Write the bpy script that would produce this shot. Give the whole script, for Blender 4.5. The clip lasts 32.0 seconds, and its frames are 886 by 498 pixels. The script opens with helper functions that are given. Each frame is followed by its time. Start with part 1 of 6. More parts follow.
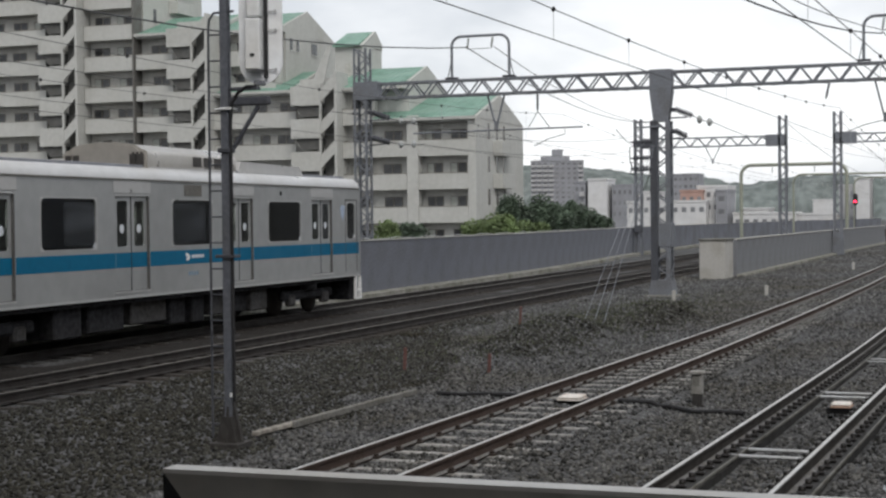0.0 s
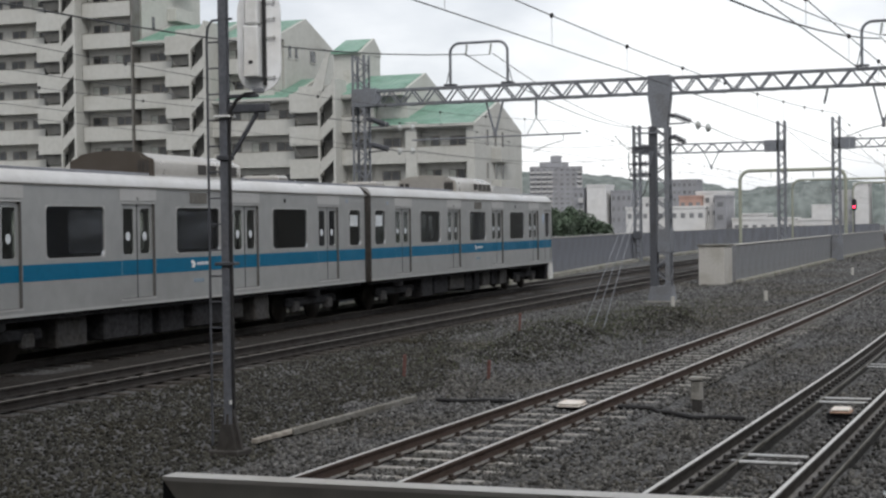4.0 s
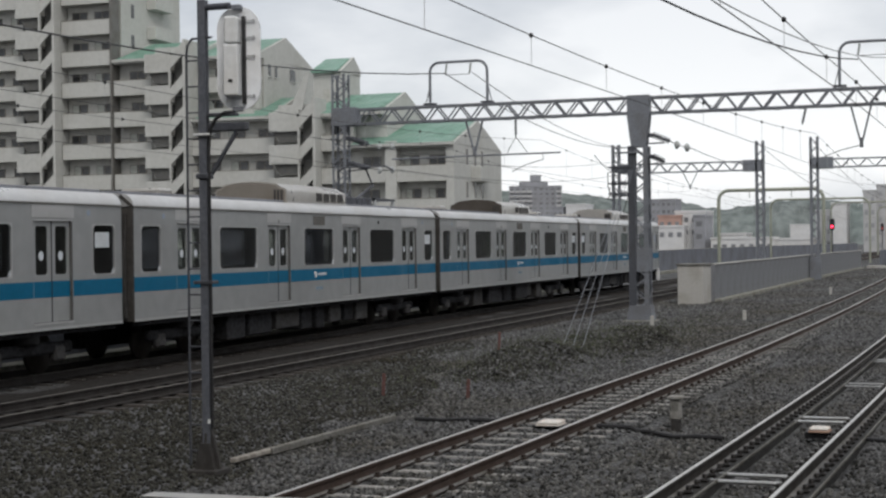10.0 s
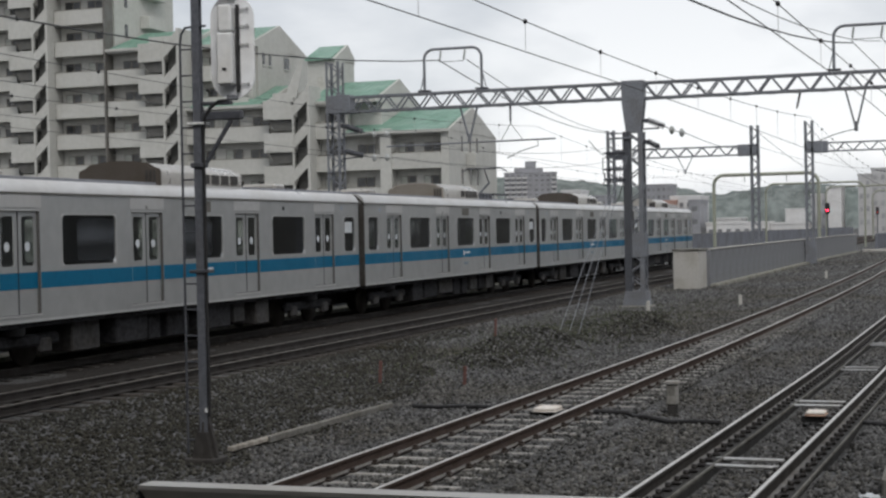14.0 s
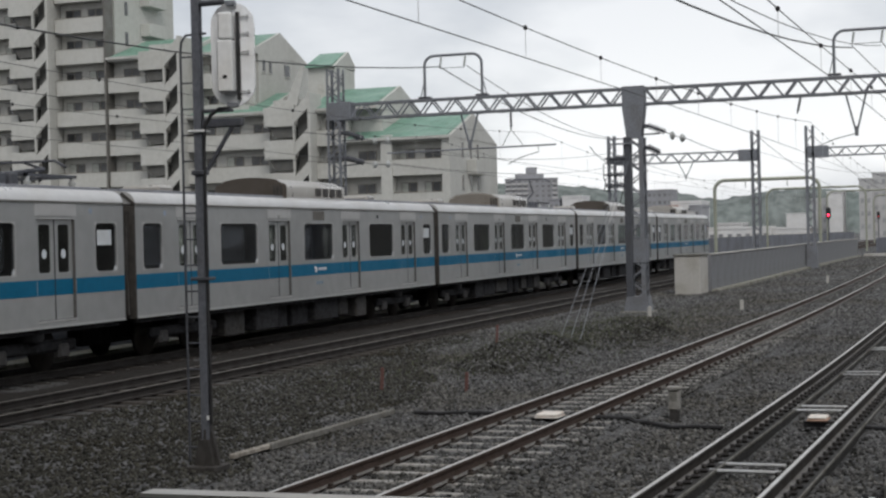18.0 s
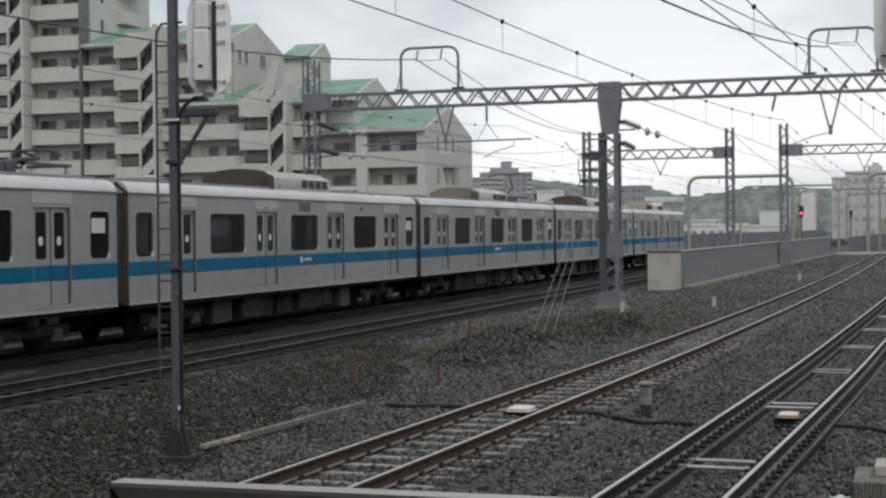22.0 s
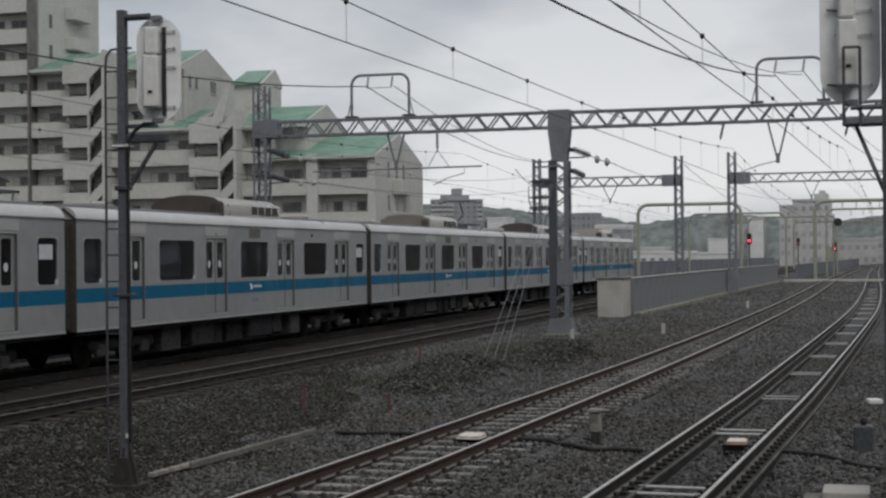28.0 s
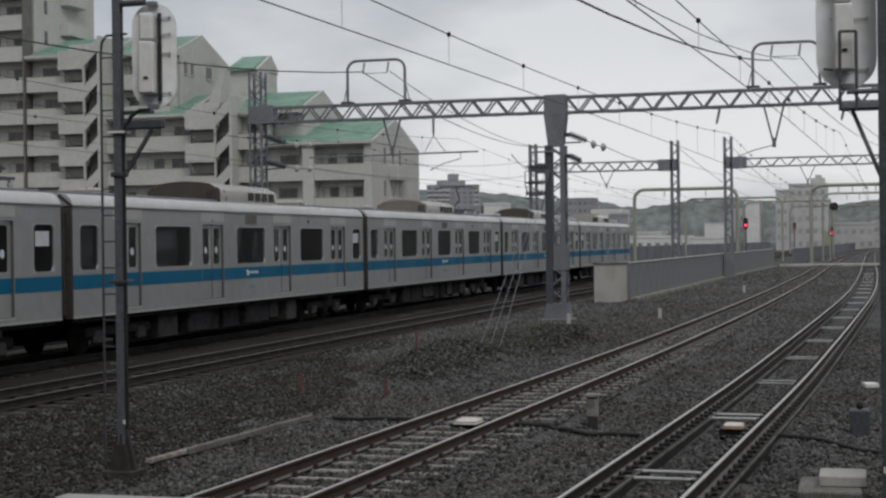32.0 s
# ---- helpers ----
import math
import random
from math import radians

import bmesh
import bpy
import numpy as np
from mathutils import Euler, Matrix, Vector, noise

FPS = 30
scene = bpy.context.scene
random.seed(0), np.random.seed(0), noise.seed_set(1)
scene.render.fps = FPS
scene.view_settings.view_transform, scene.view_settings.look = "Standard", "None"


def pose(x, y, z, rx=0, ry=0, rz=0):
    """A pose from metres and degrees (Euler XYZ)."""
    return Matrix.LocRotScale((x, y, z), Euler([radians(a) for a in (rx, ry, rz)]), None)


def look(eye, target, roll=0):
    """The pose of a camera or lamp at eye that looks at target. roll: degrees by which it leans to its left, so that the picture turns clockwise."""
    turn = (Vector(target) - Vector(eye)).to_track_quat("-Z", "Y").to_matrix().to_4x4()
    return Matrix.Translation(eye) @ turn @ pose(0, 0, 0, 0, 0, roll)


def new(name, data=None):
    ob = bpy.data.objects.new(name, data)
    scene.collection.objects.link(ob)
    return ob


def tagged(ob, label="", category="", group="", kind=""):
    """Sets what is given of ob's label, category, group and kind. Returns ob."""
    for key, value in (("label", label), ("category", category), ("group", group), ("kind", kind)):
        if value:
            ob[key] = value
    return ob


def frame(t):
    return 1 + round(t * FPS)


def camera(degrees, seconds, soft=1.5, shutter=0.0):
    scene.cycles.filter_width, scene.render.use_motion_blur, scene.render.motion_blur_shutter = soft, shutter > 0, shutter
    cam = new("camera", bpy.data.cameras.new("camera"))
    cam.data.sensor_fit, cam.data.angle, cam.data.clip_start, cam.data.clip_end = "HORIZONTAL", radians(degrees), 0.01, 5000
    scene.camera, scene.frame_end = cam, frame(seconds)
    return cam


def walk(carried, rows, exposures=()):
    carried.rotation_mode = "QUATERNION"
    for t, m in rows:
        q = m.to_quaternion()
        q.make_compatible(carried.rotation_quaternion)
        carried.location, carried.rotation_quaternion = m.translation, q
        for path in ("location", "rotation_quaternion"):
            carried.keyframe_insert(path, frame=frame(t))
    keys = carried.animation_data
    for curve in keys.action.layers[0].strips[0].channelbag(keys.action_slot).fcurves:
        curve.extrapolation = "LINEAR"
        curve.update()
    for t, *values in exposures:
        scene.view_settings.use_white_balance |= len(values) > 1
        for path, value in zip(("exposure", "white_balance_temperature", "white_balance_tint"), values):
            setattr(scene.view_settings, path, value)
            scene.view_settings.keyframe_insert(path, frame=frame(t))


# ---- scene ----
cam = camera(32.61, 32.0, soft=2.4)

# ---- path: a hand-held camera at one spot on the platform, turning slowly along the line ----
EYE_HEIGHT = 2.45
TURNS = [
    (0.0, -70.417, -1.104, 0.645),
    (0.5, -70.239, -1.077, 0.338),
    (1.0, -70.440, -0.997, 0.346),
    (1.5, -70.472, -0.884, 0.477),
    (2.0, -70.077, -1.195, 0.813),
    (2.5, -69.965, -1.079, 0.585),
    (3.0, -70.002, -1.085, 0.930),
    (3.5, -70.457, -0.910, 1.003),
    (4.0, -70.453, -0.854, 0.839),
    (4.5, -70.655, -0.877, 0.827),
    (6.5, -70.537, -0.609, 0.316),
    (7.0, -70.518, -0.345, 0.356),
    (7.5, -70.450, -0.199, 0.419),
    (8.0, -70.761, -0.087, 0.428),
    (8.5, -70.789, -0.104, 0.543),
    (9.0, -71.214, -0.229, 0.503),
    (9.5, -71.140, -0.278, 0.673),
    (10.0, -71.229, -0.148, 0.736),
    (10.5, -71.315, -0.368, 0.787),
    (11.0, -71.726, -0.621, 0.501),
    (11.5, -71.170, -0.614, 0.796),
    (12.0, -71.473, -0.902, 0.789),
    (12.5, -71.541, -0.675, 0.960),
    (13.0, -71.276, -0.578, 1.044),
    (13.5, -71.438, -0.548, 1.188),
    (14.0, -71.397, -0.640, 1.197),
    (14.5, -71.461, -0.717, 1.130),
    (16.5, -72.075, -0.566, 0.763),
    (17.0, -71.560, -0.650, 0.867),
    (17.5, -71.500, -0.620, 1.234),
    (18.0, -71.356, -0.398, 1.448),
    (18.5, -71.879, -0.621, 0.912),
    (19.0, -72.183, -0.918, 0.784),
    (19.5, -72.721, -0.609, 0.898),
    (20.0, -72.666, -0.819, 0.833),
    (20.5, -72.237, -0.653, 0.922),
    (21.0, -72.189, -0.511, 0.621),
    (21.5, -72.153, -0.636, 0.761),
    (22.0, -72.335, -0.681, 0.654),
    (22.5, -72.854, -1.050, 0.510),
    (23.0, -72.706, -0.774, 0.739),
    (23.5, -72.643, -0.556, 0.841),
    (24.0, -72.893, -0.284, 0.514),
    (24.5, -72.822, -0.187, 0.777),
    (25.0, -73.197, -0.068, 0.849),
    (25.5, -73.296, -0.252, 0.902),
    (27.5, -74.001, 0.201, 0.784),
    (28.0, -74.208, 0.318, 0.575),
    (28.5, -73.887, 0.503, 0.717),
    (29.0, -73.983, 0.316, 0.797),
    (29.5, -74.039, 0.198, 0.782),
    (30.0, -74.044, 0.131, 0.751),
    (30.5, -74.101, -0.160, 0.771),
    (31.0, -74.408, -0.266, 0.724),
    (31.5, -74.340, -0.286, 0.936),
    (32.0, -74.340, -0.233, 0.746),
]
EXPOSURES = [(0.0, 0.16), (2.0, 0.17), (3.0, 0.23), (4.5, 0.22), (9.0, 0.03), (14.0, 0.02), (22.0, 0.0), (25.5, -0.13), (28.0, -0.37), (32.0, -0.37)]
walk(cam, [(t, pose(0, 0, EYE_HEIGHT, 90 + pitch, roll, yaw)) for t, yaw, pitch, roll in TURNS], EXPOSURES)

# ---- sky and sun: overcast ----
SUN_EL, SUN_ROT = radians(48), radians(-122)
world = bpy.data.worlds.new("overcast_sky")
scene.world = world
world.use_nodes = True
wt = world.node_tree
wt.nodes.clear()
w_out = wt.nodes.new("ShaderNodeOutputWorld")
w_sky = wt.nodes.new("ShaderNodeTexSky")
w_sky.sky_type = "NISHITA"
w_sky.sun_disc = False
w_sky.sun_elevation, w_sky.sun_rotation = SUN_EL, SUN_ROT
w_sky.air_density, w_sky.dust_density = 1.0, 4.0
w_bg1 = wt.nodes.new("ShaderNodeBackground")
w_bg1.inputs["Strength"].default_value = 0.02
w_bg2 = wt.nodes.new("ShaderNodeBackground")
w_bg2.inputs["Strength"].default_value = 1.08
w_co = wt.nodes.new("ShaderNodeTexCoord")
w_map = wt.nodes.new("ShaderNodeMapping")
w_map.inputs["Scale"].default_value = (1.0, 1.0, 2.6)
w_n = wt.nodes.new("ShaderNodeTexNoise")
w_n.inputs["Scale"].default_value, w_n.inputs["Detail"].default_value, w_n.inputs["Roughness"].default_value = 3.2, 7, 0.5
w_r = wt.nodes.new("ShaderNodeValToRGB")
w_r.color_ramp.elements[0].position, w_r.color_ramp.elements[0].color = 0.38, (0.54, 0.57, 0.61, 1)
w_r.color_ramp.elements[1].position, w_r.color_ramp.elements[1].color = 0.59, (0.94, 0.95, 0.96, 1)
w_add = wt.nodes.new("ShaderNodeAddShader")
wt.links.new(w_co.outputs["Generated"], w_map.inputs["Vector"])
wt.links.new(w_map.outputs["Vector"], w_n.inputs["Vector"])
wt.links.new(w_n.outputs["Fac"], w_r.inputs["Fac"])
# the cloud deck thins towards the horizon: brightest a few degrees up, greyer above
w_sep = wt.nodes.new("ShaderNodeSeparateXYZ")
w_el = wt.nodes.new("ShaderNodeValToRGB")
w_el.color_ramp.interpolation = "EASE"
w_el.color_ramp.elements[0].position, w_el.color_ramp.elements[0].color = 0.03, (0.96, 0.96, 0.96, 1)
w_el.color_ramp.elements[1].position, w_el.color_ramp.elements[1].color = 0.17, (0.80, 0.80, 0.81, 1)
w_top = w_el.color_ramp.elements.new(0.5)
w_top.color = (0.84, 0.84, 0.84, 1)
w_mul = wt.nodes.new("ShaderNodeMix")
w_mul.data_type, w_mul.blend_type = "RGBA", "MULTIPLY"
w_mul.inputs["Factor"].default_value = 1.0
wt.links.new(w_co.outputs["Generated"], w_sep.inputs["Vector"])
wt.links.new(w_sep.outputs["Z"], w_el.inputs["Fac"])
wt.links.new(w_r.outputs["Color"], w_mul.inputs["A"])
wt.links.new(w_el.outputs["Color"], w_mul.inputs["B"])
wt.links.new(w_mul.outputs["Result"], w_bg2.inputs["Color"])
wt.links.new(w_sky.outputs["Color"], w_bg1.inputs["Color"])
wt.links.new(w_bg1.outputs[0], w_add.inputs[0])
wt.links.new(w_bg2.outputs[0], w_add.inputs[1])
wt.links.new(w_add.outputs[0], w_out.inputs["Surface"])
sun = new("sun", bpy.data.lights.new("sun", "SUN"))
sun.data.energy, sun.data.angle, sun.data.color = 1.0, radians(25), (1.0, 0.97, 0.93)
SUN_AT = Vector((math.sin(SUN_ROT) * math.cos(SUN_EL), math.cos(SUN_ROT) * math.cos(SUN_EL), math.sin(SUN_EL)))
sun.matrix_basis = look(SUN_AT * 100, (0, 0, 0))


# ---- mesh building ----
class Build:
    """Collects boxes, bars, tubes and plates for one mesh."""

    def __init__(self):
        self.v, self.f, self.s = [], [], []

    def add(self, verts, faces, smooth=False, m=None):
        n = len(self.v)
        self.v += [tuple(m @ Vector(p)) for p in verts] if m else [tuple(p) for p in verts]
        self.f += [tuple(n + i for i in f) for f in faces]
        self.s += [smooth] * len(faces)
        return self

    def box(self, x0, x1, y0, y1, z0, z1, c=0.0, m=None):
        """A box, with chamfered edges where c > 0."""
        if c <= 0:
            vs = [(x, y, z) for x in (x0, x1) for y in (y0, y1) for z in (z0, z1)]
            return self.add(vs, [(0, 1, 3, 2), (4, 6, 7, 5), (0, 4, 5, 1), (2, 3, 7, 6), (0, 2, 6, 4), (1, 5, 7, 3)], m=m)
        c = min(c, (x1 - x0) * 0.45, (y1 - y0) * 0.45, (z1 - z0) * 0.45)
        lo, hi, vs, at = (x0, y0, z0), (x1, y1, z1), [], {}
        for i in range(8):
            b = [(i >> k) & 1 for k in range(3)]
            for a in range(3):
                p = [(hi[k] if b[k] else lo[k]) if k == a else ((hi[k] - c) if b[k] else (lo[k] + c)) for k in range(3)]
                at[i, a] = len(vs)
                vs.append(tuple(p))
        fs = []
        for a in range(3):
            u, w = (a + 1) % 3, (a + 2) % 3
            for side in (0, 1):
                q = [(side << a) | (du << u) | (dw << w) for du, dw in ((0, 0), (1, 0), (1, 1), (0, 1))]
                fs.append([at[i, a] for i in (q if side else q[::-1])])
            for du in (0, 1):
                for dw in (0, 1):
                    i, j = (du << u) | (dw << w), (1 << a) | (du << u) | (dw << w)
                    q = [at[i, u], at[j, u], at[j, w], at[i, w]]
                    fs.append(q if du != dw else q[::-1])
        for i in range(8):
            q = [at[i, 0], at[i, 1], at[i, 2]]
            fs.append(q if bin(i).count("1") % 2 else q[::-1])
        return self.add(vs, fs, m=m)

    def bar(self, a, b, w, h, up=(0, 0, 1), c=0.0):
        """A rectangular bar from a to b, w wide and h high."""
        a, b = Vector(a), Vector(b)
        d = b - a
        x = d.normalized()
        z = Vector(up)
        if abs(x.dot(z)) > 0.98:
            z = Vector((0, 1, 0)) if abs(x.y) < 0.9 else Vector((1, 0, 0))
        y = z.cross(x).normalized()
        z = x.cross(y)
        m = Matrix.Translation(a) @ Matrix((x, y, z)).transposed().to_4x4()
        return self.box(0, d.length, -w / 2, w / 2, -h / 2, h / 2, c, m)

    def tube(self, pts, r, n=8, r2=None, caps=True):
        """A round tube along the points."""
        pts = [Vector(p) for p in pts]
        k, vs, fs = len(pts), [], []
        side = None
        for i, p in enumerate(pts):
            d = (pts[min(i + 1, k - 1)] - pts[max(i - 1, 0)]).normalized()
            if side is None:
                side = d.cross(Vector((0, 0, 1)) if abs(d.z) < 0.95 else Vector((0, 1, 0))).normalized()
            side = (side - d * side.dot(d)).normalized()
            other = d.cross(side)
            rr = r if r2 is None else r + (r2 - r) * i / (k - 1)
            vs += [tuple(p + (side * math.cos(q) + other * math.sin(q)) * rr) for q in (2 * math.pi * j / n for j in range(n))]
        for i in range(k - 1):
            fs += [(i * n + j, i * n + (j + 1) % n, (i + 1) * n + (j + 1) % n, (i + 1) * n + j) for j in range(n)]
        self.add(vs, fs, True)
        if caps:
            self.add(vs[:n], [tuple(range(n))[::-1]])
            self.add(vs[-n:], [tuple(range(n))])
        return self

    def turned(self, profile, n=12, m=None):
        """A turned body about z: profile of (radius, z)."""
        vs, fs, k = [], [], len(profile)
        for r, z in profile:
            vs += [(r * math.cos(2 * math.pi * j / n), r * math.sin(2 * math.pi * j / n), z) for j in range(n)]
        for i in range(k - 1):
            fs += [(i * n + j, i * n + (j + 1) % n, (i + 1) * n + (j + 1) % n, (i + 1) * n + j) for j in range(n)]
        self.add(vs, fs, True, m)
        self.add(vs[:n], [tuple(range(n))[::-1]], False, m)
        return self.add(vs[-n:], [tuple(range(n))], False, m)

    def prism(self, poly, t0, t1, axis="x", smooth=False):
        """A polygon (two coordinates, counter-clockwise) pushed along an axis from t0 to t1."""
        def put(t, p):
            return {"x": (t, p[0], p[1]), "y": (p[0], t, p[1]), "z": (p[0], p[1], t)}[axis]
        n = len(poly)
        vs = [put(t0, p) for p in poly] + [put(t1, p) for p in poly]
        fs = [(i, (i + 1) % n, n + (i + 1) % n, n + i) for i in range(n)]
        ends = [tuple(range(n))[::-1], tuple(range(n, 2 * n))]
        if axis == "y":
            fs, ends = [f[::-1] for f in fs], [f[::-1] for f in ends]
        self.add(vs, fs, smooth)
        return self.add(vs, ends)

    def sweep(self, section, path, closed=True):
        """A cross-section (side, up) carried along a level path of (x, y, z)."""
        k, n, vs, fs = len(path), len(section), [], []
        for i, p in enumerate(path):
            a, b = Vector(path[max(i - 1, 0)]), Vector(path[min(i + 1, k - 1)])
            d = (b - a).normalized()
            s = Vector((-d.y, d.x, 0)).normalized()
            vs += [tuple(Vector(p) + s * q[0] + Vector((0, 0, q[1]))) for q in section]
        for i in range(k - 1):
            fs += [(i * n + j, (i + 1) * n + j, (i + 1) * n + (j + 1) % n, i * n + (j + 1) % n) for j in range(n if closed else n - 1)]
        self.add(vs, fs)
        if closed:
            self.add(vs[:n], [tuple(range(n))])
            self.add(vs[-n:], [tuple(range(n))[::-1]])
        return self

    def mesh(self, name, mat=None):
        me = bpy.data.meshes.new(name)
        me.from_pydata(self.v, [], self.f)
        me.polygons.foreach_set("use_smooth", self.s)
        if mat:
            me.materials.append(mat)
        me.update()
        return me


def thing(name, label, category, m=None, group="", kind=""):
    """An Empty at the base of a thing, for its parts."""
    ob = tagged(new(name), label, category, group, kind)
    ob.empty_display_size = 0.2
    ob.matrix_basis = m or Matrix()
    return ob


def part(name, b, mat, parent, label="", kind=""):
    """One mesh under a thing or a part; b is a Build or a finished mesh."""
    ob = new(name, b.mesh(name, mat) if isinstance(b, Build) else b)
    ob.parent = parent
    return tagged(ob, label, kind=kind)


def piece(name, me, parent, m):
    """A part that shares its mesh with others, at its own pose."""
    ob = new(name, me)
    ob.parent = parent
    ob.matrix_basis = m
    return ob


def solo(name, b, mat, label, category, m=None, group="", kind=""):
    """A thing that is one mesh."""
    ob = tagged(new(name, b.mesh(name, mat)), label, category, group, kind)
    if m:
        ob.matrix_basis = m
    return ob


# ---- materials ----
def surface(name, color, rough=0.7, metal=0.0, grain=30.0, vary=0.25, stain=1.5, stains=0.25, tint=(0.75, 0.7, 0.62), bump=0.15,
            random_amount=0.0, bump_scale=None, streak=0.0, spec=0.5, island=0.0):
    """A painted, stone or metal surface: grain and stains at two scales, roughness that varies, fine relief."""
    mat = bpy.data.materials.new(name)
    mat.use_nodes = True
    nt = mat.node_tree
    bsdf = nt.nodes["Principled BSDF"]
    co = nt.nodes.new("ShaderNodeTexCoord")

    def noise_node(scale, detail=4.0, squash=None):
        n = nt.nodes.new("ShaderNodeTexNoise")
        n.inputs["Scale"].default_value, n.inputs["Detail"].default_value = scale, detail
        if squash:
            mp = nt.nodes.new("ShaderNodeMapping")
            mp.inputs["Scale"].default_value = squash
            nt.links.new(co.outputs["Object"], mp.inputs["Vector"])
            nt.links.new(mp.outputs["Vector"], n.inputs["Vector"])
        else:
            nt.links.new(co.outputs["Object"], n.inputs["Vector"])
        return n.outputs["Fac"]

    def span(src, lo, hi, a=0.35, b=0.65):
        r = nt.nodes.new("ShaderNodeMapRange")
        r.inputs["From Min"].default_value, r.inputs["From Max"].default_value = a, b
        r.inputs["To Min"].default_value, r.inputs["To Max"].default_value = lo, hi
        nt.links.new(src, r.inputs["Value"])
        return r.outputs["Result"]

    def mix(kind, fac, a, b):
        n = nt.nodes.new("ShaderNodeMix")
        n.data_type, n.blend_type = "RGBA", kind
        for sock, val in ((n.inputs["Factor"], fac), (n.inputs["A"], a), (n.inputs["B"], b)):
            if isinstance(val, (int, float)):
                sock.default_value = val
            elif isinstance(val, tuple):
                sock.default_value = (*val, 1)
            else:
                nt.links.new(val, sock)
        return n.outputs["Result"]

    fine = noise_node(grain)
    g = span(fine, 1 - vary, 1 + vary)
    col = nt.nodes.new("ShaderNodeVectorMath")
    col.operation = "SCALE"
    col.inputs[0].default_value = color
    nt.links.new(g, col.inputs["Scale"])
    cur = col.outputs["Vector"]
    big = noise_node(stain, 5.0)
    cur = mix("MULTIPLY", span(big, 0.0, min(1.0, stains * 2), 0.45, 0.75), cur, tint)
    if streak:
        st = noise_node(1.0, 4.0, (5.0, 5.0, 0.35))
        cur = mix("MULTIPLY", span(st, 0.0, streak, 0.5, 0.75), cur, (0.55, 0.5, 0.44))
    if random_amount or island:
        info = nt.nodes.new("ShaderNodeNewGeometry" if island else "ShaderNodeObjectInfo")
        k = island or random_amount
        rr = span(info.outputs["Random Per Island" if island else "Random"], 1 - k, 1 + k, 0.0, 1.0)
        sc = nt.nodes.new("ShaderNodeVectorMath")
        sc.operation = "SCALE"
        nt.links.new(cur, sc.inputs[0])
        nt.links.new(rr, sc.inputs["Scale"])
        cur = sc.outputs["Vector"]
    nt.links.new(cur, bsdf.inputs["Base Color"])
    nt.links.new(span(big, max(rough - 0.12, 0.03), min(rough + 0.1, 1.0)), bsdf.inputs["Roughness"])
    bsdf.inputs["Metallic"].default_value = metal
    bsdf.inputs["Specular IOR Level"].default_value = spec
    if bump:
        bn = nt.nodes.new("ShaderNodeBump")
        bn.inputs["Strength"].default_value, bn.inputs["Distance"].default_value = bump, 0.02
        nt.links.new(noise_node(bump_scale, 3.0) if bump_scale else fine, bn.inputs["Height"])
        nt.links.new(bn.outputs["Normal"], bsdf.inputs["Normal"])
    return mat


def glowing(name, color, strength):
    mat = bpy.data.materials.new(name)
    mat.use_nodes = True
    b = mat.node_tree.nodes["Principled BSDF"]
    b.inputs["Base Color"].default_value = (*color, 1)
    b.inputs["Emission Color"].default_value, b.inputs["Emission Strength"].default_value = (*color, 1), strength
    return mat


def glass(name, color, rough=0.04):
    mat = bpy.data.materials.new(name)
    mat.use_nodes = True
    b = mat.node_tree.nodes["Principled BSDF"]
    b.inputs["Base Color"].default_value = (*color, 1)
    b.inputs["Roughness"].default_value, b.inputs["Transmission Weight"].default_value, b.inputs["IOR"].default_value = rough, 1.0, 1.45
    return mat


M = {}
M["ballast"] = surface("ballast", (0.084, 0.084, 0.085), 0.95, grain=16, vary=0.9, stain=0.35, stains=0.35, tint=(0.62, 0.6, 0.55), bump=0.9, spec=0.2)
M["stone"] = surface("ballast_stone", (0.106, 0.106, 0.107), 0.92, island=0.75, grain=12, vary=0.35, stain=0.22, stains=0.5, tint=(0.78, 0.73, 0.60), bump=0.2, spec=0.25)
M["stone_dirty"] = surface("earthy_ballast_stone", (0.048, 0.047, 0.041), 0.95, island=0.7, grain=12, vary=0.35, stain=0.5, stains=0.4, tint=(0.75, 0.7, 0.55), bump=0.2, spec=0.2)
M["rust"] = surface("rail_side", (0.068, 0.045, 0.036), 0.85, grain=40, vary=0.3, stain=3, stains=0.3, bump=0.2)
M["rail_dull"] = surface("dull_rail_head", (0.29, 0.265, 0.24), 0.5, 0.8, grain=60, vary=0.1, stain=4, stains=0.2, bump=0.03)
M["rail_top"] = surface("rail_head", (0.64, 0.62, 0.59), 0.42, 1.0, grain=60, vary=0.08, stain=4, stains=0.1, bump=0.03)
M["sleeper"] = surface("concrete_sleeper", (0.32, 0.315, 0.30), 0.9, grain=35, vary=0.2, stain=5, stains=0.5, tint=(0.5, 0.42, 0.35), bump=0.25, random_amount=0.2)
M["sleeper_dark"] = surface("stained_sleeper", (0.052, 0.046, 0.041), 0.9, grain=35, vary=0.3, stain=5, stains=0.4, bump=0.25, random_amount=0.25)
M["soil"] = surface("dark_soil", (0.036, 0.036, 0.030), 1.0, grain=5, vary=0.8, stain=1.2, stains=0.6, bump=0.8, spec=0.1)
M["rail_dark"] = surface("oily_rail_side", (0.036, 0.031, 0.028), 0.8, grain=40, vary=0.3, stain=3, stains=0.3, bump=0.2)
# shade inside the open stairs is put into this dark grey
M["stair_shade"] = surface("stair_shade_grey", (0.105, 0.105, 0.10), 0.9, grain=3, vary=0.15, bump=0.0)
M["ladder_clip"] = surface("worn_clamp_iron", (0.035, 0.032, 0.031), 0.45, 0.5, grain=30, vary=0.3, bump=0.1)
M["ladder"] = surface("ladder_beam", (0.022, 0.021, 0.020), 0.85, grain=30, vary=0.3, stain=3, stains=0.4, bump=0.2)
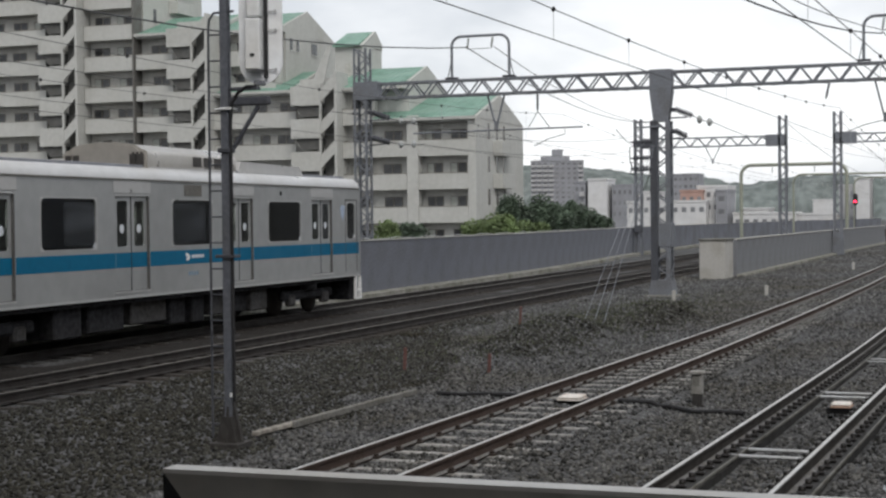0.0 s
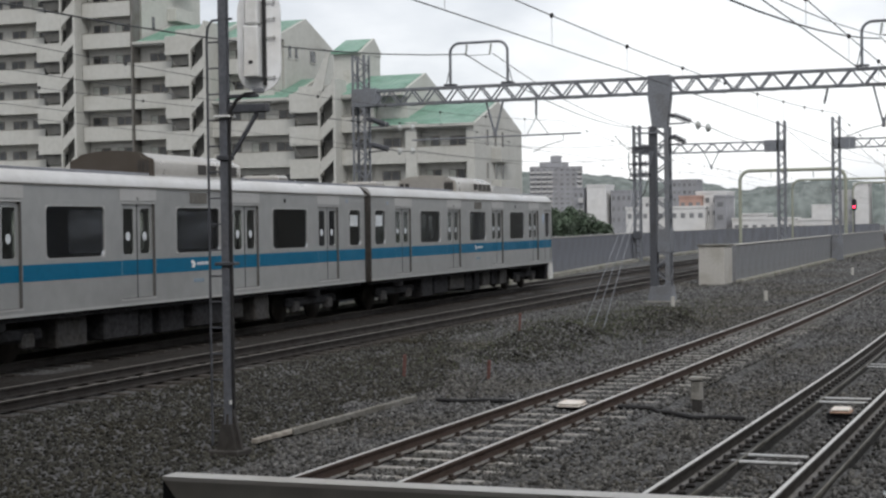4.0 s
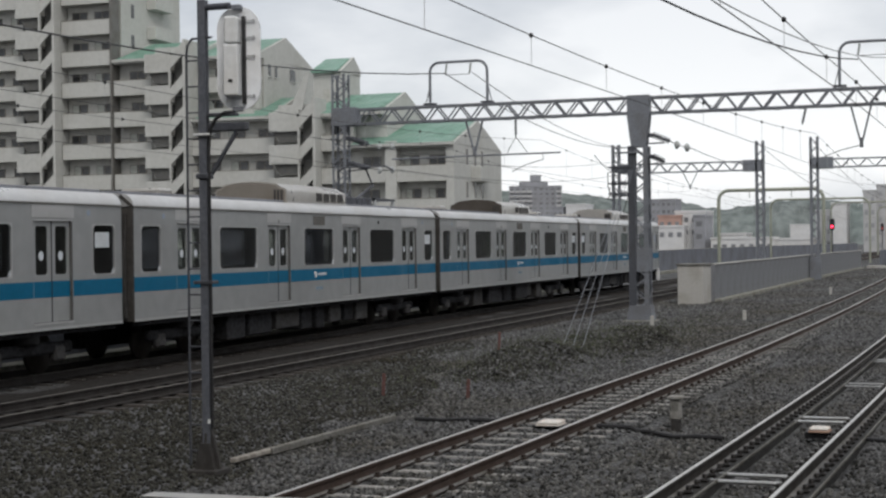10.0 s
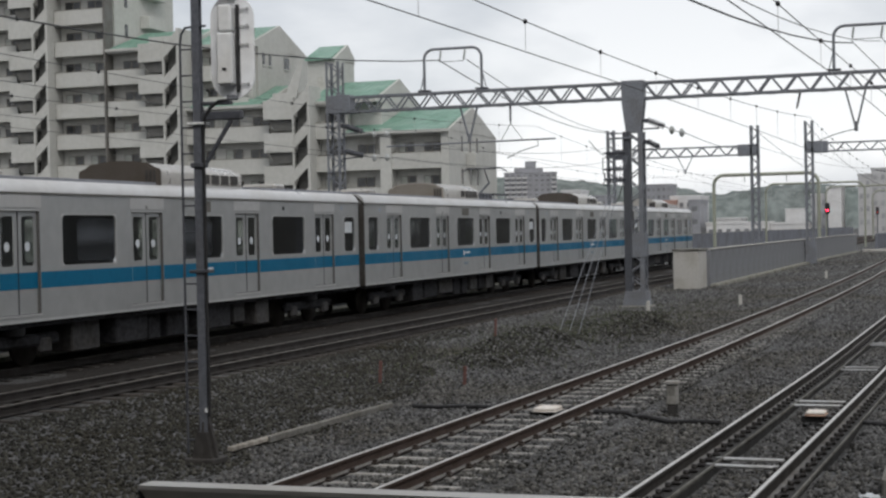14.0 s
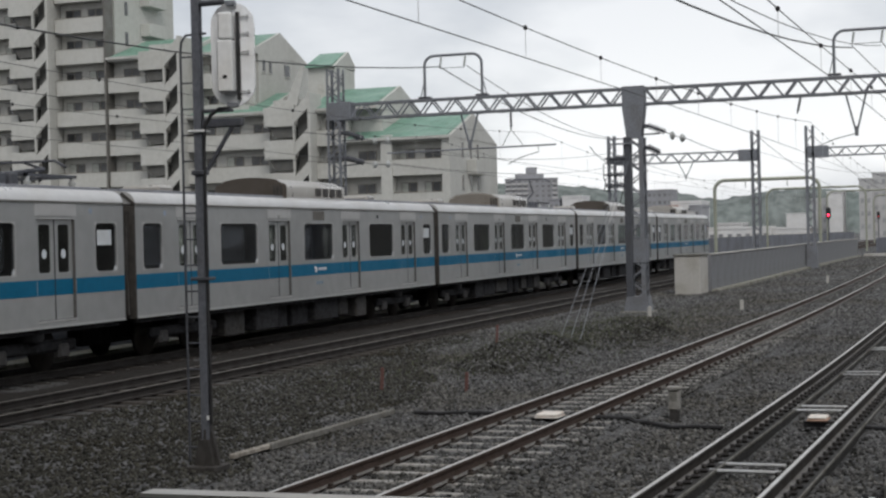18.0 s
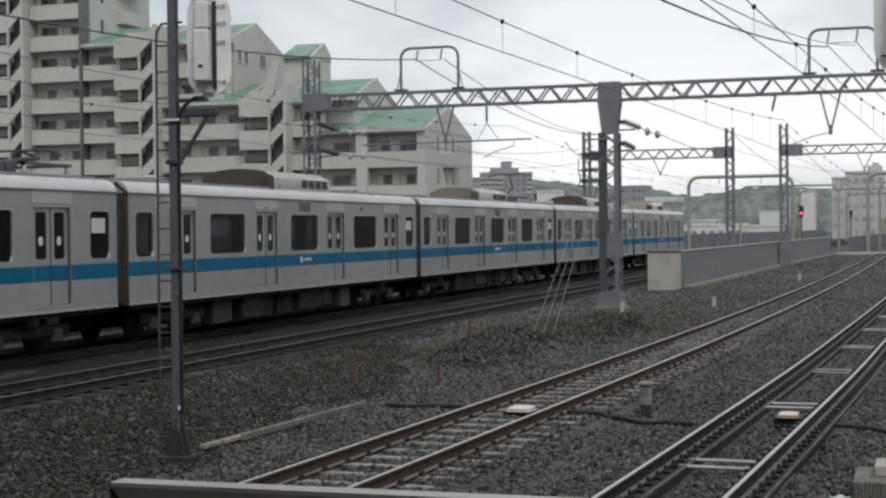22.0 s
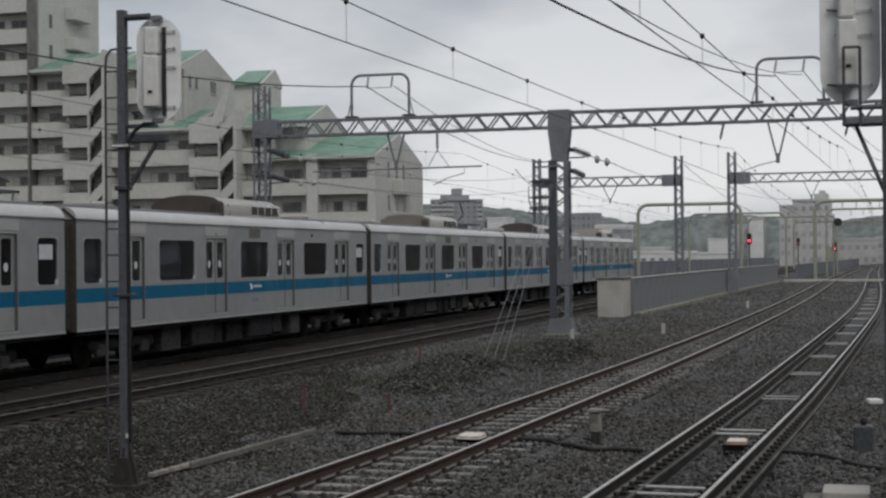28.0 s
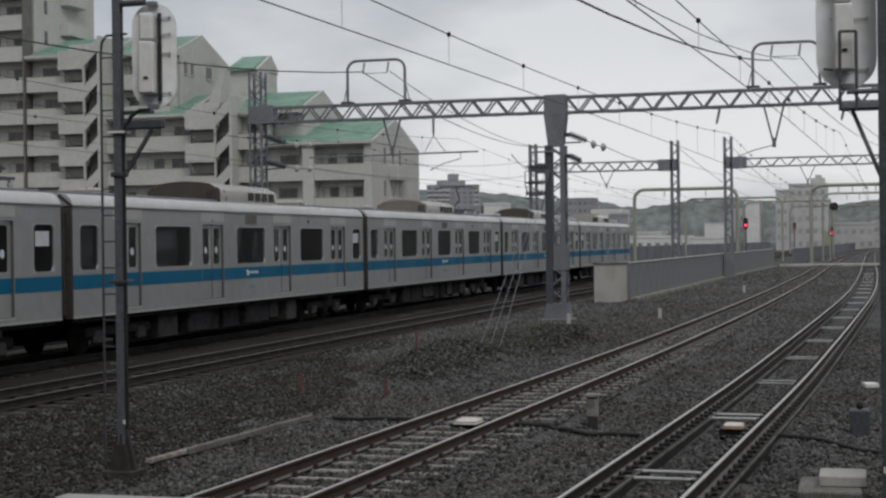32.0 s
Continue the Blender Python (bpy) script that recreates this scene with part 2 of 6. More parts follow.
M["clip"] = surface("rail_clip", (0.05, 0.038, 0.032), 0.8, 0.3, grain=50, bump=0.1)
M["galv"] = surface("galvanised_steel", (0.52, 0.53, 0.54), 0.5, 0.5, grain=12, vary=0.12, stain=2, stains=0.2, bump=0.04)
M["steel"] = surface("grey_painted_steel", (0.20, 0.213, 0.238), 0.6, 0.2, grain=20, vary=0.15, stain=1.2, stains=0.3, tint=(0.7, 0.62, 0.55), bump=0.06)
M["darksteel"] = surface("dark_painted_steel", (0.085, 0.09, 0.105), 0.6, 0.2, grain=20, vary=0.2, stain=2, stains=0.3, bump=0.06)
M["pole"] = surface("pole_steel", (0.15, 0.16, 0.185), 0.55, 0.25, grain=18, vary=0.15, stain=1.5, stains=0.3, bump=0.05, streak=0.3)
M["wall"] = surface("grey_wall_panel", (0.148, 0.158, 0.186), 0.85, grain=14, vary=0.14, stain=0.5, stains=0.35, bump=0.06, random_amount=0.012)
# lighter copy of the wall panel, with haze put into the colour
M["wall_haze"] = surface("hazed_grey_wall_panel", (0.198, 0.206, 0.222), 0.85, grain=10, vary=0.12, stain=0.5, stains=0.35, bump=0.06, random_amount=0.012)
M["kerb"] = surface("mossy_kerb", (0.25, 0.245, 0.215), 0.95, grain=7, vary=0.3, stain=1.1, stains=0.6, tint=(0.5, 0.5, 0.4), bump=0.3)
M["concrete"] = surface("concrete", (0.47, 0.46, 0.435), 0.9, grain=22, vary=0.06, stain=1.2, stains=0.3, tint=(0.66, 0.62, 0.55), bump=0.08, streak=0.18)
M["concrete_dark"] = surface("weathered_concrete", (0.19, 0.187, 0.172), 0.92, grain=22, vary=0.22, stain=2, stains=0.5, tint=(0.5, 0.46, 0.4), bump=0.25, streak=0.3)
M["stub"] = surface("dull_post_concrete", (0.29, 0.285, 0.27), 0.9, grain=22, vary=0.15, stain=4, stains=0.4, bump=0.15)
M["ceramic"] = surface("ceramic", (0.42, 0.44, 0.44), 0.25, grain=8, vary=0.06, bump=0.0)
M["white"] = surface("white_painted_metal", (0.78, 0.79, 0.79), 0.5, grain=10, vary=0.05, stain=2, stains=0.15, bump=0.03)
M["sigwhite"] = surface("signal_housing", (0.90, 0.92, 0.94), 0.55, grain=8, vary=0.05, stain=1.5, stains=0.2, bump=0.03)
M["black"] = surface("black_rubber", (0.018, 0.018, 0.02), 0.7, grain=20, vary=0.3, bump=0.08)
M["cable"] = surface("wire", (0.06, 0.062, 0.065), 0.6, 0.4, grain=10, bump=0.0)
M["stainless"] = surface("stainless_side", (0.44, 0.45, 0.452), 0.42, 0.5, grain=3, vary=0.05, stain=0.4, stains=0.12, tint=(0.8, 0.78, 0.74), bump=0.02)
M["roofsheet"] = surface("train_roof", (0.58, 0.58, 0.58), 0.38, 0.4, grain=5, vary=0.04, stain=0.5, stains=0.15, bump=0.02)
M["roofdeck"] = surface("roof_deck", (0.21, 0.22, 0.25), 0.7, grain=5, vary=0.12, stain=0.5, stains=0.3, bump=0.03)
M["band"] = surface("blue_band", (0.002, 0.125, 0.24), 0.5, spec=0.2, grain=8, vary=0.05, stain=0.8, stains=0.1, bump=0.01)
M["gap"] = surface("gangway_bellows", (0.045, 0.042, 0.04), 0.8, grain=8, vary=0.25, bump=0.1)
M["endwall"] = surface("car_end", (0.16, 0.155, 0.145), 0.65, 0.2, grain=8, vary=0.2, stain=1, stains=0.4, bump=0.05)
M["car_end"] = surface("dark_car_end", (0.060, 0.056, 0.052), 0.75, 0.1, grain=8, vary=0.25, stain=1, stains=0.4, bump=0.05)
M["under"] = surface("underfloor_gear", (0.030, 0.030, 0.033), 0.9, spec=0.2, grain=10, vary=0.4, stain=2, stains=0.4, bump=0.15)
M["under2"] = surface("underfloor_case", (0.066, 0.064, 0.064), 0.85, spec=0.3, grain=10, vary=0.3, stain=2, stains=0.5, bump=0.1)
M["wheel"] = surface("wheel_steel", (0.05, 0.045, 0.04), 0.55, 0.6, grain=10, vary=0.2, bump=0.05)
# darkened copy of rail_side: shade on tracks A and B is in the colour
M["rail_shaded"] = surface("shaded_rail_side", (0.025, 0.021, 0.019), 0.85, grain=40, vary=0.3, stain=3, stains=0.3, bump=0.2)
M["number"] = surface("pale_blue_print", (0.22, 0.30, 0.38), 0.6, grain=10, vary=0.1, bump=0.0)
# for cab door seams and for the shadow painted in door recesses
M["doorgap"] = surface("door_seam_and_shade", (0.085, 0.083, 0.08), 0.7, grain=20, vary=0.2, bump=0.0)
M["glass"] = glass("train_window_glass", (0.36, 0.38, 0.42))
M["door_glass"] = glass("door_window_glass", (0.74, 0.78, 0.76))
M["pale_blue"] = surface("pale_blue_print", (0.42, 0.50, 0.63), 0.6, grain=10, vary=0.1, bump=0.0)
M["interior"] = surface("car_interior", (0.24, 0.25, 0.24), 0.8, grain=5, vary=0.2, bump=0.0)
M["acunit"] = surface("roof_unit", (0.47, 0.45, 0.42), 0.33, 0.6, grain=6, vary=0.05, stain=0.8, stains=0.12, bump=0.03)
M["mesh_brown"] = surface("roof_unit_grille", (0.075, 0.064, 0.054), 0.8, grain=60, vary=0.3, bump=0.2)
M["mesh_pale"] = surface("roof_unit_pale_grille", (0.22, 0.20, 0.175), 0.8, grain=60, vary=0.25, bump=0.2)
M["paper"] = surface("notice_paper", (0.62, 0.66, 0.70), 0.8, grain=6, vary=0.06, bump=0.0)
M["facade"] = surface("cream_render", (0.485, 0.487, 0.462), 0.9, grain=2.5, vary=0.05, stain=0.25, stains=0.18, tint=(0.75, 0.73, 0.69), bump=0.04, streak=0.12)
M["facade_in"] = surface("recess_render", (0.50, 0.50, 0.475), 0.9, grain=2.5, vary=0.08, stain=0.4, stains=0.2, bump=0.04, streak=0.1)
M["greenroof"] = surface("green_copper_roof", (0.185, 0.315, 0.25), 0.5, 0.1, grain=1.5, vary=0.15, stain=0.35, stains=0.4, tint=(0.75, 0.85, 0.8), bump=0.05)
M["darkglass"] = surface("apartment_window", (0.035, 0.038, 0.042), 0.08, grain=1.0, vary=0.4, bump=0.0, random_amount=0.5)
M["frame"] = surface("window_frame", (0.22, 0.20, 0.17), 0.6, 0.3, grain=10, vary=0.1, bump=0.0)
M["curtain"] = surface("pale_curtain", (0.45, 0.47, 0.44), 0.9, grain=4, vary=0.15, bump=0.0)
M["bark"] = surface("bark", (0.09, 0.07, 0.05), 0.95, grain=14, vary=0.4, bump=0.4)
M["leaf_dark"] = surface("dark_leaves", (0.070, 0.100, 0.066), 0.7, grain=1.4, vary=0.5, stain=0.5, stains=0.3, bump=0.0)
M["leaf_light"] = surface("light_leaves", (0.135, 0.185, 0.075), 0.7, grain=1.4, vary=0.45, stain=0.5, stains=0.3, bump=0.0)
M["weed"] = surface("dry_weeds", (0.075, 0.085, 0.048), 0.9, grain=3, vary=0.5, stain=0.8, stains=0.4, bump=0.0)
# distance haze is put into the hill's pale grey-green
M["hill"] = surface("hazed_wooded_hill", (0.172, 0.192, 0.186), 1.0, grain=0.06, vary=0.24, stain=0.006, stains=0.35, tint=(0.72, 0.82, 0.78), bump=0.0, spec=0.0)
M["timber"] = surface("weathered_timber", (0.31, 0.285, 0.25), 0.9, grain=9, vary=0.3, stain=2, stains=0.4, bump=0.25)
M["orange"] = surface("faded_orange_paint", (0.50, 0.33, 0.25), 0.7, grain=15, vary=0.15, stain=4, stains=0.4, bump=0.05)
M["redstake"] = surface("faded_red_paint", (0.13, 0.062, 0.055), 0.8, grain=15, vary=0.2, bump=0.05)
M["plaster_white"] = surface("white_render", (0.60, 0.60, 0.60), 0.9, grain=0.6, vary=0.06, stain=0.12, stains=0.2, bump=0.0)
# far facades: distance haze is painted into this pale tone
M["plaster_haze"] = surface("hazed_tile_facade", (0.45, 0.45, 0.455), 0.85, grain=0.6, vary=0.08, stain=0.12, stains=0.25, bump=0.0)
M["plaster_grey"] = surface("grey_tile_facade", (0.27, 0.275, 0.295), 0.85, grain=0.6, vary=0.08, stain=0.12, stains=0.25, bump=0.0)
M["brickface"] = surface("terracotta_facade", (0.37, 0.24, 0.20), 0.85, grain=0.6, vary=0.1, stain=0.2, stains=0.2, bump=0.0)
M["palegreen"] = surface("pale_green_pole", (0.31, 0.325, 0.265), 0.6, 0.1, grain=8, vary=0.12, stain=0.6, stains=0.3, bump=0.03)
M["red_lamp"] = glowing("red_lamp", (1.0, 0.03, 0.08), 6.0)
M["red_dim"] = glowing("dim_red_lamp", (0.6, 0.06, 0.07), 0.5)
M["dust"] = surface("dusty_rail_foot", (0.17, 0.165, 0.16), 0.9, grain=25, vary=0.35, stain=3, stains=0.5, bump=0.2)
M["alu"] = surface("white_edge", (0.74, 0.71, 0.67), 0.5, 0.0, grain=14, vary=0.06, stain=5, stains=0.2, bump=0.02)
M["boardback"] = surface("board_back", (0.22, 0.205, 0.18), 0.75, grain=12, vary=0.1, stain=3, stains=0.3, bump=0.05)
M["dirt"] = surface("rust_stained_bed", (0.027, 0.024, 0.022), 0.95, grain=14, vary=0.6, stain=0.5, stains=0.3, bump=0.8, spec=0.2)
# far window greys are lifted to imitate distance haze
M["farglass"] = surface("hazed_distant_window", (0.17, 0.175, 0.185), 0.4, grain=0.5, vary=0.2, bump=0.0, random_amount=0.3)
M["farglass_haze"] = surface("hazed_pale_window", (0.33, 0.335, 0.345), 0.4, grain=0.5, vary=0.15, bump=0.0, random_amount=0.15)
M["cream"] = surface("cream_plastic", (0.74, 0.70, 0.65), 0.6, grain=12, vary=0.1, stain=6, stains=0.4, tint=(0.6, 0.45, 0.36), bump=0.03)
M["bronze"] = surface("bronze_frame", (0.50, 0.475, 0.44), 0.55, 0.3, grain=20, vary=0.08, stain=4, stains=0.25, bump=0.02)
M["paving"] = surface("platform_paving", (0.28, 0.275, 0.265), 0.9, grain=20, vary=0.15, stain=1.5, stains=0.3, bump=0.1)


# ---- the line: four tracks that bend gently ----
def smooth_line(xs, ys):
    """A smooth curve through knots: y and slope at x."""
    xs, ys = np.array(xs, float), np.array(ys, float)
    d = np.gradient(ys, xs)

    def at(x):
        i = int(np.clip(np.searchsorted(xs, x) - 1, 0, len(xs) - 2))
        h = xs[i + 1] - xs[i]
        u = (x - xs[i]) / h
        return float((2 * u**3 - 3 * u**2 + 1) * ys[i] + (u**3 - 2 * u**2 + u) * h * d[i] + (3 * u**2 - 2 * u**3) * ys[i + 1] + (u**3 - u**2) * h * d[i + 1])
    return at


GAUGE = 1.067
LINES = {
    "A": smooth_line((-60, 0, 60, 110, 160, 230, 420), (17.8, 17.8, 17.75, 17.6, 17.1, 16.0, 11.0)),
    "B": smooth_line((-60, 0, 30, 60, 80, 110, 160, 230, 420), (14.2, 14.1, 13.93, 13.75, 13.55, 13.3, 12.7, 11.6, 6.6)),
    "C": smooth_line((-60, 5, 20, 31, 45, 60, 80, 100, 130, 180, 232, 420), (9.8, 6.3, 5.55, 5.06, 4.6, 4.25, 3.95, 3.8, 3.7, 3.2, 2.4, -2.0)),
    "D": smooth_line((-60, 5, 14.5, 20.5, 26, 37, 48, 66, 98, 137, 180, 232, 420), (6.0, 2.8, 2.29, 1.98, 1.71, 1.3, 0.93, 0.4, 0.0, -0.1, -0.2, -0.5, -4.0)),
}
GROUND = -0.27


MOUNDS = ((39.0, 9.4, 6.0, 1.8, 0.08), (32.4, 9.0, 3.2, 0.95, 0.34), (38.2, 7.7, 2.6, 0.75, 0.32), (28.6, 8.4, 2.0, 0.7, 0.14), (43.0, 8.6, 2.4, 0.9, 0.2))


NORTH = [(4, 20.3), (40, 20.4), (55, 20.6), (74, 21.2), (107, 23.6), (150, 25.0), (183, 25.3), (230, 24.0), (330, 20.0)]
north_at = smooth_line([p[0] for p in NORTH], [p[1] for p in NORTH])


def heading(line, x):
    return math.degrees(math.atan2(LINES[line](x + 0.5) - LINES[line](x - 0.5), 1.0))


def ground_height(x, y):
    """The formation: ballast shoulders up to each track, a dirt mound between the pairs, land that falls away beyond the walls."""
    z = GROUND
    for k in "ABCD":
        d = abs(y - LINES[k](min(max(x, -59), 419)))
        z = max(z, (-0.29 if k == "D" and d < 0.75 else -0.212) - max(0.0, d - 1.4) * 0.1)
    for cx, cy, rx, ry, hh in MOUNDS:
        z += hh * math.exp(-(((x - cx) / rx) ** 2 + ((y - cy) / ry) ** 2) ** 1.5) * (1 + 0.7 * noise.noise(Vector((x * 0.8, y * 0.9, 9.0))))
    z += 0.05 * noise.noise(Vector((x * 0.22, y * 0.35, 0.0))) + 0.025 * noise.noise(Vector((x * 0.9, y * 0.9, 4.0)))
    if -59 < x < 240 and abs(y - LINES["C"](x)) < 1.2:
        z = (-0.174 if x < 46 else -0.168) + 0.008 * noise.noise(Vector((x * 0.9, y * 0.9, 4.0)))
    edge = north_at(min(max(x, 4), 330)) + 0.3
    if y > edge:
        z -= min((y - edge) * 0.7, 5.0)
    if y < -7:
        z -= min((-7 - y) * 0.7, 5.0)
    return z


xs = sorted(set([-2500.0, -800.0, -200.0, -60.0, 4000.0, 1500.0, 700.0, 420.0] + [float(v) for v in np.arange(-50, 8, 6)] + [float(v) for v in np.arange(8, 60, 0.4)] + [float(v) for v in np.arange(60, 420, 3)]))
ys = sorted(set([-2500.0, -600.0, -120.0, -40.0, -16.0, -10.0, 2500.0, 700.0, 260.0, 120.0, 60.0, 35.0, 28.0, 26.5, 25.5, 24.5, 23.5, 22.5, 21.5, 21.0] + [float(v) for v in np.arange(-7, 20.7, 0.3)]))
gv = [(x, y, ground_height(x, y)) for x in xs for y in ys]
ny = len(ys)
gf = [(i * ny + j, (i + 1) * ny + j, (i + 1) * ny + j + 1, i * ny + j + 1) for i in range(len(xs) - 1) for j in range(ny - 1)]
ground_me = bpy.data.meshes.new("ground")
ground_me.from_pydata(gv, [], gf)
ground_me.polygons.foreach_set("use_smooth", [True] * len(gf))
ground_me.materials.append(M["ballast"])
tagged(new("ground", ground_me), "dark grey crushed-stone ballast between the tracks", "ground", kind="structure")

RAIL = [(-0.064, -0.153), (0.064, -0.153), (0.064, -0.142), (0.011, -0.128), (0.011, -0.04), (0.033, -0.03), (0.033, -0.006), (-0.033, -0.006), (-0.033, -0.03), (-0.011, -0.04), (-0.011, -0.128), (-0.064, -0.142)]
HEAD = [(-0.021, -0.0055), (0.021, -0.0055), (0.021, -0.002), (0.016, 0.0), (-0.016, 0.0), (-0.021, -0.002)]


FOOT = {k: sorted([(k * 0.066, -0.1425), (k * 0.066, -0.136), (k * 0.022, -0.125), (k * 0.022, -0.132)], key=lambda p: math.atan2(p[1] + 0.134, p[0] - k * 0.044)) for k in (-1, 1)}


def rail_path(line, off, x0, x1, step=2.0):
    out = []
    for x in np.arange(x0, x1 + 0.01, step):
        a = radians(heading(line, x))
        out.append((x - math.sin(a) * off, LINES[line](x) + math.cos(a) * off, 0.0))
    return out


sleeper_me = Build().prism([(-0.12, -0.17), (0.12, -0.17), (0.055, 0.0), (-0.055, 0.0)], -1.0, 1.0, "y").mesh("sleeper", M["sleeper"])
sleeper_dark_me = Build().prism([(-0.12, -0.17), (0.12, -0.17), (0.075, 0.0), (-0.075, 0.0)], -1.0, 1.0, "y").mesh("sleeper", M["sleeper_dark"])
clip_me = Build().box(-0.05, 0.05, -0.13, 0.13, 0.0, 0.022, 0.008).box(-0.03, 0.03, 0.06, 0.11, 0.02, 0.055, 0.01).box(-0.03, 0.03, -0.11, -0.06, 0.02, 0.055, 0.01).mesh("rail_clip", M["clip"])


def ballasted_track(line, x0, x1, label, clips=None):
    """Two rails on concrete sleepers, 0.6 m apart."""
    t = thing("railway_track", label, "railway track", group="tracks of the line", kind="structure")
    for off in (-GAUGE / 2 - 0.032, GAUGE / 2 + 0.032):
        r = part("rail", Build().sweep(RAIL, rail_path(line, off, x0, x1)), M["rust"] if line == "C" else M["rail_shaded"], t)
        part("rail_head", Build().sweep(HEAD, rail_path(line, off, x0, x1)), M["rail_top"] if line == "C" else M["rail_dull"], r, "polished steel running surface")
        if line == "C":
            for k in (-1, 1):
                part("rail_foot", Build().sweep(FOOT[k], rail_path(line, off, x0, 90)), M["dust"], r, "dusty grey rail foot")
    n = 0
    for x in np.arange(x0 + 0.3, x1, 0.6):
        a = heading(line, x)
        n += 1
        if n > 290:
            break
        piece("sleeper", sleeper_me if line == "C" and x < 52 else sleeper_dark_me, t, pose(x, LINES[line](x), -0.158 if line == "C" else -0.168, 0, 0, a))
        if clips and clips[0] < x < clips[1]:
            for off in (-GAUGE / 2 - 0.032, GAUGE / 2 + 0.032):
                b = radians(a)
                piece("rail_clip", clip_me, t, pose(x - math.sin(b) * off, LINES[line](x) + math.cos(b) * off, -0.152, 0, 0, a))
    return t


ballasted_track("A", 12, 130, "far railway track with rusty-sided steel rails")
ballasted_track("B", 12, 130, "railway track with rusty-sided steel rails on sleepers")
ballasted_track("C", 6, 150, "railway track with shiny rails on pale concrete sleepers", clips=(9, 34))
for line in "ABC":
    t = thing("railway_track", "distant stretch of railway track with steel rails", "railway track", group="tracks of the line", kind="structure")
    for off in (-GAUGE / 2 - 0.032, GAUGE / 2 + 0.032):
        r = part("rail", Build().sweep(RAIL, rail_path(line, off, 130 if line != "C" else 150, 410, 4.0)), M["rust"], t)
        part("rail_head", Build().sweep(HEAD, rail_path(line, off, 130 if line != "C" else 150, 410, 4.0)), M["rail_top"] if line == "C" else M["rail_dull"], r)

bed = thing("track_bed", "rust-stained dark ballast under the far tracks", "ballast", kind="structure")
for line in "AB":
    pts = [(x, LINES[line](x), 0.0) for x in np.arange(-55, 300, 3.0)]
    lo, hi = {"A": (-1.95, 1.6), "B": (-0.82, 1.93)}[line]
    part("bed", Build().sweep([(lo - 0.2, -0.42), (hi + 0.2, -0.42), (hi, -0.2), (lo, -0.2)], pts), M["dirt"], bed)

# ladder track: two long beams under the rails, tied by steel pipes
ladder = thing("ladder_track", "ladder-type track on long concrete beams tied by steel pipes", "railway track", group="tracks of the line", kind="structure")
for off in (-GAUGE / 2 - 0.032, GAUGE / 2 + 0.032):
    r = part("rail", Build().sweep(RAIL, rail_path("D", off, 6, 410, 2.0)), M["rail_dark"], ladder)
    part("rail_head", Build().sweep(HEAD, rail_path("D", off, 6, 410, 2.0)), M["rail_top"], r, "polished steel running surface")
    for s in (-1, 1):
        part("rail_foot", Build().sweep(FOOT[s], rail_path("D", off, 6, 90)), M["dust"], r, "dusty grey rail foot")
    part("ladder_beam", Build().sweep([(-0.23, -0.33), (0.23, -0.33), (0.23, -0.175), (0.21, -0.155), (-0.21, -0.155), (-0.23, -0.175)], rail_path("D", off, 6, 240, 2.0)), M["ladder"], ladder, "dark concrete beam under the rail")
    for s in (-1, 1):
        part("beam_edge", Build().sweep([(-0.008, -0.2), (0.008, -0.2), (0.008, -0.149), (-0.008, -0.149)], rail_path("D", off + s * 0.222, 6, 90, 2.0)), M["concrete_dark"], ladder, "worn pale edge strip")
pipe_thin = Build().tube([(0, -0.42, 0), (0, 0.42, 0)], 0.013, 8).mesh("tie_pipe", M["galv"])
pipe_me = Build().tube([(0, -0.42, 0), (0, 0.42, 0)], 0.021, 10).mesh("tie_pipe", M["galv"])
for x in np.arange(11.1, 120, 5.78):
    a = heading("D", x)
    for dx in (-0.25, 0.25):
        piece("tie_pipe", pipe_me if x < 25 else pipe_thin, ladder, pose(x + dx, LINES["D"](x + dx), -0.17 if x < 25 else -0.185, 0, 0, a))
clamp_me = Build().box(-0.05, 0.05, -0.18, -0.08, 0.0, 0.04, 0.015).box(-0.05, 0.05, 0.08, 0.18, 0.0, 0.04, 0.015).turned([(0.035, 0.045), (0.035, 0.08), (0.02, 0.09)], 8, pose(0, -0.14, 0)).turned([(0.035, 0.045), (0.035, 0.08), (0.02, 0.09)], 8, pose(0, 0.14, 0)).mesh("rail_clamp", M["ladder_clip"])
for x in np.arange(8, 60, 0.4):
    a = heading("D", x)
    b = radians(a)
    for off in (-GAUGE / 2 - 0.032, GAUGE / 2 + 0.032):
        piece("rail_clamp", clamp_me, ladder, pose(x - math.sin(b) * off, LINES["D"](x) + math.cos(b) * off, -0.152, 0, 0, a))

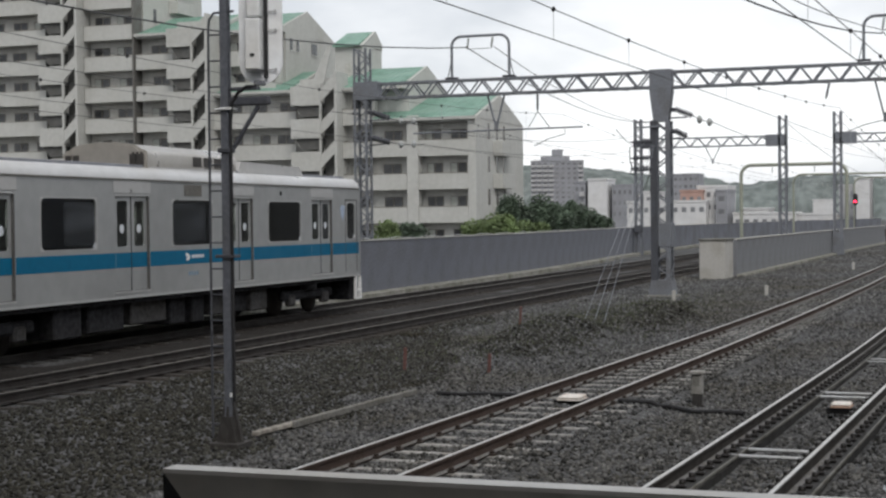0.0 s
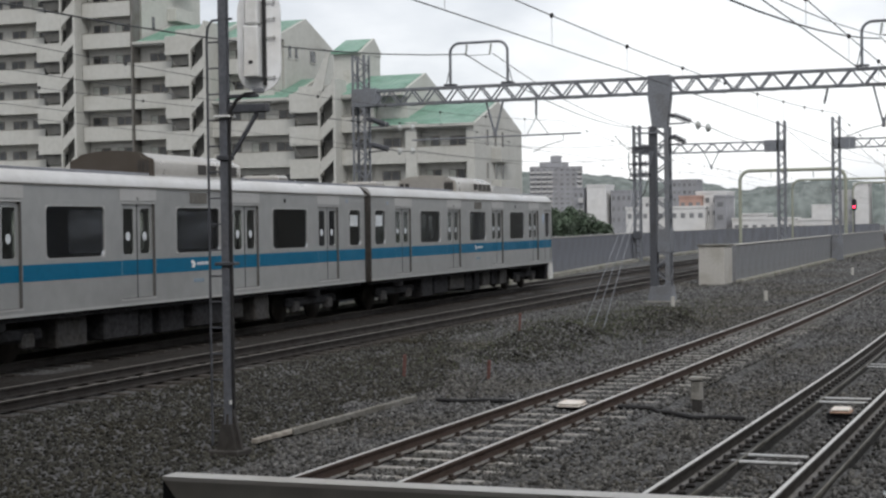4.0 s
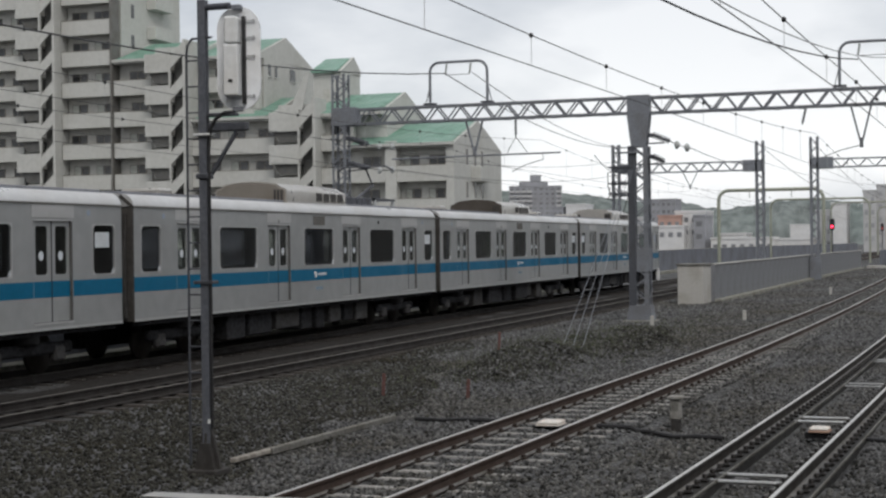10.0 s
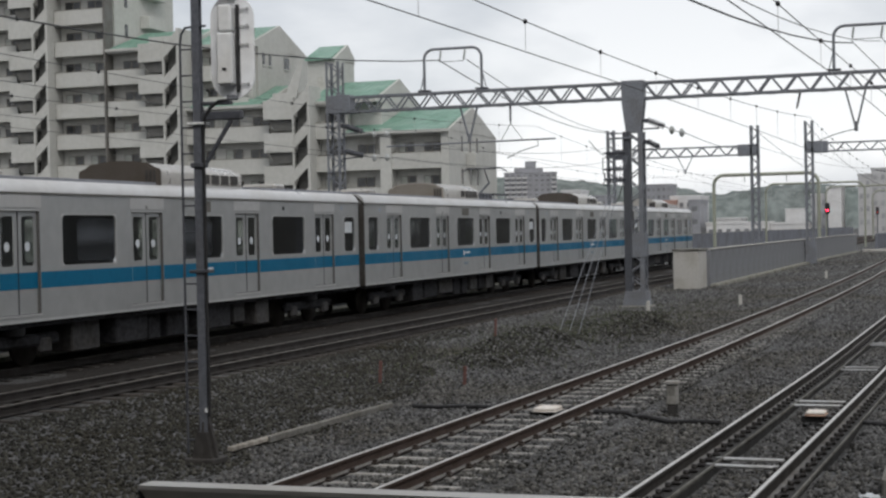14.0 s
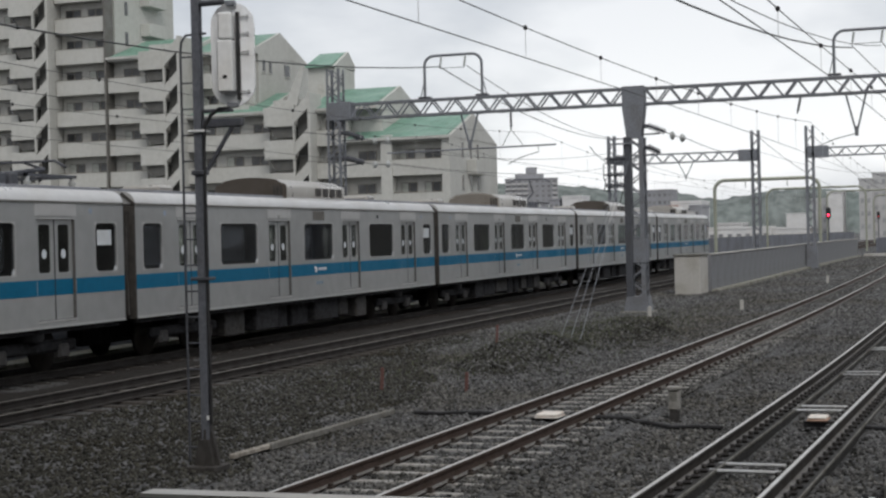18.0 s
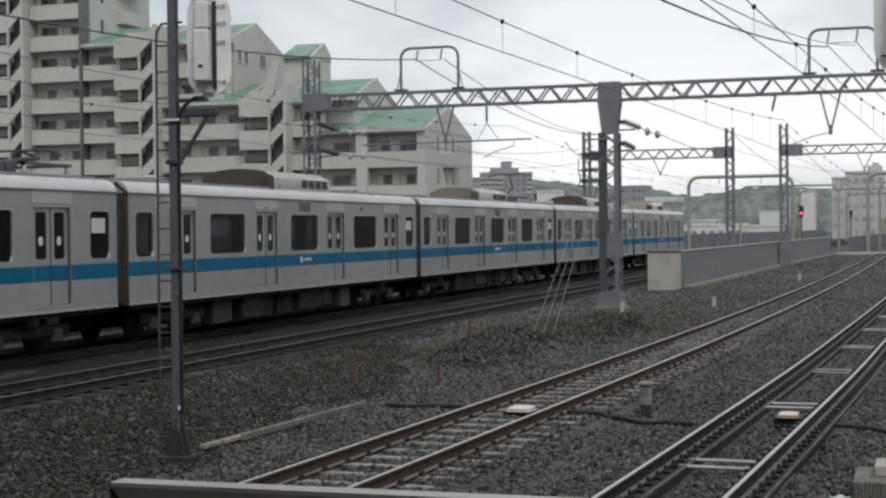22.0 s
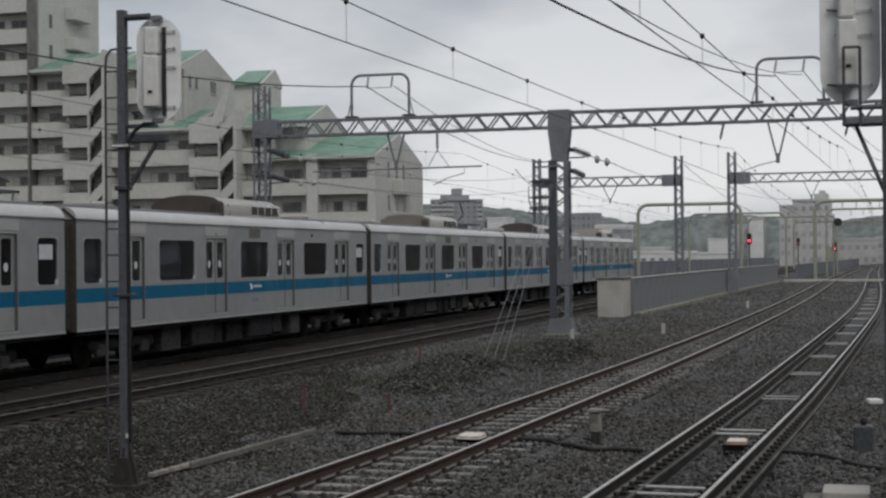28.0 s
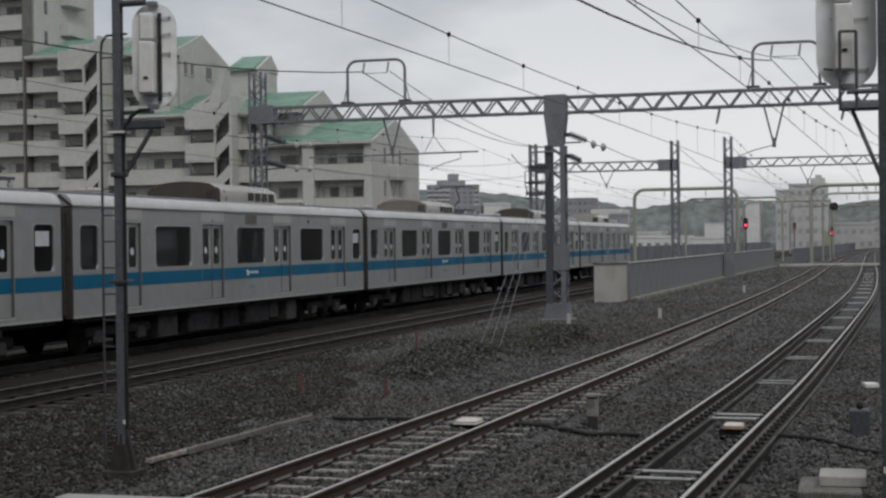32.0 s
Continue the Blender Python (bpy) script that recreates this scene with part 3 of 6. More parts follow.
# ---- ballast stones near the platform ----
def stone_field(n, x0, x1, y0, y1, lo, hi, seed, keep, lift=0.008, mat="stone"):
    rng = np.random.default_rng(seed)
    x = x0 + (x1 - x0) * rng.random(n) ** 1.35
    y = rng.uniform(y0, y1, n)
    ok = np.array([keep(a, b) for a, b in zip(x, y)])
    x, y = x[ok], y[ok]
    n = len(x)
    z = np.array([ground_height(a, b) for a, b in zip(x, y)])
    cube = np.array([(i & 1, (i >> 1) & 1, (i >> 2) & 1) for i in range(8)]) * 2.0 - 1.0
    r = rng.uniform(lo, hi, (n, 1, 1)) * rng.uniform(0.55, 1.1, (n, 1, 3))
    v = cube[None] * r * rng.uniform(0.45, 1.05, (n, 8, 1))
    q = rng.normal(size=(n, 4))
    q /= np.linalg.norm(q, axis=1)[:, None]
    w, a, b, c = q.T
    rot = np.stack([np.stack([1 - 2 * (b * b + c * c), 2 * (a * b - c * w), 2 * (a * c + b * w)], 1), np.stack([2 * (a * b + c * w), 1 - 2 * (a * a + c * c), 2 * (b * c - a * w)], 1), np.stack([2 * (a * c - b * w), 2 * (b * c + a * w), 1 - 2 * (a * a + b * b)], 1)], 1)
    v = np.einsum("nij,nkj->nki", rot, v) + np.stack([x, y, z + lift], 1)[:, None]
    quads = np.array([(0, 2, 3, 1), (4, 5, 7, 6), (0, 1, 5, 4), (2, 6, 7, 3), (0, 4, 6, 2), (1, 3, 7, 5)])
    f = (quads[None] + 8 * np.arange(n)[:, None, None]).reshape(-1, 4)
    me = bpy.data.meshes.new("ballast_stones")
    me.vertices.add(8 * n)
    me.vertices.foreach_set("co", v.reshape(-1))
    me.loops.add(24 * n)
    me.loops.foreach_set("vertex_index", f.reshape(-1))
    me.polygons.add(6 * n)
    me.polygons.foreach_set("loop_start", np.arange(6 * n) * 4)
    me.materials.append(M[mat])
    if mat == "stone":
        dirty = np.array([b > 8.4 + 1.6 * noise.noise(Vector((a * 0.35, b * 0.35, 6.0))) + max(0.0, a - 20) * 0.22 for a, b in zip(x, y)])
        dirty |= rng.random(n) < 0.06
        me.materials.append(M["stone_dirty"])
        me.polygons.foreach_set("material_index", np.repeat(dirty.astype(np.int32), 6))
    me.update(calc_edges=True)
    return me


def off_rails(x, y):
    for k in "ABCD":
        d = abs(y - LINES[k](x))
        if abs(d - GAUGE / 2 - 0.03) < (0.29 if k == "D" else 0.1):
            return False
        if k == "C" and d < 1.02 and abs((x - 6.3 + 0.3) % 0.6 - 0.3) < 0.13:
            return False
    return True


tagged(new("ballast_stones", stone_field(95000, 9.5, 46, -1.5, 13.0, 0.015, 0.034, 5, off_rails)), "loose dark grey crushed ballast stones", "ballast", kind="stuff")
tagged(new("ballast_stones", stone_field(20000, 9.5, 46, 2.5, 7.0, 0.012, 0.024, 6, lambda x, y: abs(y - LINES["C"](x)) < 0.2 + 0.08 * math.sin(x * 3.1) or (0.74 < abs(y - LINES["C"](x)) < 1.0 and math.sin(x * 1.7) > 0.1), 0.014)), "ballast stones heaped over the sleepers", "ballast", kind="stuff")
tagged(new("ballast_stones", stone_field(42000, 46, 84, 1.0, 12.5, 0.025, 0.05, 9, off_rails, 0.0)), "loose dark grey crushed ballast stones", "ballast", kind="stuff")


def on_mound(x, y):
    return max(hh * math.exp(-(((x - cx) / rx) ** 2 + ((y - cy) / ry) ** 2)) for cx, cy, rx, ry, hh in MOUNDS) + 0.12 * noise.noise(Vector((x, y, 2.0))) + 0.07 * noise.noise(Vector((x * 9.0, y * 9.0, 4.0))) > 0.09


tagged(new("soil_clods", stone_field(22000, 25, 47, 6.5, 11.0, 0.015, 0.036, 12, on_mound, 0.006, "soil")), "dark crumbly soil heaped on the ballast", "soil", kind="stuff")
tagged(new("ballast_stones", stone_field(24000, 84, 150, -1.5, 9.0, 0.045, 0.085, 15, off_rails, 0.0)), "loose dark grey crushed ballast stones", "ballast", kind="stuff")

# ---- walls along the line ----
def panel_wall(name, path, z0, z1, t, label, coping=None, kerb=None, mat="wall"):
    """A parapet wall of panels along knots of (x, y), each panel 2 m long with an open joint."""
    w = thing(name, label, "wall", kind="structure")
    f = smooth_line([p[0] for p in path], [p[1] for p in path])
    x, last = path[0][0], path[-1][0]
    me = Build().box(0.002, 1.998, -t / 2, t / 2, z0, z1, 0.004).mesh("panel", M[mat])
    rest = Build()
    n = 0
    while x < last - 0.1:
        a = math.degrees(math.atan2(f(x + 2) - f(x), 2.0))
        if n < 60:
            piece("panel", me, w, pose(x, f(x), 0, 0, 0, a))
        else:
            rest.box(0.006, 1.994, -t / 2, t / 2, z0, z1, 0.0, pose(x, f(x), 0, 0, 0, a))
        x += 2.0
        n += 1
    if rest.v:
        part("panel_run", rest, M[mat], w)
    pts = [(x, f(x), 0.0) for x in np.arange(path[0][0], last + 0.1, 2.0)]
    if coping:
        part("coping", Build().sweep([(-t / 2 - 0.03, z1), (t / 2 + 0.03, z1), (t / 2 + 0.03, z1 + coping), (-t / 2 - 0.03, z1 + coping)], pts), M["concrete"], w, "pale concrete coping")
    if kerb:
        part("kerb", Build().sweep([(-t / 2 - kerb, GROUND - 0.2), (-t / 2 + 0.01, GROUND - 0.2), (-t / 2 + 0.01, z0 + 0.14), (-t / 2 - kerb, z0 + 0.12)], pts), M["kerb"], w, "mottled concrete kerb at the wall's foot")
    return w


wall_n = panel_wall("wall_north", NORTH, -0.2, 1.74, 0.16, "dark blue-grey panelled parapet wall behind the far track", coping=0.03, kerb=0.55)
part("wall_cable", Build().tube([(x, north_at(x) + 0.02 * math.sin(x * 0.9), 1.80 + 0.025 * math.sin(x * 1.7) + 0.012 * math.sin(x * 4.1)) for x in np.arange(25, 130, 0.5)], 0.013, 6), M["galv"], wall_n, "pale cable lying along the coping")
panel_wall("wall_middle", [(67.6, 10.35), (80, 10.15), (110, 9.7), (147.6, 8.7)], -0.25, 1.42, 0.2, "grey panelled wall between the two pairs of tracks", coping=0.05, kerb=0.35, mat="wall_haze")
panel_wall("wall_far", [(164, 7.6), (190, 6.8), (230, 5.6), (330, 2.6)], -0.25, 1.35, 0.2, "pale wall along the distant tracks")
box = thing("concrete_hut", "white-grey concrete block closing the end of the wall", "concrete block", pose(66.4, 10.9, 0, 0, 0, -4))
part("block", Build().box(-0.75, 0.75, -0.52, 0.62, -0.4, 1.42, 0.02), M["concrete"], box)
part("cap", Build().box(-0.8, 0.8, -0.57, 0.67, 1.42, 1.5, 0.015), M["concrete_dark"], box, "weathered flat cap")

# ---- overhead-line gantries ----
brace_cache = {}


def brace(length, w=0.05):
    key = (round(length, 3), w)
    if key not in brace_cache:
        brace_cache[key] = Build().box(-length / 2, length / 2, -w / 2, w / 2, -0.006, 0.006).mesh("brace", M["steel"])
    return brace_cache[key]


def between(a, b, normal):
    """The pose of a flat bar from a to b whose face looks along normal."""
    a, b, z = Vector(a), Vector(b), Vector(normal)
    x = (b - a).normalized()
    y = z.cross(x).normalized()
    z = x.cross(y)
    return Matrix.Translation((a + b) / 2) @ Matrix((x, y, z)).transposed().to_4x4()


def lattice_column(parent, y, z0, z1, w=0.42, leg=0.085, step=0.42, d=None):
    """Four angle legs with zigzag bracing on the four faces."""
    d = d or w
    for sx in (-1, 1):
        for sy in (-1, 1):
            b = Build()
            cx, cy = sx * d / 2, y + sy * w / 2
            b.box(min(cx, cx - sx * leg), max(cx, cx - sx * leg), min(cy, cy - sy * 0.012), max(cy, cy - sy * 0.012), z0, z1)
            b.box(min(cx, cx - sx * 0.012), max(cx, cx - sx * 0.012), min(cy - sy * 0.012, cy - sy * leg), max(cy - sy * 0.012, cy - sy * leg), z0, z1)
            part("column_leg", b, M["steel"], parent)
    n = max(2, int(round((z1 - z0) / step)))
    h = (z1 - z0) / n
    for i in range(n):
        za, zb = z0 + i * h, z0 + (i + 1) * h
        s = 1 if i % 2 else -1
        for k in (-1, 1):
            a, b = (k * (d / 2 + 0.007), y - s * (w / 2 - 0.04), za), (k * (d / 2 + 0.007), y + s * (w / 2 - 0.04), zb)
            piece("brace", brace((Vector(b) - Vector(a)).length), parent, between(a, b, (k, 0, 0)))
            a, b = (-s * (d / 2 - 0.04), y + k * (w / 2 + 0.007), za), (s * (d / 2 - 0.04), y + k * (w / 2 + 0.007), zb)
            piece("brace", brace((Vector(b) - Vector(a)).length), parent, between(a, b, (0, k, 0)))


def truss_beam(parent, y0, y1, z0, z1, d=0.4, step=0.43):
    """A box truss across the tracks: four chords, zigzag webs front and back, flat lacing above and below."""
    for sx in (-1, 1):
        for z, dz in ((z0, 1), (z1, -1)):
            b = Build()
            x = sx * d / 2
            b.box(min(x, x - sx * 0.09), max(x, x - sx * 0.09), y0, y1, min(z, z + dz * 0.012), max(z, z + dz * 0.012))
            b.box(min(x, x - sx * 0.012), max(x, x - sx * 0.012), y0, y1, min(z + dz * 0.012, z + dz * 0.085), max(z + dz * 0.012, z + dz * 0.085))
            part("chord", b, M["steel"], parent)
    n = max(2, int(round((y1 - y0) / step)))
    h = (y1 - y0) / n
    for i in range(n):
        s = 1 if i % 2 else -1
        zm, hz = (z0 + z1) / 2, (z1 - z0) / 2 - 0.03
        for k in (-1, 1):
            a, b = (k * (d / 2 + 0.007), y0 + i * h, zm - s * hz), (k * (d / 2 + 0.007), y0 + (i + 1) * h, zm + s * hz)
            piece("brace", brace((Vector(b) - Vector(a)).length, 0.06), parent, between(a, b, (k, 0, 0)))
        a, b = (-s * (d / 2 - 0.03), y0 + i * h, z0 - 0.007), (s * (d / 2 - 0.03), y0 + (i + 1) * h, z0 - 0.007)
        piece("brace", brace((Vector(b) - Vector(a)).length), parent, between(a, b, (0, 0, 1)))


def insulator(parent, a, b, r=0.07, n=7, mat="ceramic"):
    """A ribbed insulator from a to b."""
    a, b = Vector(a), Vector(b)
    d = b - a
    prof, L = [(0.02, 0.0)], d.length
    for i in range(n):
        z = L * (0.08 + 0.84 * i / n)
        prof += [(0.03, z), (r, z + L * 0.03), (r * 0.9, z + L * 0.06), (0.03, z + L * 0.075)]
    prof.append((0.02, L))
    m = Matrix.Translation(a) @ d.to_track_quat("Z", "Y").to_matrix().to_4x4()
    return part("insulator", Build().turned(prof, 10, m), M[mat], parent)


def hoop(parent, y0, y1, z0, z1, r=0.05, lean=0.0):
    """A bent pipe frame standing on the beam, with two hanging hooks."""
    rad = 0.35
    pts = [(0, y0, z0), (0, y0, z1 - rad)]
    pts += [(0, y0 + (rad - rad * math.cos(a)) * (1 if y1 > y0 else -1), z1 - rad + rad * math.sin(a)) for a in np.linspace(0.2, math.pi / 2, 5)]
    pts += [(0, y1 - (rad - rad * math.cos(a)) * (1 if y1 > y0 else -1), z1 - rad + rad * math.sin(a)) for a in np.linspace(math.pi / 2, 0.2, 5)]
    pts += [(0, y1, z1 - rad), (0, y1, z0)]
    h = part("hoop", Build().tube(pts, r, 10), M["steel"], parent, "bent steel pipe frame on the beam")
    for y in (y0, y1):
        part("hoop_foot", Build().box(-0.14, 0.14, y - 0.22, y + 0.22, z0 - 0.01, z0 + 0.05, 0.01), M["darksteel"], h)
    for k in (0.3, 0.72):
        y = y0 + (y1 - y0) * k
        insulator(h, (0, y, z1 - 0.06), (0.0, y + 0.06, z1 - 0.46), 0.055, 4)
    ya, yb = (y0 + (y1 - y0) * k + 0.06 for k in (0.3, 0.72))
    part("hook_link", Build().tube([(0, ya, z1 - 0.46), (0, yb, z1 - 0.46)], 0.012, 6), M["cable"], h)
    for y, e in ((y0, 1), (y1, -1)):
        part("hoop_brace", Build().bar((0.02, y + e * 0.16, z0 + 0.04), (0.02, y + e * 0.02, z0 + 0.62), 0.03, 0.03), M["steel"], h)


def vee(parent, y, z0, z1, half=0.32):
    for s in (-1, 1):
        part("hanger", Build().bar((0, y + s * half, z1), (0, y + s * 0.04, z0 + 0.1), 0.06, 0.06), M["steel"], parent)
    part("hanger_tip", Build().box(-0.05, 0.05, y - 0.06, y + 0.06, z0 - 0.12, z0 + 0.2, 0.01), M["steel"], parent)


g1 = thing("overhead_line_gantry", "grey lattice steel gantry carrying wires over the tracks", "gantry", pose(51.45, 0, 0), group="overhead line gantries")
lattice_column(g1, 21.38, -0.3, 8.75, 0.52)
part("beam_bracket", Build().box(-0.27, 0.27, 20.7, 21.66, 6.85, 7.52, 0.02), M["steel"], g1, "plate box joining beam and column")
truss_beam(g1, 10.69, 20.7, 6.86, 7.47)
part("column_head", Build().prism([(10.06, 5.72), (10.56, 5.72), (10.69, 6.75), (10.69, 7.5), (9.93, 7.5), (9.93, 6.75)], -0.24, 0.24, "x"), M["steel"], g1, "tapered plate head of the middle column")
truss_beam(g1, -2.0, 9.93, 6.84, 7.45)
lattice_column(g1, 10.31, 0.05, 5.75, 0.64, 0.15)
# dark steel colour stands in for the shadow on the column's side
part("side_plate", Build().box(-0.345, -0.325, 10.42, 10.66, 0.05, 5.75), M["darksteel"], g1, "solid plate along one side, its shadow painted dark")
part("stiffener", Build().box(-0.345, 0.335, 9.955, 10.4, 1.45, 2.25, 0.01), M["steel"], g1, "plate across the lattice")
part("column_foot", Build().prism([(9.85, -0.35), (10.78, -0.35), (10.66, 0.3), (9.95, 0.3)], -0.35, 0.35, "x"), M["steel"], g1)
part("footing", Build().box(-0.5, 0.5, 9.75, 10.9, -0.6, -0.2, 0.04), M["concrete_dark"], g1, "weathered concrete footing")
lattice_column(g1, -1.9, -0.3, 7.45, 0.5)
hoop(g1, 17.9, 15.75, 7.5, 9.0)
hoop(g1, 3.62, 1.45, 7.5, 8.95)
vee(g1, 16.25, 5.72, 6.9)
vee(g1, 2.95, 5.6, 6.85)
insulator(g1, (0, 14.72, 6.86), (0, 14.72, 6.24), 0.06, 5, "darksteel")
for y in (15.06, 14.3):
    part("pull_rod", Build().tube([(0, 14.72, 6.24), (0, y, 5.67)], 0.012, 6), M["cable"], g1)
for ya, yb in ((4.72, 4.84), (0.66, 0.78)):
    insulator(g1, (0, ya, 6.84), (0, yb, 6.3), 0.06, 5, "darksteel")
for y0, y1, z in ((19.4, 13.1, 5.62),):
    part("cross_pipe", Build().tube([(0.0, y0, z - 0.03), (0.0, y1, z + 0.02)], 0.03, 8), M["steel"], g1)
part("steady_arm", Build().tube([(0.0, 13.75, 5.6), (0.1, 13.75, 5.42), (0.1, 14.4, 5.25), (0.1, 14.9, 5.02)], 0.018, 6), M["galv"], g1)
part("steady_arm", Build().tube([(0.0, 3.0, 5.55), (0.1, 3.6, 5.42), (0.1, 4.2, 5.2)], 0.02, 6), M["galv"], g1)
for (ya, za), (yb, zb) in (((9.96, 6.16), (9.2, 5.87)), ((9.96, 5.43), (9.42, 5.18))):
    part("bracket", Build().bar((0, 10.1, za - 0.32), (0, yb + 0.25, zb - 0.02), 0.05, 0.05).bar((0, 10.05, za - 0.02), (0, ya - 0.12, za - 0.05), 0.12, 0.14, c=0.02), M["darksteel"], g1, "dark arm bracket")
    insulator(g1, (0, ya - 0.05, za), (0, yb, zb), 0.115, 8, "darksteel")
for y, z in ((9.01, 5.76), (8.67, 5.66)):
    part("insulator_disc", Build().turned([(0.02, -0.1), (0.13, -0.06), (0.15, 0.0), (0.09, 0.06), (0.02, 0.1)], 14, pose(0.0, y, z, 90, 0, 0)), M["ceramic"], g1, "pale disc insulator")
part("tie_rod", Build().tube([(0, 9.2, 5.87), (0, 9.01, 5.76), (0, 8.67, 5.66), (0, 8.5, 5.62)], 0.014, 6), M["cable"], g1)
for z in (5.05, 4.5, 4.15):
    insulator(g1, (-0.35, 10.55, z), (-0.35, 11.35, z - 0.02), 0.09, 6, "darksteel")
part("arm", Build().box(-0.42, -0.36, 10.2, 11.15, 5.5, 5.56, 0.01), M["steel"], g1)
for za, zb, zd in ((6.42, 6.14, 6.05), (5.5, 5.27, 5.2)):
    part("bracket", Build().bar((0, 21.15, za - 0.3), (0, 20.5, zb - 0.02), 0.05, 0.05).bar((0, 21.2, za), (0, 20.95, za - 0.04), 0.12, 0.14, c=0.02), M["darksteel"], g1, "dark arm bracket")
    insulator(g1, (0, 21.05, za), (0, 20.25, zb), 0.115, 8, "darksteel")
    for y in (19.88, 19.38):
        part("insulator_disc", Build().turned([(0.02, -0.09), (0.12, -0.05), (0.13, 0.0), (0.08, 0.05), (0.02, 0.09)], 14, pose(0.0, y, zd, 90, 0, 0)), M["ceramic"], g1, "pale disc insulator")
    part("tie_rod", Build().tube([(0, 20.25, zb), (0, 19.88, zd), (0, 19.3, zd - 0.02)], 0.014, 6), M["cable"], g1)

guy = thing("guy_wires", "three pale tensioned guy wires anchored in the ballast", "guy wire")
for k in range(3):
    part("guy_wire", Build().tube([(35.0 + 0.35 * k, 9.02 - 0.18 * k, -0.25), (51.2, 10.62 - 0.06 * k, 4.95)], 0.009, 6), M["steel"], guy)
    part("anchor", Build().tube([(34.9 + 0.35 * k, 9.01 - 0.18 * k, -0.4), (35.35 + 0.35 * k, 9.06 - 0.18 * k, -0.1)], 0.03, 6), M["darksteel"], guy)

g2 = thing("overhead_line_gantry", "pair of lattice steel gantries further along the line", "gantry", pose(106.7, 0, 0), group="overhead line gantries")
lattice_column(g2, 23.1, -0.4, 9.45, 0.55, 0.12, 0.5)
truss_beam(g2, 13.2, 22.8, 7.35, 8.05, 0.5, 0.55)
lattice_column(g2, 12.95, -0.4, 9.4, 0.6, 0.15, 0.55)
part("beam_bracket", Build().box(-0.3, 0.3, 12.68, 14.1, 7.3, 8.1, 0.02), M["steel"], g2)
lattice_column(g2, 9.27, -0.4, 9.55, 0.6, 0.15, 0.55)
part("beam_bracket", Build().box(-0.3, 0.3, 8.0, 9.55, 7.35, 8.15, 0.02), M["steel"], g2)
truss_beam(g2, -2.0, 8.0, 7.4, 8.05, 0.5, 0.55)
lattice_column(g2, -2.2, -0.4, 8.1, 0.55, 0.09, 0.6)
vee(g2, 17.8, 6.3, 7.35, 0.5)
vee(g2, 3.9, 6.3, 7.4, 0.5)
part("post_foot", Build().prism([(8.85, -0.4), (9.64, -0.4), (9.6, 1.3), (8.94, 1.3)], -0.34, 0.34, "x"), M["steel"], g2)
part("beam_bracket", Build().box(-0.32, 0.32, 22.2, 23.4, 7.45, 7.95, 0.02), M["darksteel"], g2, "dark plate box on the column")
for z in (6.6, 5.75):
    part("service_arm", Build().box(-0.42, -0.34, 22.1, 23.4, z, z + 0.08, 0.01), M["darksteel"], g2)
    insulator(g2, (-0.4, 22.1, z + 0.1), (-0.4, 22.8, z + 0.1), 0.17, 4, "darksteel")
part("top_arm", Build().box(-0.05, 0.05, 21.9, 23.1, 9.2, 9.28, 0.01), M["steel"], g2)
insulator(g2, (0, 22.1, 9.2), (0, 22.1, 8.4), 0.07, 5, "darksteel")
part("service_frame", Build().tube([(-0.4, 23.4, 7.5), (-0.4, 23.62, 7.5), (-0.4, 23.62, 6.4), (-0.4, 23.4, 6.4)], 0.035, 6), M["darksteel"], g2)
part("service_cable", Build().tube([(-0.4, 23.55, 6.4), (-0.4, 23.45, 5.9), (-0.4, 23.65, 5.6), (-0.4, 23.3, 5.5)], 0.05, 6), M["black"], g2)
part("service_cable", Build().tube([(-0.4, 22.2, 5.7), (-0.4, 22.5, 4.6), (-0.4, 22.9, 4.2)], 0.035, 6), M["black"], g2)
part("base_box", Build().box(-0.55, -0.3, 22.75, 23.35, 1.4, 1.9, 0.02), M["darksteel"], g2)

for X, yl, yr, z1 in ((150, 22.25, 12.2, 7.45), (182, 20.9, 9.6, 7.3), (215, 16.5, 4.5, 7.6), (150, 5.2, -3.4, 7.5), (182, 5.0, -4.2, 7.6), (250, 12.0, -5.0, 7.6)):
    p = thing("pipe_portal", "pale green bent-pipe portal over the distant tracks", "gantry", pose(X, 0, 0), group="pipe portals")
    r = 1.0
    pts = [(0, yl, -0.4), (0, yl, z1 - r)] + [(0, yl - r + r * math.cos(a), z1 - r + r * math.sin(a)) for a in np.linspace(0.2, math.pi / 2, 6)]
    pts += [(0, yr + r - r * math.cos(a), z1 - r + r * math.sin(a)) for a in np.linspace(math.pi / 2, 0.2, 6)] + [(0, yr, z1 - r), (0, yr, -0.4)]
    part("portal_pipe", Build().tube(pts, 0.17 if X < 160 else 0.12, 12), M["palegreen"], p)
    for k in (0.3, 0.45, 0.7):
        y = yl + (yr - yl) * k
        insulator(p, (0, y, z1 - 0.15), (0, y, z1 - 0.8), 0.09, 4)

# ---- wires ----
def wire(name, pts, r, label, group):
    return solo(name, Build().tube(pts, r, 5, caps=False), M["cable"], label, "wire", group=group)


def sag(a, b, s, n=14):
    a, b = Vector(a), Vector(b)
    return [tuple(a.lerp(b, i / n) - Vector((0, 0, 4 * s * (i / n) * (1 - i / n)))) for i in range(n + 1)]


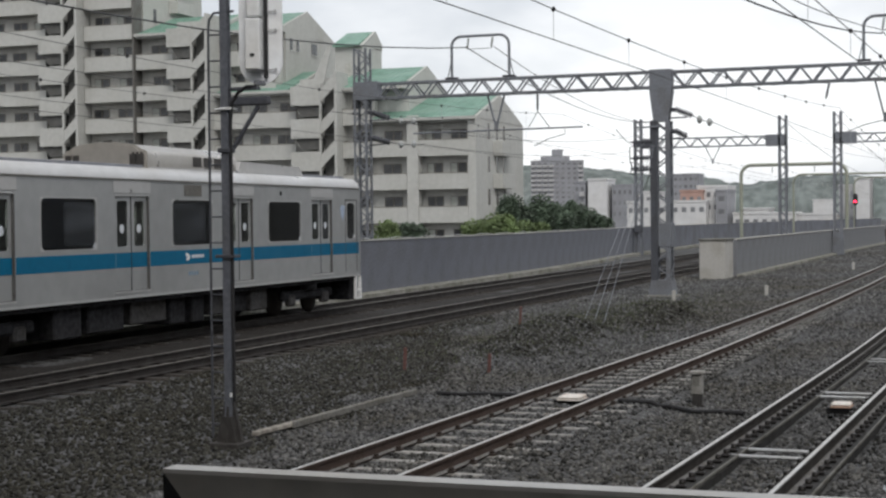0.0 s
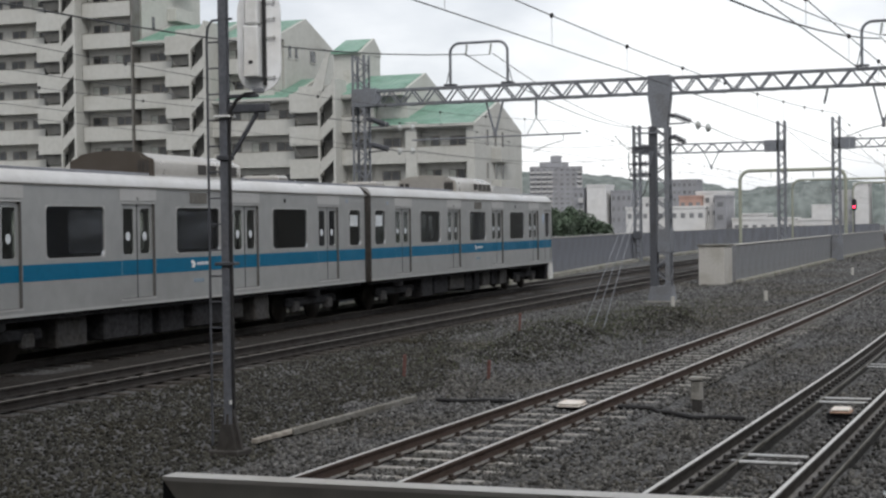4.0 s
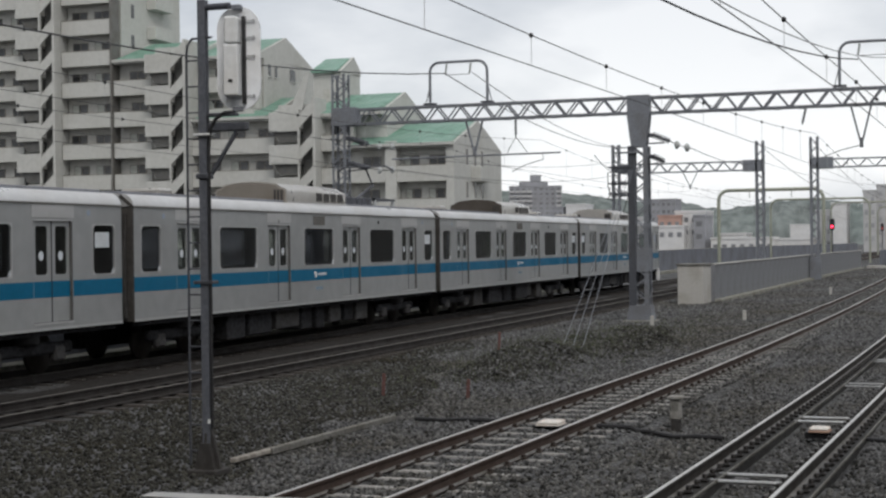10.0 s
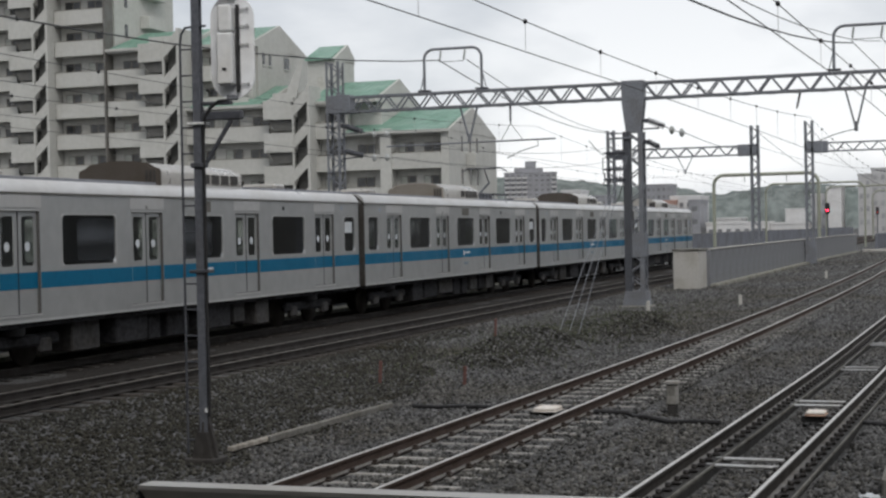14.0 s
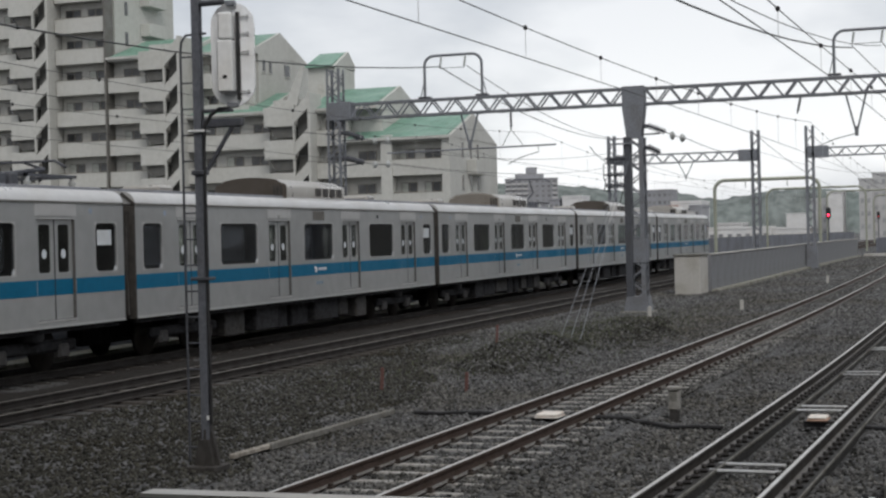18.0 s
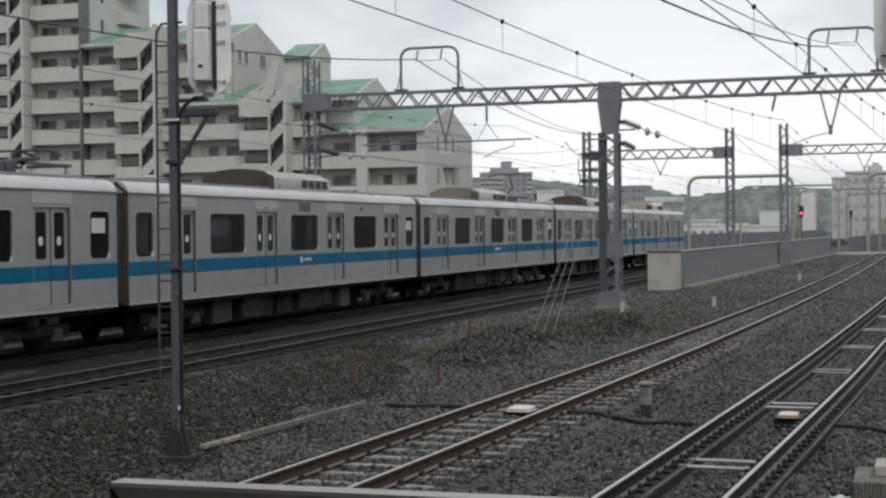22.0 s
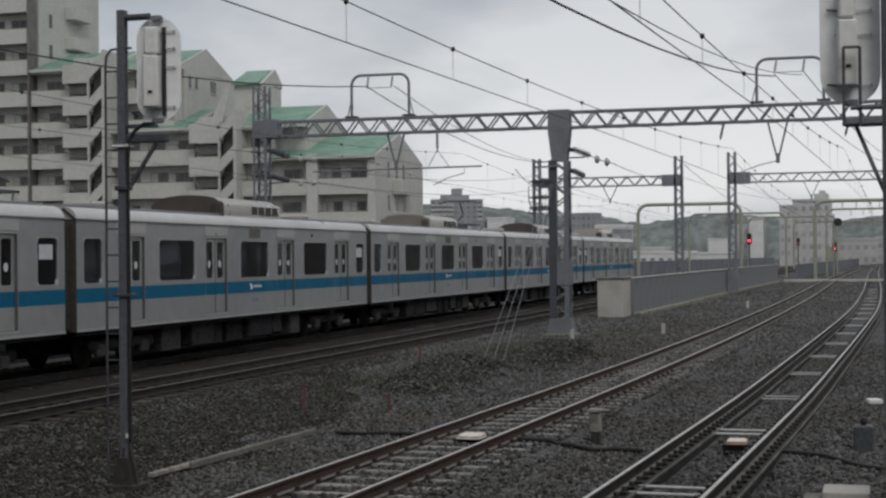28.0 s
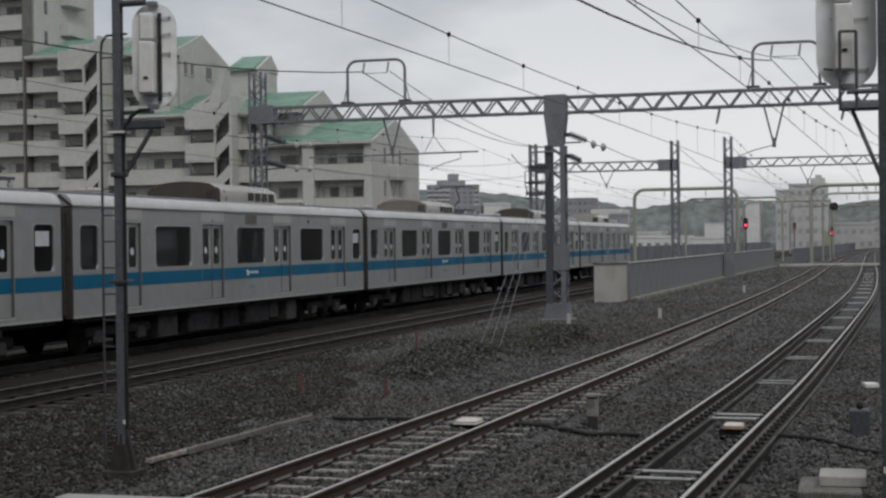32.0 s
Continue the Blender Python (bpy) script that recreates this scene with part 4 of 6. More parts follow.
SPANS = (-2.0, 51.45, 106.7, 160.0, 215.0, 300.0)
for line in "ABCD":
    cat = thing("contact_line", "thin contact wire hung by droppers from a sagging carrier wire", "overhead wire", group="overhead wires")
    for x0, x1 in zip(SPANS[:-1], SPANS[1:]):
        y0, y1 = LINES[line](x0), LINES[line](x1)
        zc, zm, dip = {"A": (4.95, 6.1, 0.75), "B": (4.95, 6.1, 0.75), "C": (4.91, 6.0, 0.69), "D": (4.83, 5.9, 0.7)}[line]
        n = 24
        low, high = [], []
        for i in range(n + 1):
            u = i / n
            x = x0 + (x1 - x0) * u
            y = LINES[line](x)
            low.append((x0 + (x1 - x0) * u, y, zc))
            high.append((x0 + (x1 - x0) * u, y, zm - 4 * dip * u * (1 - u)))
        part("contact_wire", Build().tube(low, 0.008 if line in "CD" and x0 < 40 else 0.006, 5, caps=False), M["cable"], cat)
        part("carrier_wire", Build().tube(high, 0.008 if line in "CD" and x0 < 40 else 0.006, 5, caps=False), M["cable"], cat)
        if x0 < 110:
            first, every = {"A": (2.0, 4.0), "B": (3.0, 4.0), "C": (0.7, 3.9), "D": (3.4, 4.0)}[line]
            for k in range(40):
                x = first + every * k
                if not x0 + 1.0 < x < x1 - 1.0:
                    continue
                u = (x - x0) / (x1 - x0)
                y, zt = LINES[line](x), zm - 4 * dip * u * (1 - u)
                d = part("dropper", Build().tube([(x, y, zc), (x, y, zt)], 0.004, 4, caps=False), M["galv"], cat)
                part("dropper_clamp", Build().turned([(0.012, -0.035), (0.03, -0.015), (0.03, 0.015), (0.012, 0.035)], 8, Matrix.Translation((x, y, zt))), M["black"], d)
for a, b, s, r in (((-2, 18.39, 8.0), (51.45, 17.3, 8.6), 1.4, 0.02), ((-2, 6.77, 7.19), (51.45, 3.04, 8.37), 1.16, 0.022), ((-2, 5.78, 7.25), (51.45, 2.13, 8.38), 1.25, 0.012),
                  ((51.45, 17.3, 8.58), (106.7, 22.3, 9.25), 0.75, 0.02), ((51.45, 16.3, 8.58), (106.7, 22.3, 9.25), 0.65, 0.016), ((51.45, 3.05, 8.45), (106.7, -1.0, 8.6), 0.5, 0.016), ((51.45, 2.1, 8.5), (106.7, -1.9, 8.6), 0.5, 0.016),
                  ((51.45, 8.5, 5.62), (106.7, 12.9, 8.0), 0.35, 0.014), ((106.7, 12.9, 8.0), (160, 7.9, 8.05), 0.4, 0.014), ((51.45, 11.9, 5.5), (106.7, 22.5, 7.9), 0.5, 0.016), ((106.7, 12.9, 9.1), (215, 10.5, 7.5), 1.5, 0.02), ((106.7, 9.3, 9.2), (215, 6.5, 7.5), 1.5, 0.02),
                  ((-2, 24.5, 6.6), (51.45, 21.2, 5.3), 0.5, 0.007), ((51.45, 19.2, 5.75), (106.7, 22.5, 8.4), 0.5, 0.012), ((51.45, 19.2, 5.2), (106.7, 22.5, 7.4), 0.5, 0.012),
                  ((106.7, 22.9, 8.2), (215, 18, 7.0), 1.0, 0.016), ((106.7, 3.9, 6.2), (215, 2.0, 6.6), 0.8, 0.014)):
    wire("feeder_wire", sag(a, b, s), r, "sagging dark feeder wire between gantries", "overhead wires")

# ---- signal masts ----
def h_column(b, x, y, z0, z1, w, d, t=0.012):
    """A rolled H section standing upright."""
    p = [(-d / 2, -w / 2), (-d / 2 + t, -w / 2), (-d / 2 + t, -t / 2), (d / 2 - t, -t / 2), (d / 2 - t, -w / 2), (d / 2, -w / 2)]
    p = p + [(a, -c) for a, c in p[::-1]]
    return b.prism([(x + a, y + c) for a, c in p], z0, z1, "z")


def stadium(w, h, n=16):
    r = w / 2
    top = [(r * math.cos(a), h / 2 - r + r * math.sin(a)) for a in np.linspace(0, math.pi, n)]
    return top + [(-x, -z) for x, z in top]


def signal_back(parent, y, z, w, h, turn, frame_bars=False):
    """A colour-light signal seen from behind: long-oval backboard, lamp housing, clips and conduit; it faces down the line."""
    s = part("backboard", Build().prism([(a, c) for a, c in stadium(w, h)], 0.10, 0.13, "x"), M["sigwhite"], parent, "long-oval pale grey backboard")
    s.matrix_basis = pose(0, y, z, 0, 0, turn)
    part("housing", Build().box(-0.10, 0.098, -0.045, 0.14, -h * 0.37, h * 0.12, 0.015), M["white"], s, "white lamp housing")
    part("housing", Build().box(-0.08, 0.098, -0.035, 0.13, h * 0.135, h * 0.39, 0.02), M["white"], s, "white upper lamp housing")
    part("latch", Build().box(-0.112, -0.1, 0.02, 0.07, -h * 0.24, -h * 0.215), M["black"], s)
    if not frame_bars:
        part("conduit", Build().bar((0.07, -0.075, -h * 0.44), (0.07, -0.075, h * 0.40), 0.036, 0.042), M["black"], s, "dark conduit beside the housing")
    for k in (-0.36, 0.02, 0.2, 0.36):
        part("clip", Build().tube([(0.075, -0.2, h * k), (0.075, 0.16, h * k)], 0.008, 6), M["galv"], s)
        part("clip_end", Build().box(0.06, 0.095, -0.205, -0.185, h * k - 0.015, h * k + 0.015), M["galv"], s)
    for zz in (-h * 0.49, h * 0.485):
        part("mount", Build().box(0.0, 0.095, -0.06, 0.06, zz - 0.03, zz + 0.03, 0.008), M["steel"], s)
    if frame_bars:
        for yy in (-0.05, 0.105):
            part("guard_bar", Build().bar((-0.2, yy, -h * 0.68), (-0.2, yy, -h * 0.1), 0.028, 0.028), M["darksteel"], s)
        for k in (-0.36, 0.2, 0.36):
            part("clip_arm", Build().bar((0.06, 0.12, h * k), (0.06, 0.23, h * k + 0.01), 0.02, 0.02), M["darksteel"], s)
        for zz in (-h * 0.385, -h * 0.1):
            part("guard_bar", Build().bar((-0.2, -0.05, zz), (-0.2, 0.105, zz), 0.025, 0.025), M["darksteel"], s)
    return s


mast = thing("signal_mast", "slim steel signal mast with side ladder and white-backed signal", "signal mast", pose(16.26, 8.53, 0), group="signal masts")
part("post", h_column(Build(), 0, 0, -0.2, 5.42, 0.10, 0.09), M["pole"], mast)
base = part("base", Build().prism([(-0.15, -0.3), (0.15, -0.3), (0.06, 0.12), (-0.06, 0.12)], -0.1, 0.1, "x"), M["gap"], mast, "flared dark steel base")
part("gusset", Build().prism([(-0.2, -0.3), (0.2, -0.3), (0.055, 0.3), (-0.055, 0.3)], -0.03, 0.03, "x"), M["gap"], base)
part("gusset", Build().prism([(-0.15, -0.32), (0.15, -0.32), (0.06, 0.24), (-0.06, 0.24)], -0.012, 0.012, "y"), M["gap"], base)
part("foot_plate", Build().box(-0.2, 0.2, -0.2, 0.2, -0.36, -0.19, 0.01), M["gap"], base)
lad = part("ladder", Build().tube([(0, 0.235, -0.15), (0, 0.225, 4.75), (0, 0.21, 4.88), (0, 0.15, 4.96), (0, -0.12, 4.97)], 0.015, 6), M["darksteel"], mast, "single-rail side ladder")
for z in np.arange(0.02, 4.75, 0.312):
    part("rung", Build().tube([(0, 0.23, z), (0, 0.05, z)], 0.011, 6), M["darksteel"], lad)
signal_back(mast, -0.44, 4.71, 0.535, 1.24, 10)
part("top_arm", Build().tube([(0, -0.05, 5.33), (0, -0.36, 5.33)], 0.04, 10), M["darksteel"], mast)
part("bracket_arm", Build().box(-0.05, 0.05, -0.44, -0.06, 4.02, 4.06, 0.006), M["darksteel"], mast)
part("lower_arm", Build().box(-0.05, 0.05, -0.58, -0.06, 3.84, 3.94, 0.012), M["darksteel"], mast, "dark channel arm")
part("strut", Build().bar((0, -0.43, 3.83), (0, -0.1, 3.34), 0.04, 0.04), M["darksteel"], mast)
part("clamp", Build().box(-0.075, 0.075, -0.085, 0.085, 3.28, 3.34, 0.01), M["darksteel"], mast)
part("clamp", Build().box(-0.085, 0.085, -0.11, 0.11, 3.79, 3.82, 0.006), M["white"], mast, "bright band clamp")
part("clamp", Build().box(-0.08, 0.08, -0.13, 0.13, 2.02, 2.06, 0.006), M["darksteel"], mast)
part("cable", Build().tube([(-0.03, -0.42, 4.06), (-0.05, -0.30, 4.06), (-0.05, -0.18, 3.98), (-0.05, -0.1, 3.86), (-0.05, -0.085, 3.6), (-0.04, -0.083, 0.3)], 0.022, 8), M["black"], mast, "black supply cable")
part("tag", Build().box(-0.09, -0.075, -0.075, -0.045, 0.36, 0.41), M["white"], mast)

mast2 = thing("signal_mast", "stout dark steel mast carrying a white-backed signal", "signal mast", pose(15.4, -0.24, 0), group="signal masts")
part("post", h_column(Build(), 0, 0, -0.3, 5.6, 0.25, 0.25, 0.018), M["darksteel"], mast2)
signal_back(mast2, 0.404, 4.58, 0.58, 1.32, 8, True)
part("platform", Build().box(-0.2, 0.15, 0.12, 0.48, 3.70, 3.77, 0.008).box(-0.22, 0.05, 0.12, 0.42, 3.86, 3.885), M["steel"], mast2, "dark bracket under the signal")
part("strut", Build().bar((0, 0.37, 3.70), (0, 0.11, 3.05), 0.04, 0.04), M["steel"], mast2)
part("tag", Build().box(-0.14, -0.127, 0.09, 0.115, 0.16, 0.22), M["white"], mast2)
for z in np.arange(0.4, 5.2, 0.4):
    part("step_bolt", Build().tube([(-0.14, -0.05, z), (-0.26, -0.05, z)], 0.012, 6), M["pole"], mast2)

# ---- trackside things ----
def on_ground(x, y):
    return ground_height(x, y)


lid = thing("timber_edging", "weathered timber edging lying beside the signal mast", "timber edging")
part("board", Build().bar((17.0, 8.58, -0.2), (19.3, 8.45, -0.2), 0.09, 0.06, c=0.01), M["timber"], lid)
part("board", Build().bar((19.34, 8.44, -0.2), (21.8, 8.30, -0.2), 0.09, 0.06, c=0.01), M["timber"], lid)
part("edge_strip", Build().bar((17.9, 8.47, -0.2), (21.85, 8.25, -0.2), 0.05, 0.09, c=0.01), M["concrete_dark"], lid, "grey weathered lower strip")
for x, line, mat, k in ((20.73, "C", "cream", 0.85), (20.8, "D", "orange", 0.68)):
    a = heading(line, x)
    b = thing("track_beacon", "flat pale transponder plate between the rails", "transponder", pose(x, LINES[line](x) + (-0.05 if line == "C" else -0.19), -0.135, 0, 0, a), group="track beacons")
    part("plate", Build().box(-0.22 * k, 0.22 * k, -0.19 * k, 0.19 * k, 0.045, 0.09, 0.02), M["cream"], b)
    part("plate_edge", Build().box(-0.23 * k, 0.23 * k, -0.2 * k, 0.2 * k, 0.024, 0.047, 0.008), M[mat], b)
    part("bracket", Build().box(-0.1, 0.1, -0.28 * k, 0.28 * k, -0.06, 0.026, 0.005), M["black"], b)
stub = thing("marker_post", "short square concrete post with a recessed face", "concrete post", pose(21.5, 3.83, -0.25, 0, 0, -4))
part("shaft", Build().box(-0.07, 0.07, -0.08, 0.08, 0.17, 0.46, 0.02).box(-0.1, 0.1, -0.1, 0.1, 0.46, 0.51, 0.012), M["stub"], stub)
part("foot", Build().box(-0.06, 0.06, -0.06, 0.06, -0.2, 0.17), M["gap"], stub, "dark foot")
part("plaque", Build().box(-0.077, -0.071, -0.05, 0.05, 0.3, 0.44, 0.0), M["concrete_dark"], stub)
for x, y in ((51.5, 6.82), (78.0, 6.05), (48.6, 9.4)):
    solo("marker_stake", Build().box(-0.06, 0.06, -0.06, 0.06, -0.1, 0.42, 0.015), M["concrete"], "short white trackside marker stake", "marker", pose(x, y, on_ground(x, y) - 0.05, 0, 0, 8), group="marker stakes")
for x, y, h in ((25.57, 9.87, 0.42), (25.4, 8.21, 0.36), (36.5, 10.96, 0.5)):
    solo("survey_stake", Build().box(-0.018, 0.018, -0.03, 0.03, -0.1, h, 0.004), M["redstake"], "thin faded red survey stake in the ballast", "stake", pose(x, y, on_ground(x, y), 3, -4, 20), group="survey stakes")


def ground_cable(pts, r, label):
    line = []
    for (xa, ya), (xb, yb) in zip(pts[:-1], pts[1:]):
        for i in range(8):
            u = i / 8
            x, y = xa + (xb - xa) * u, ya + (yb - ya) * u
            line.append((x, y + 0.04 * math.sin(x * 5.1), on_ground(x, y) + r * 1.2))
    solo("ground_cable", Build().tube(line, r, 7), M["black"], label, "cable", group="trackside cables")


ground_cable([(21.8, 7.92), (21.6, 7.3), (21.3, 6.67), (21.2, 6.2)], 0.035, "black rubber cable lying on the ballast")
ground_cable([(20.95, 4.85), (20.85, 4.2), (20.45, 3.5), (20.25, 2.9)], 0.035, "black rubber cable lying on the ballast")
ground_cable([(20.7, 1.2), (20.5, 0.71), (20.13, 0.28), (19.6, -0.2)], 0.03, "black rubber cable lying on the ballast")

pit = thing("cable_pit", "grey ribbed concrete cable pit with a pale lid", "cable pit", pose(15.3, 0.0, 0))
part("body", Build().box(0.0, 0.95, 0.08, 0.70, -0.4, -0.04, 0.015), M["concrete_dark"], pit)
part("lid", Build().box(0.3, 0.85, 0.04, 0.50, -0.04, 0.07, 0.012), M["concrete"], pit, "pale concrete lid")
for i in range(17):
    part("rib", Build().box(-0.02, 0.01, 0.1 + 0.035 * i, 0.117 + 0.035 * i, -0.38, -0.05, 0.005), M["concrete_dark"], pit)
jb = thing("cable_coupler", "white plastic cable coupler lying on the ballast", "coupler", pose(15.17, 0.81, -0.22, 0, 0, 12))
part("body", Build().box(-0.08, 0.08, -0.1, 0.1, -0.03, 0.05, 0.02), M["paper"], jb)
for s in (-1, 1):
    part("knob", Build().turned([(0.02, 0.0), (0.03, 0.01), (0.025, 0.05), (0.01, 0.055)], 8, pose(-0.02, 0.06 * s, 0.05)), M["black"], jb)
cab = thing("relay_case", "dark grey steel relay case beside the mast", "relay case", pose(21.57, 0.13, -0.27))
part("case", Build().box(-0.14, 0.14, -0.13, 0.13, -0.05, 0.36, 0.02), M["darksteel"], cab)
part("bell", Build().turned([(0.02, 0.36), (0.05, 0.38), (0.05, 0.43), (0.03, 0.46), (0.01, 0.47)], 10), M["black"], cab)
solo("tie_plate", Build().box(-0.14, 0.14, -0.12, 0.12, -0.03, 0.06, 0.015), M["white"], "small pale block beside the track", "block", pose(28.0, -0.02, -0.2, 0, 0, 15))
cross = thing("board_crossing", "pale board crossing laid over the distant tracks", "crossing")
for i in range(5):
    part("board", Build().box(146 + 0.32 * i, 146.29 + 0.32 * i, -1.8, 8.0, -0.2, 0.03, 0.01), M["concrete"], cross)
sigs = ((165, 12.55, 4.1), (186, 4.2, 3.2), (250, 11.3, 4.4))
for x, y, z in sigs:
    s = thing("colour_light_signal", "distant trackside signal showing a red light", "signal", pose(x, y, 0), group="red signals")
    part("post", Build().tube([(0, 0, -0.5), (0, 0, z + 0.6)], 0.08, 8), M["darksteel"], s)
    part("board", Build().prism([(a, z + c) for a, c in stadium(0.5, 1.25)], -0.12, 0.0, "x"), M["black"], s)
    part("lamp", Build().turned([(0.115, 0.0), (0.105, 0.03), (0.06, 0.05)], 14, pose(-0.12, 0, z - 0.2, 0, -90, 0)), M["red_dim"] if x == 250 else M["red_lamp"], s, "faint red lamp" if x == 250 else "lit red lamp")
ss = thing("round_signal", "round black signal disc on a distant pipe post", "signal", pose(182.5, 4.2, 0))
part("post", Build().tube([(0, 0, -0.5), (0, 0, 7.0)], 0.1, 8), M["palegreen"], ss)
part("disc", Build().turned([(0.45, 0.0), (0.48, 0.05), (0.45, 0.1)], 18, pose(-0.2, -0.5, 6.1, 0, -90, 0)), M["black"], ss)

# ---- added unseen blocks over the tracks and behind the camera, to cut light ----
blockers = thing("unseen_light_blockers", "plain unseen blocks added to shade the view", "station", kind="structure")
part("hall_floor", Build().box(-40, -1.5, -14, 26, 6.6, 7.2), M["concrete"], blockers)
# unseen slab added to darken the ground and train at the left
part("far_canopy", Build().box(-1.4, 16.0, 10.5, 26, 6.7, 7.1), M["concrete"], blockers)
part("hall_wall", Build().box(-1.7, -1.4, -14, 26, 7.2, 9.5), M["concrete"], blockers)
part("hall_roof", Build().box(-40, -1.0, -14.5, 26.5, 9.5, 9.9), M["concrete_dark"], blockers)
# unseen blocks added at both sides to cut skylight on train and ballast
part("right_building", Build().box(-70, 45, -34, -12.5, -0.4, 12), M["concrete"], blockers)
part("left_building", Build().box(-70, 29, 21.6, 50, -6.0, 36), M["concrete"], blockers)
# unseen dark block added for the train windows to reflect
part("row_of_houses", Build().box(45, 260, -50, -25, -6.0, 13), M["concrete_dark"], blockers)

# ---- platform end behind and under the camera ----
plat = thing("platform", "grey paved end of the station platform", "platform", kind="structure")
part("slab", Build().box(-30, 3.2, -5.0, 0.72, -0.5, 1.1, 0.02), M["paving"], plat)
part("edge", Build().box(-30, 3.2, 0.72, 0.86, 0.9, 1.104, 0.015), M["concrete"], plat)
board = thing("notice_board", "aluminium-framed board on posts at the platform end", "notice board", pose(1.56, 0, 0.007))
part("cap", Build().prism([(-0.014, 2.152), (0.018, 2.152), (0.018, 2.157), (-0.014, 2.157)], -0.62, 0.90, "y"), M["alu"], board, "pale top edge")
part("top_rail", Build().prism([(0.90, 2.152), (-0.62, 2.152), (-0.572, 2.092), (0.852, 2.092)], -0.012, 0.016, "x"), M["bronze"], board, "grey-brown mitred frame rail")
part("panel", Build().box(-0.004, 0.008, -0.58, 0.86, 1.35, 2.09), M["boardback"], board)
# stiles are coloured black for the shade on their turned faces
part("stile", Build().prism([(0.90, 2.151), (0.853, 2.092), (0.853, 1.3), (0.90, 1.3)], -0.013, 0.015, "x"), M["black"], board, "mitred side rail, its shade painted black")
part("stile", Build().prism([(-0.62, 2.151), (-0.62, 1.3), (-0.573, 1.3), (-0.573, 2.092)], -0.013, 0.015, "x"), M["black"], board)
for y in (-0.5, 0.6):
    part("post", Build().box(-0.03, 0.03, y - 0.03, y + 0.03, 1.1, 1.36, 0.004), M["alu"], board)

# ---- the commuter train: six coupled cars ----
CAR, HALF, SIDE = 19.9, 9.72, 1.393
CAB_DOORS = (-7.05, -2.36, 2.42, 7.1)
MIDDLE_DOORS = (-7.1, -2.38, 2.48, 7.3)
DOOR_HALF = 0.66
CAB_WINDOWS = ((-9.32, -8.52), (-5.58, -3.72), (-0.74, 1.05), (3.92, 5.78), (8.75, 9.32))
MIDDLE_WINDOWS = ((-9.3, -8.48), (-5.68, -3.68), (-0.82, 1.16), (3.92, 5.94), (8.71, 9.52))
Z0, ZW0, ZW1, ZD1, ZG = 0.92, 1.96, 2.94, 3.04, 3.35


def holed(b, x0, x1, z0, z1, y0, y1, holes):
    """A wall panel along x with rectangular holes (x0, x1, z0, z1), as boxes between the holes."""
    cuts = sorted({x0, x1, *[h[0] for h in holes], *[h[1] for h in holes]})
    for a, c in zip(cuts[:-1], cuts[1:]):
        m = (a + c) / 2
        z = z0
        for h in sorted((h for h in holes if h[0] < m < h[1]), key=lambda h: h[2]):
            if h[2] - z > 1e-4:
                b.box(a, c, y0, y1, z, h[2])
            z = h[3]
        if z1 - z > 1e-4:
            b.box(a, c, y0, y1, z, z1)
    return b


def rounded_frame(b, x0, x1, z0, z1, y0, y1, r):
    """Corner fillets that round off a rectangular opening."""
    for cx, cz, sx, sz in ((x0, z0, 1, 1), (x1, z0, -1, 1), (x0, z1, 1, -1), (x1, z1, -1, -1)):
        poly = [(cx, cz)] + [(cx + sx * (r - r * math.sin(a)), cz + sz * (r - r * math.cos(a))) for a in np.linspace(0, math.pi / 2, 5)]
        if sx * sz > 0:
            poly = poly[:1] + poly[1:][::-1]
        b.prism(poly, y0, y1, "y")
    return b


bogie_wheel = Build().turned([(0.06, -0.065), (0.40, -0.065), (0.43, -0.03), (0.43, 0.055), (0.06, 0.065)], 20).mesh("wheel", M["wheel"])


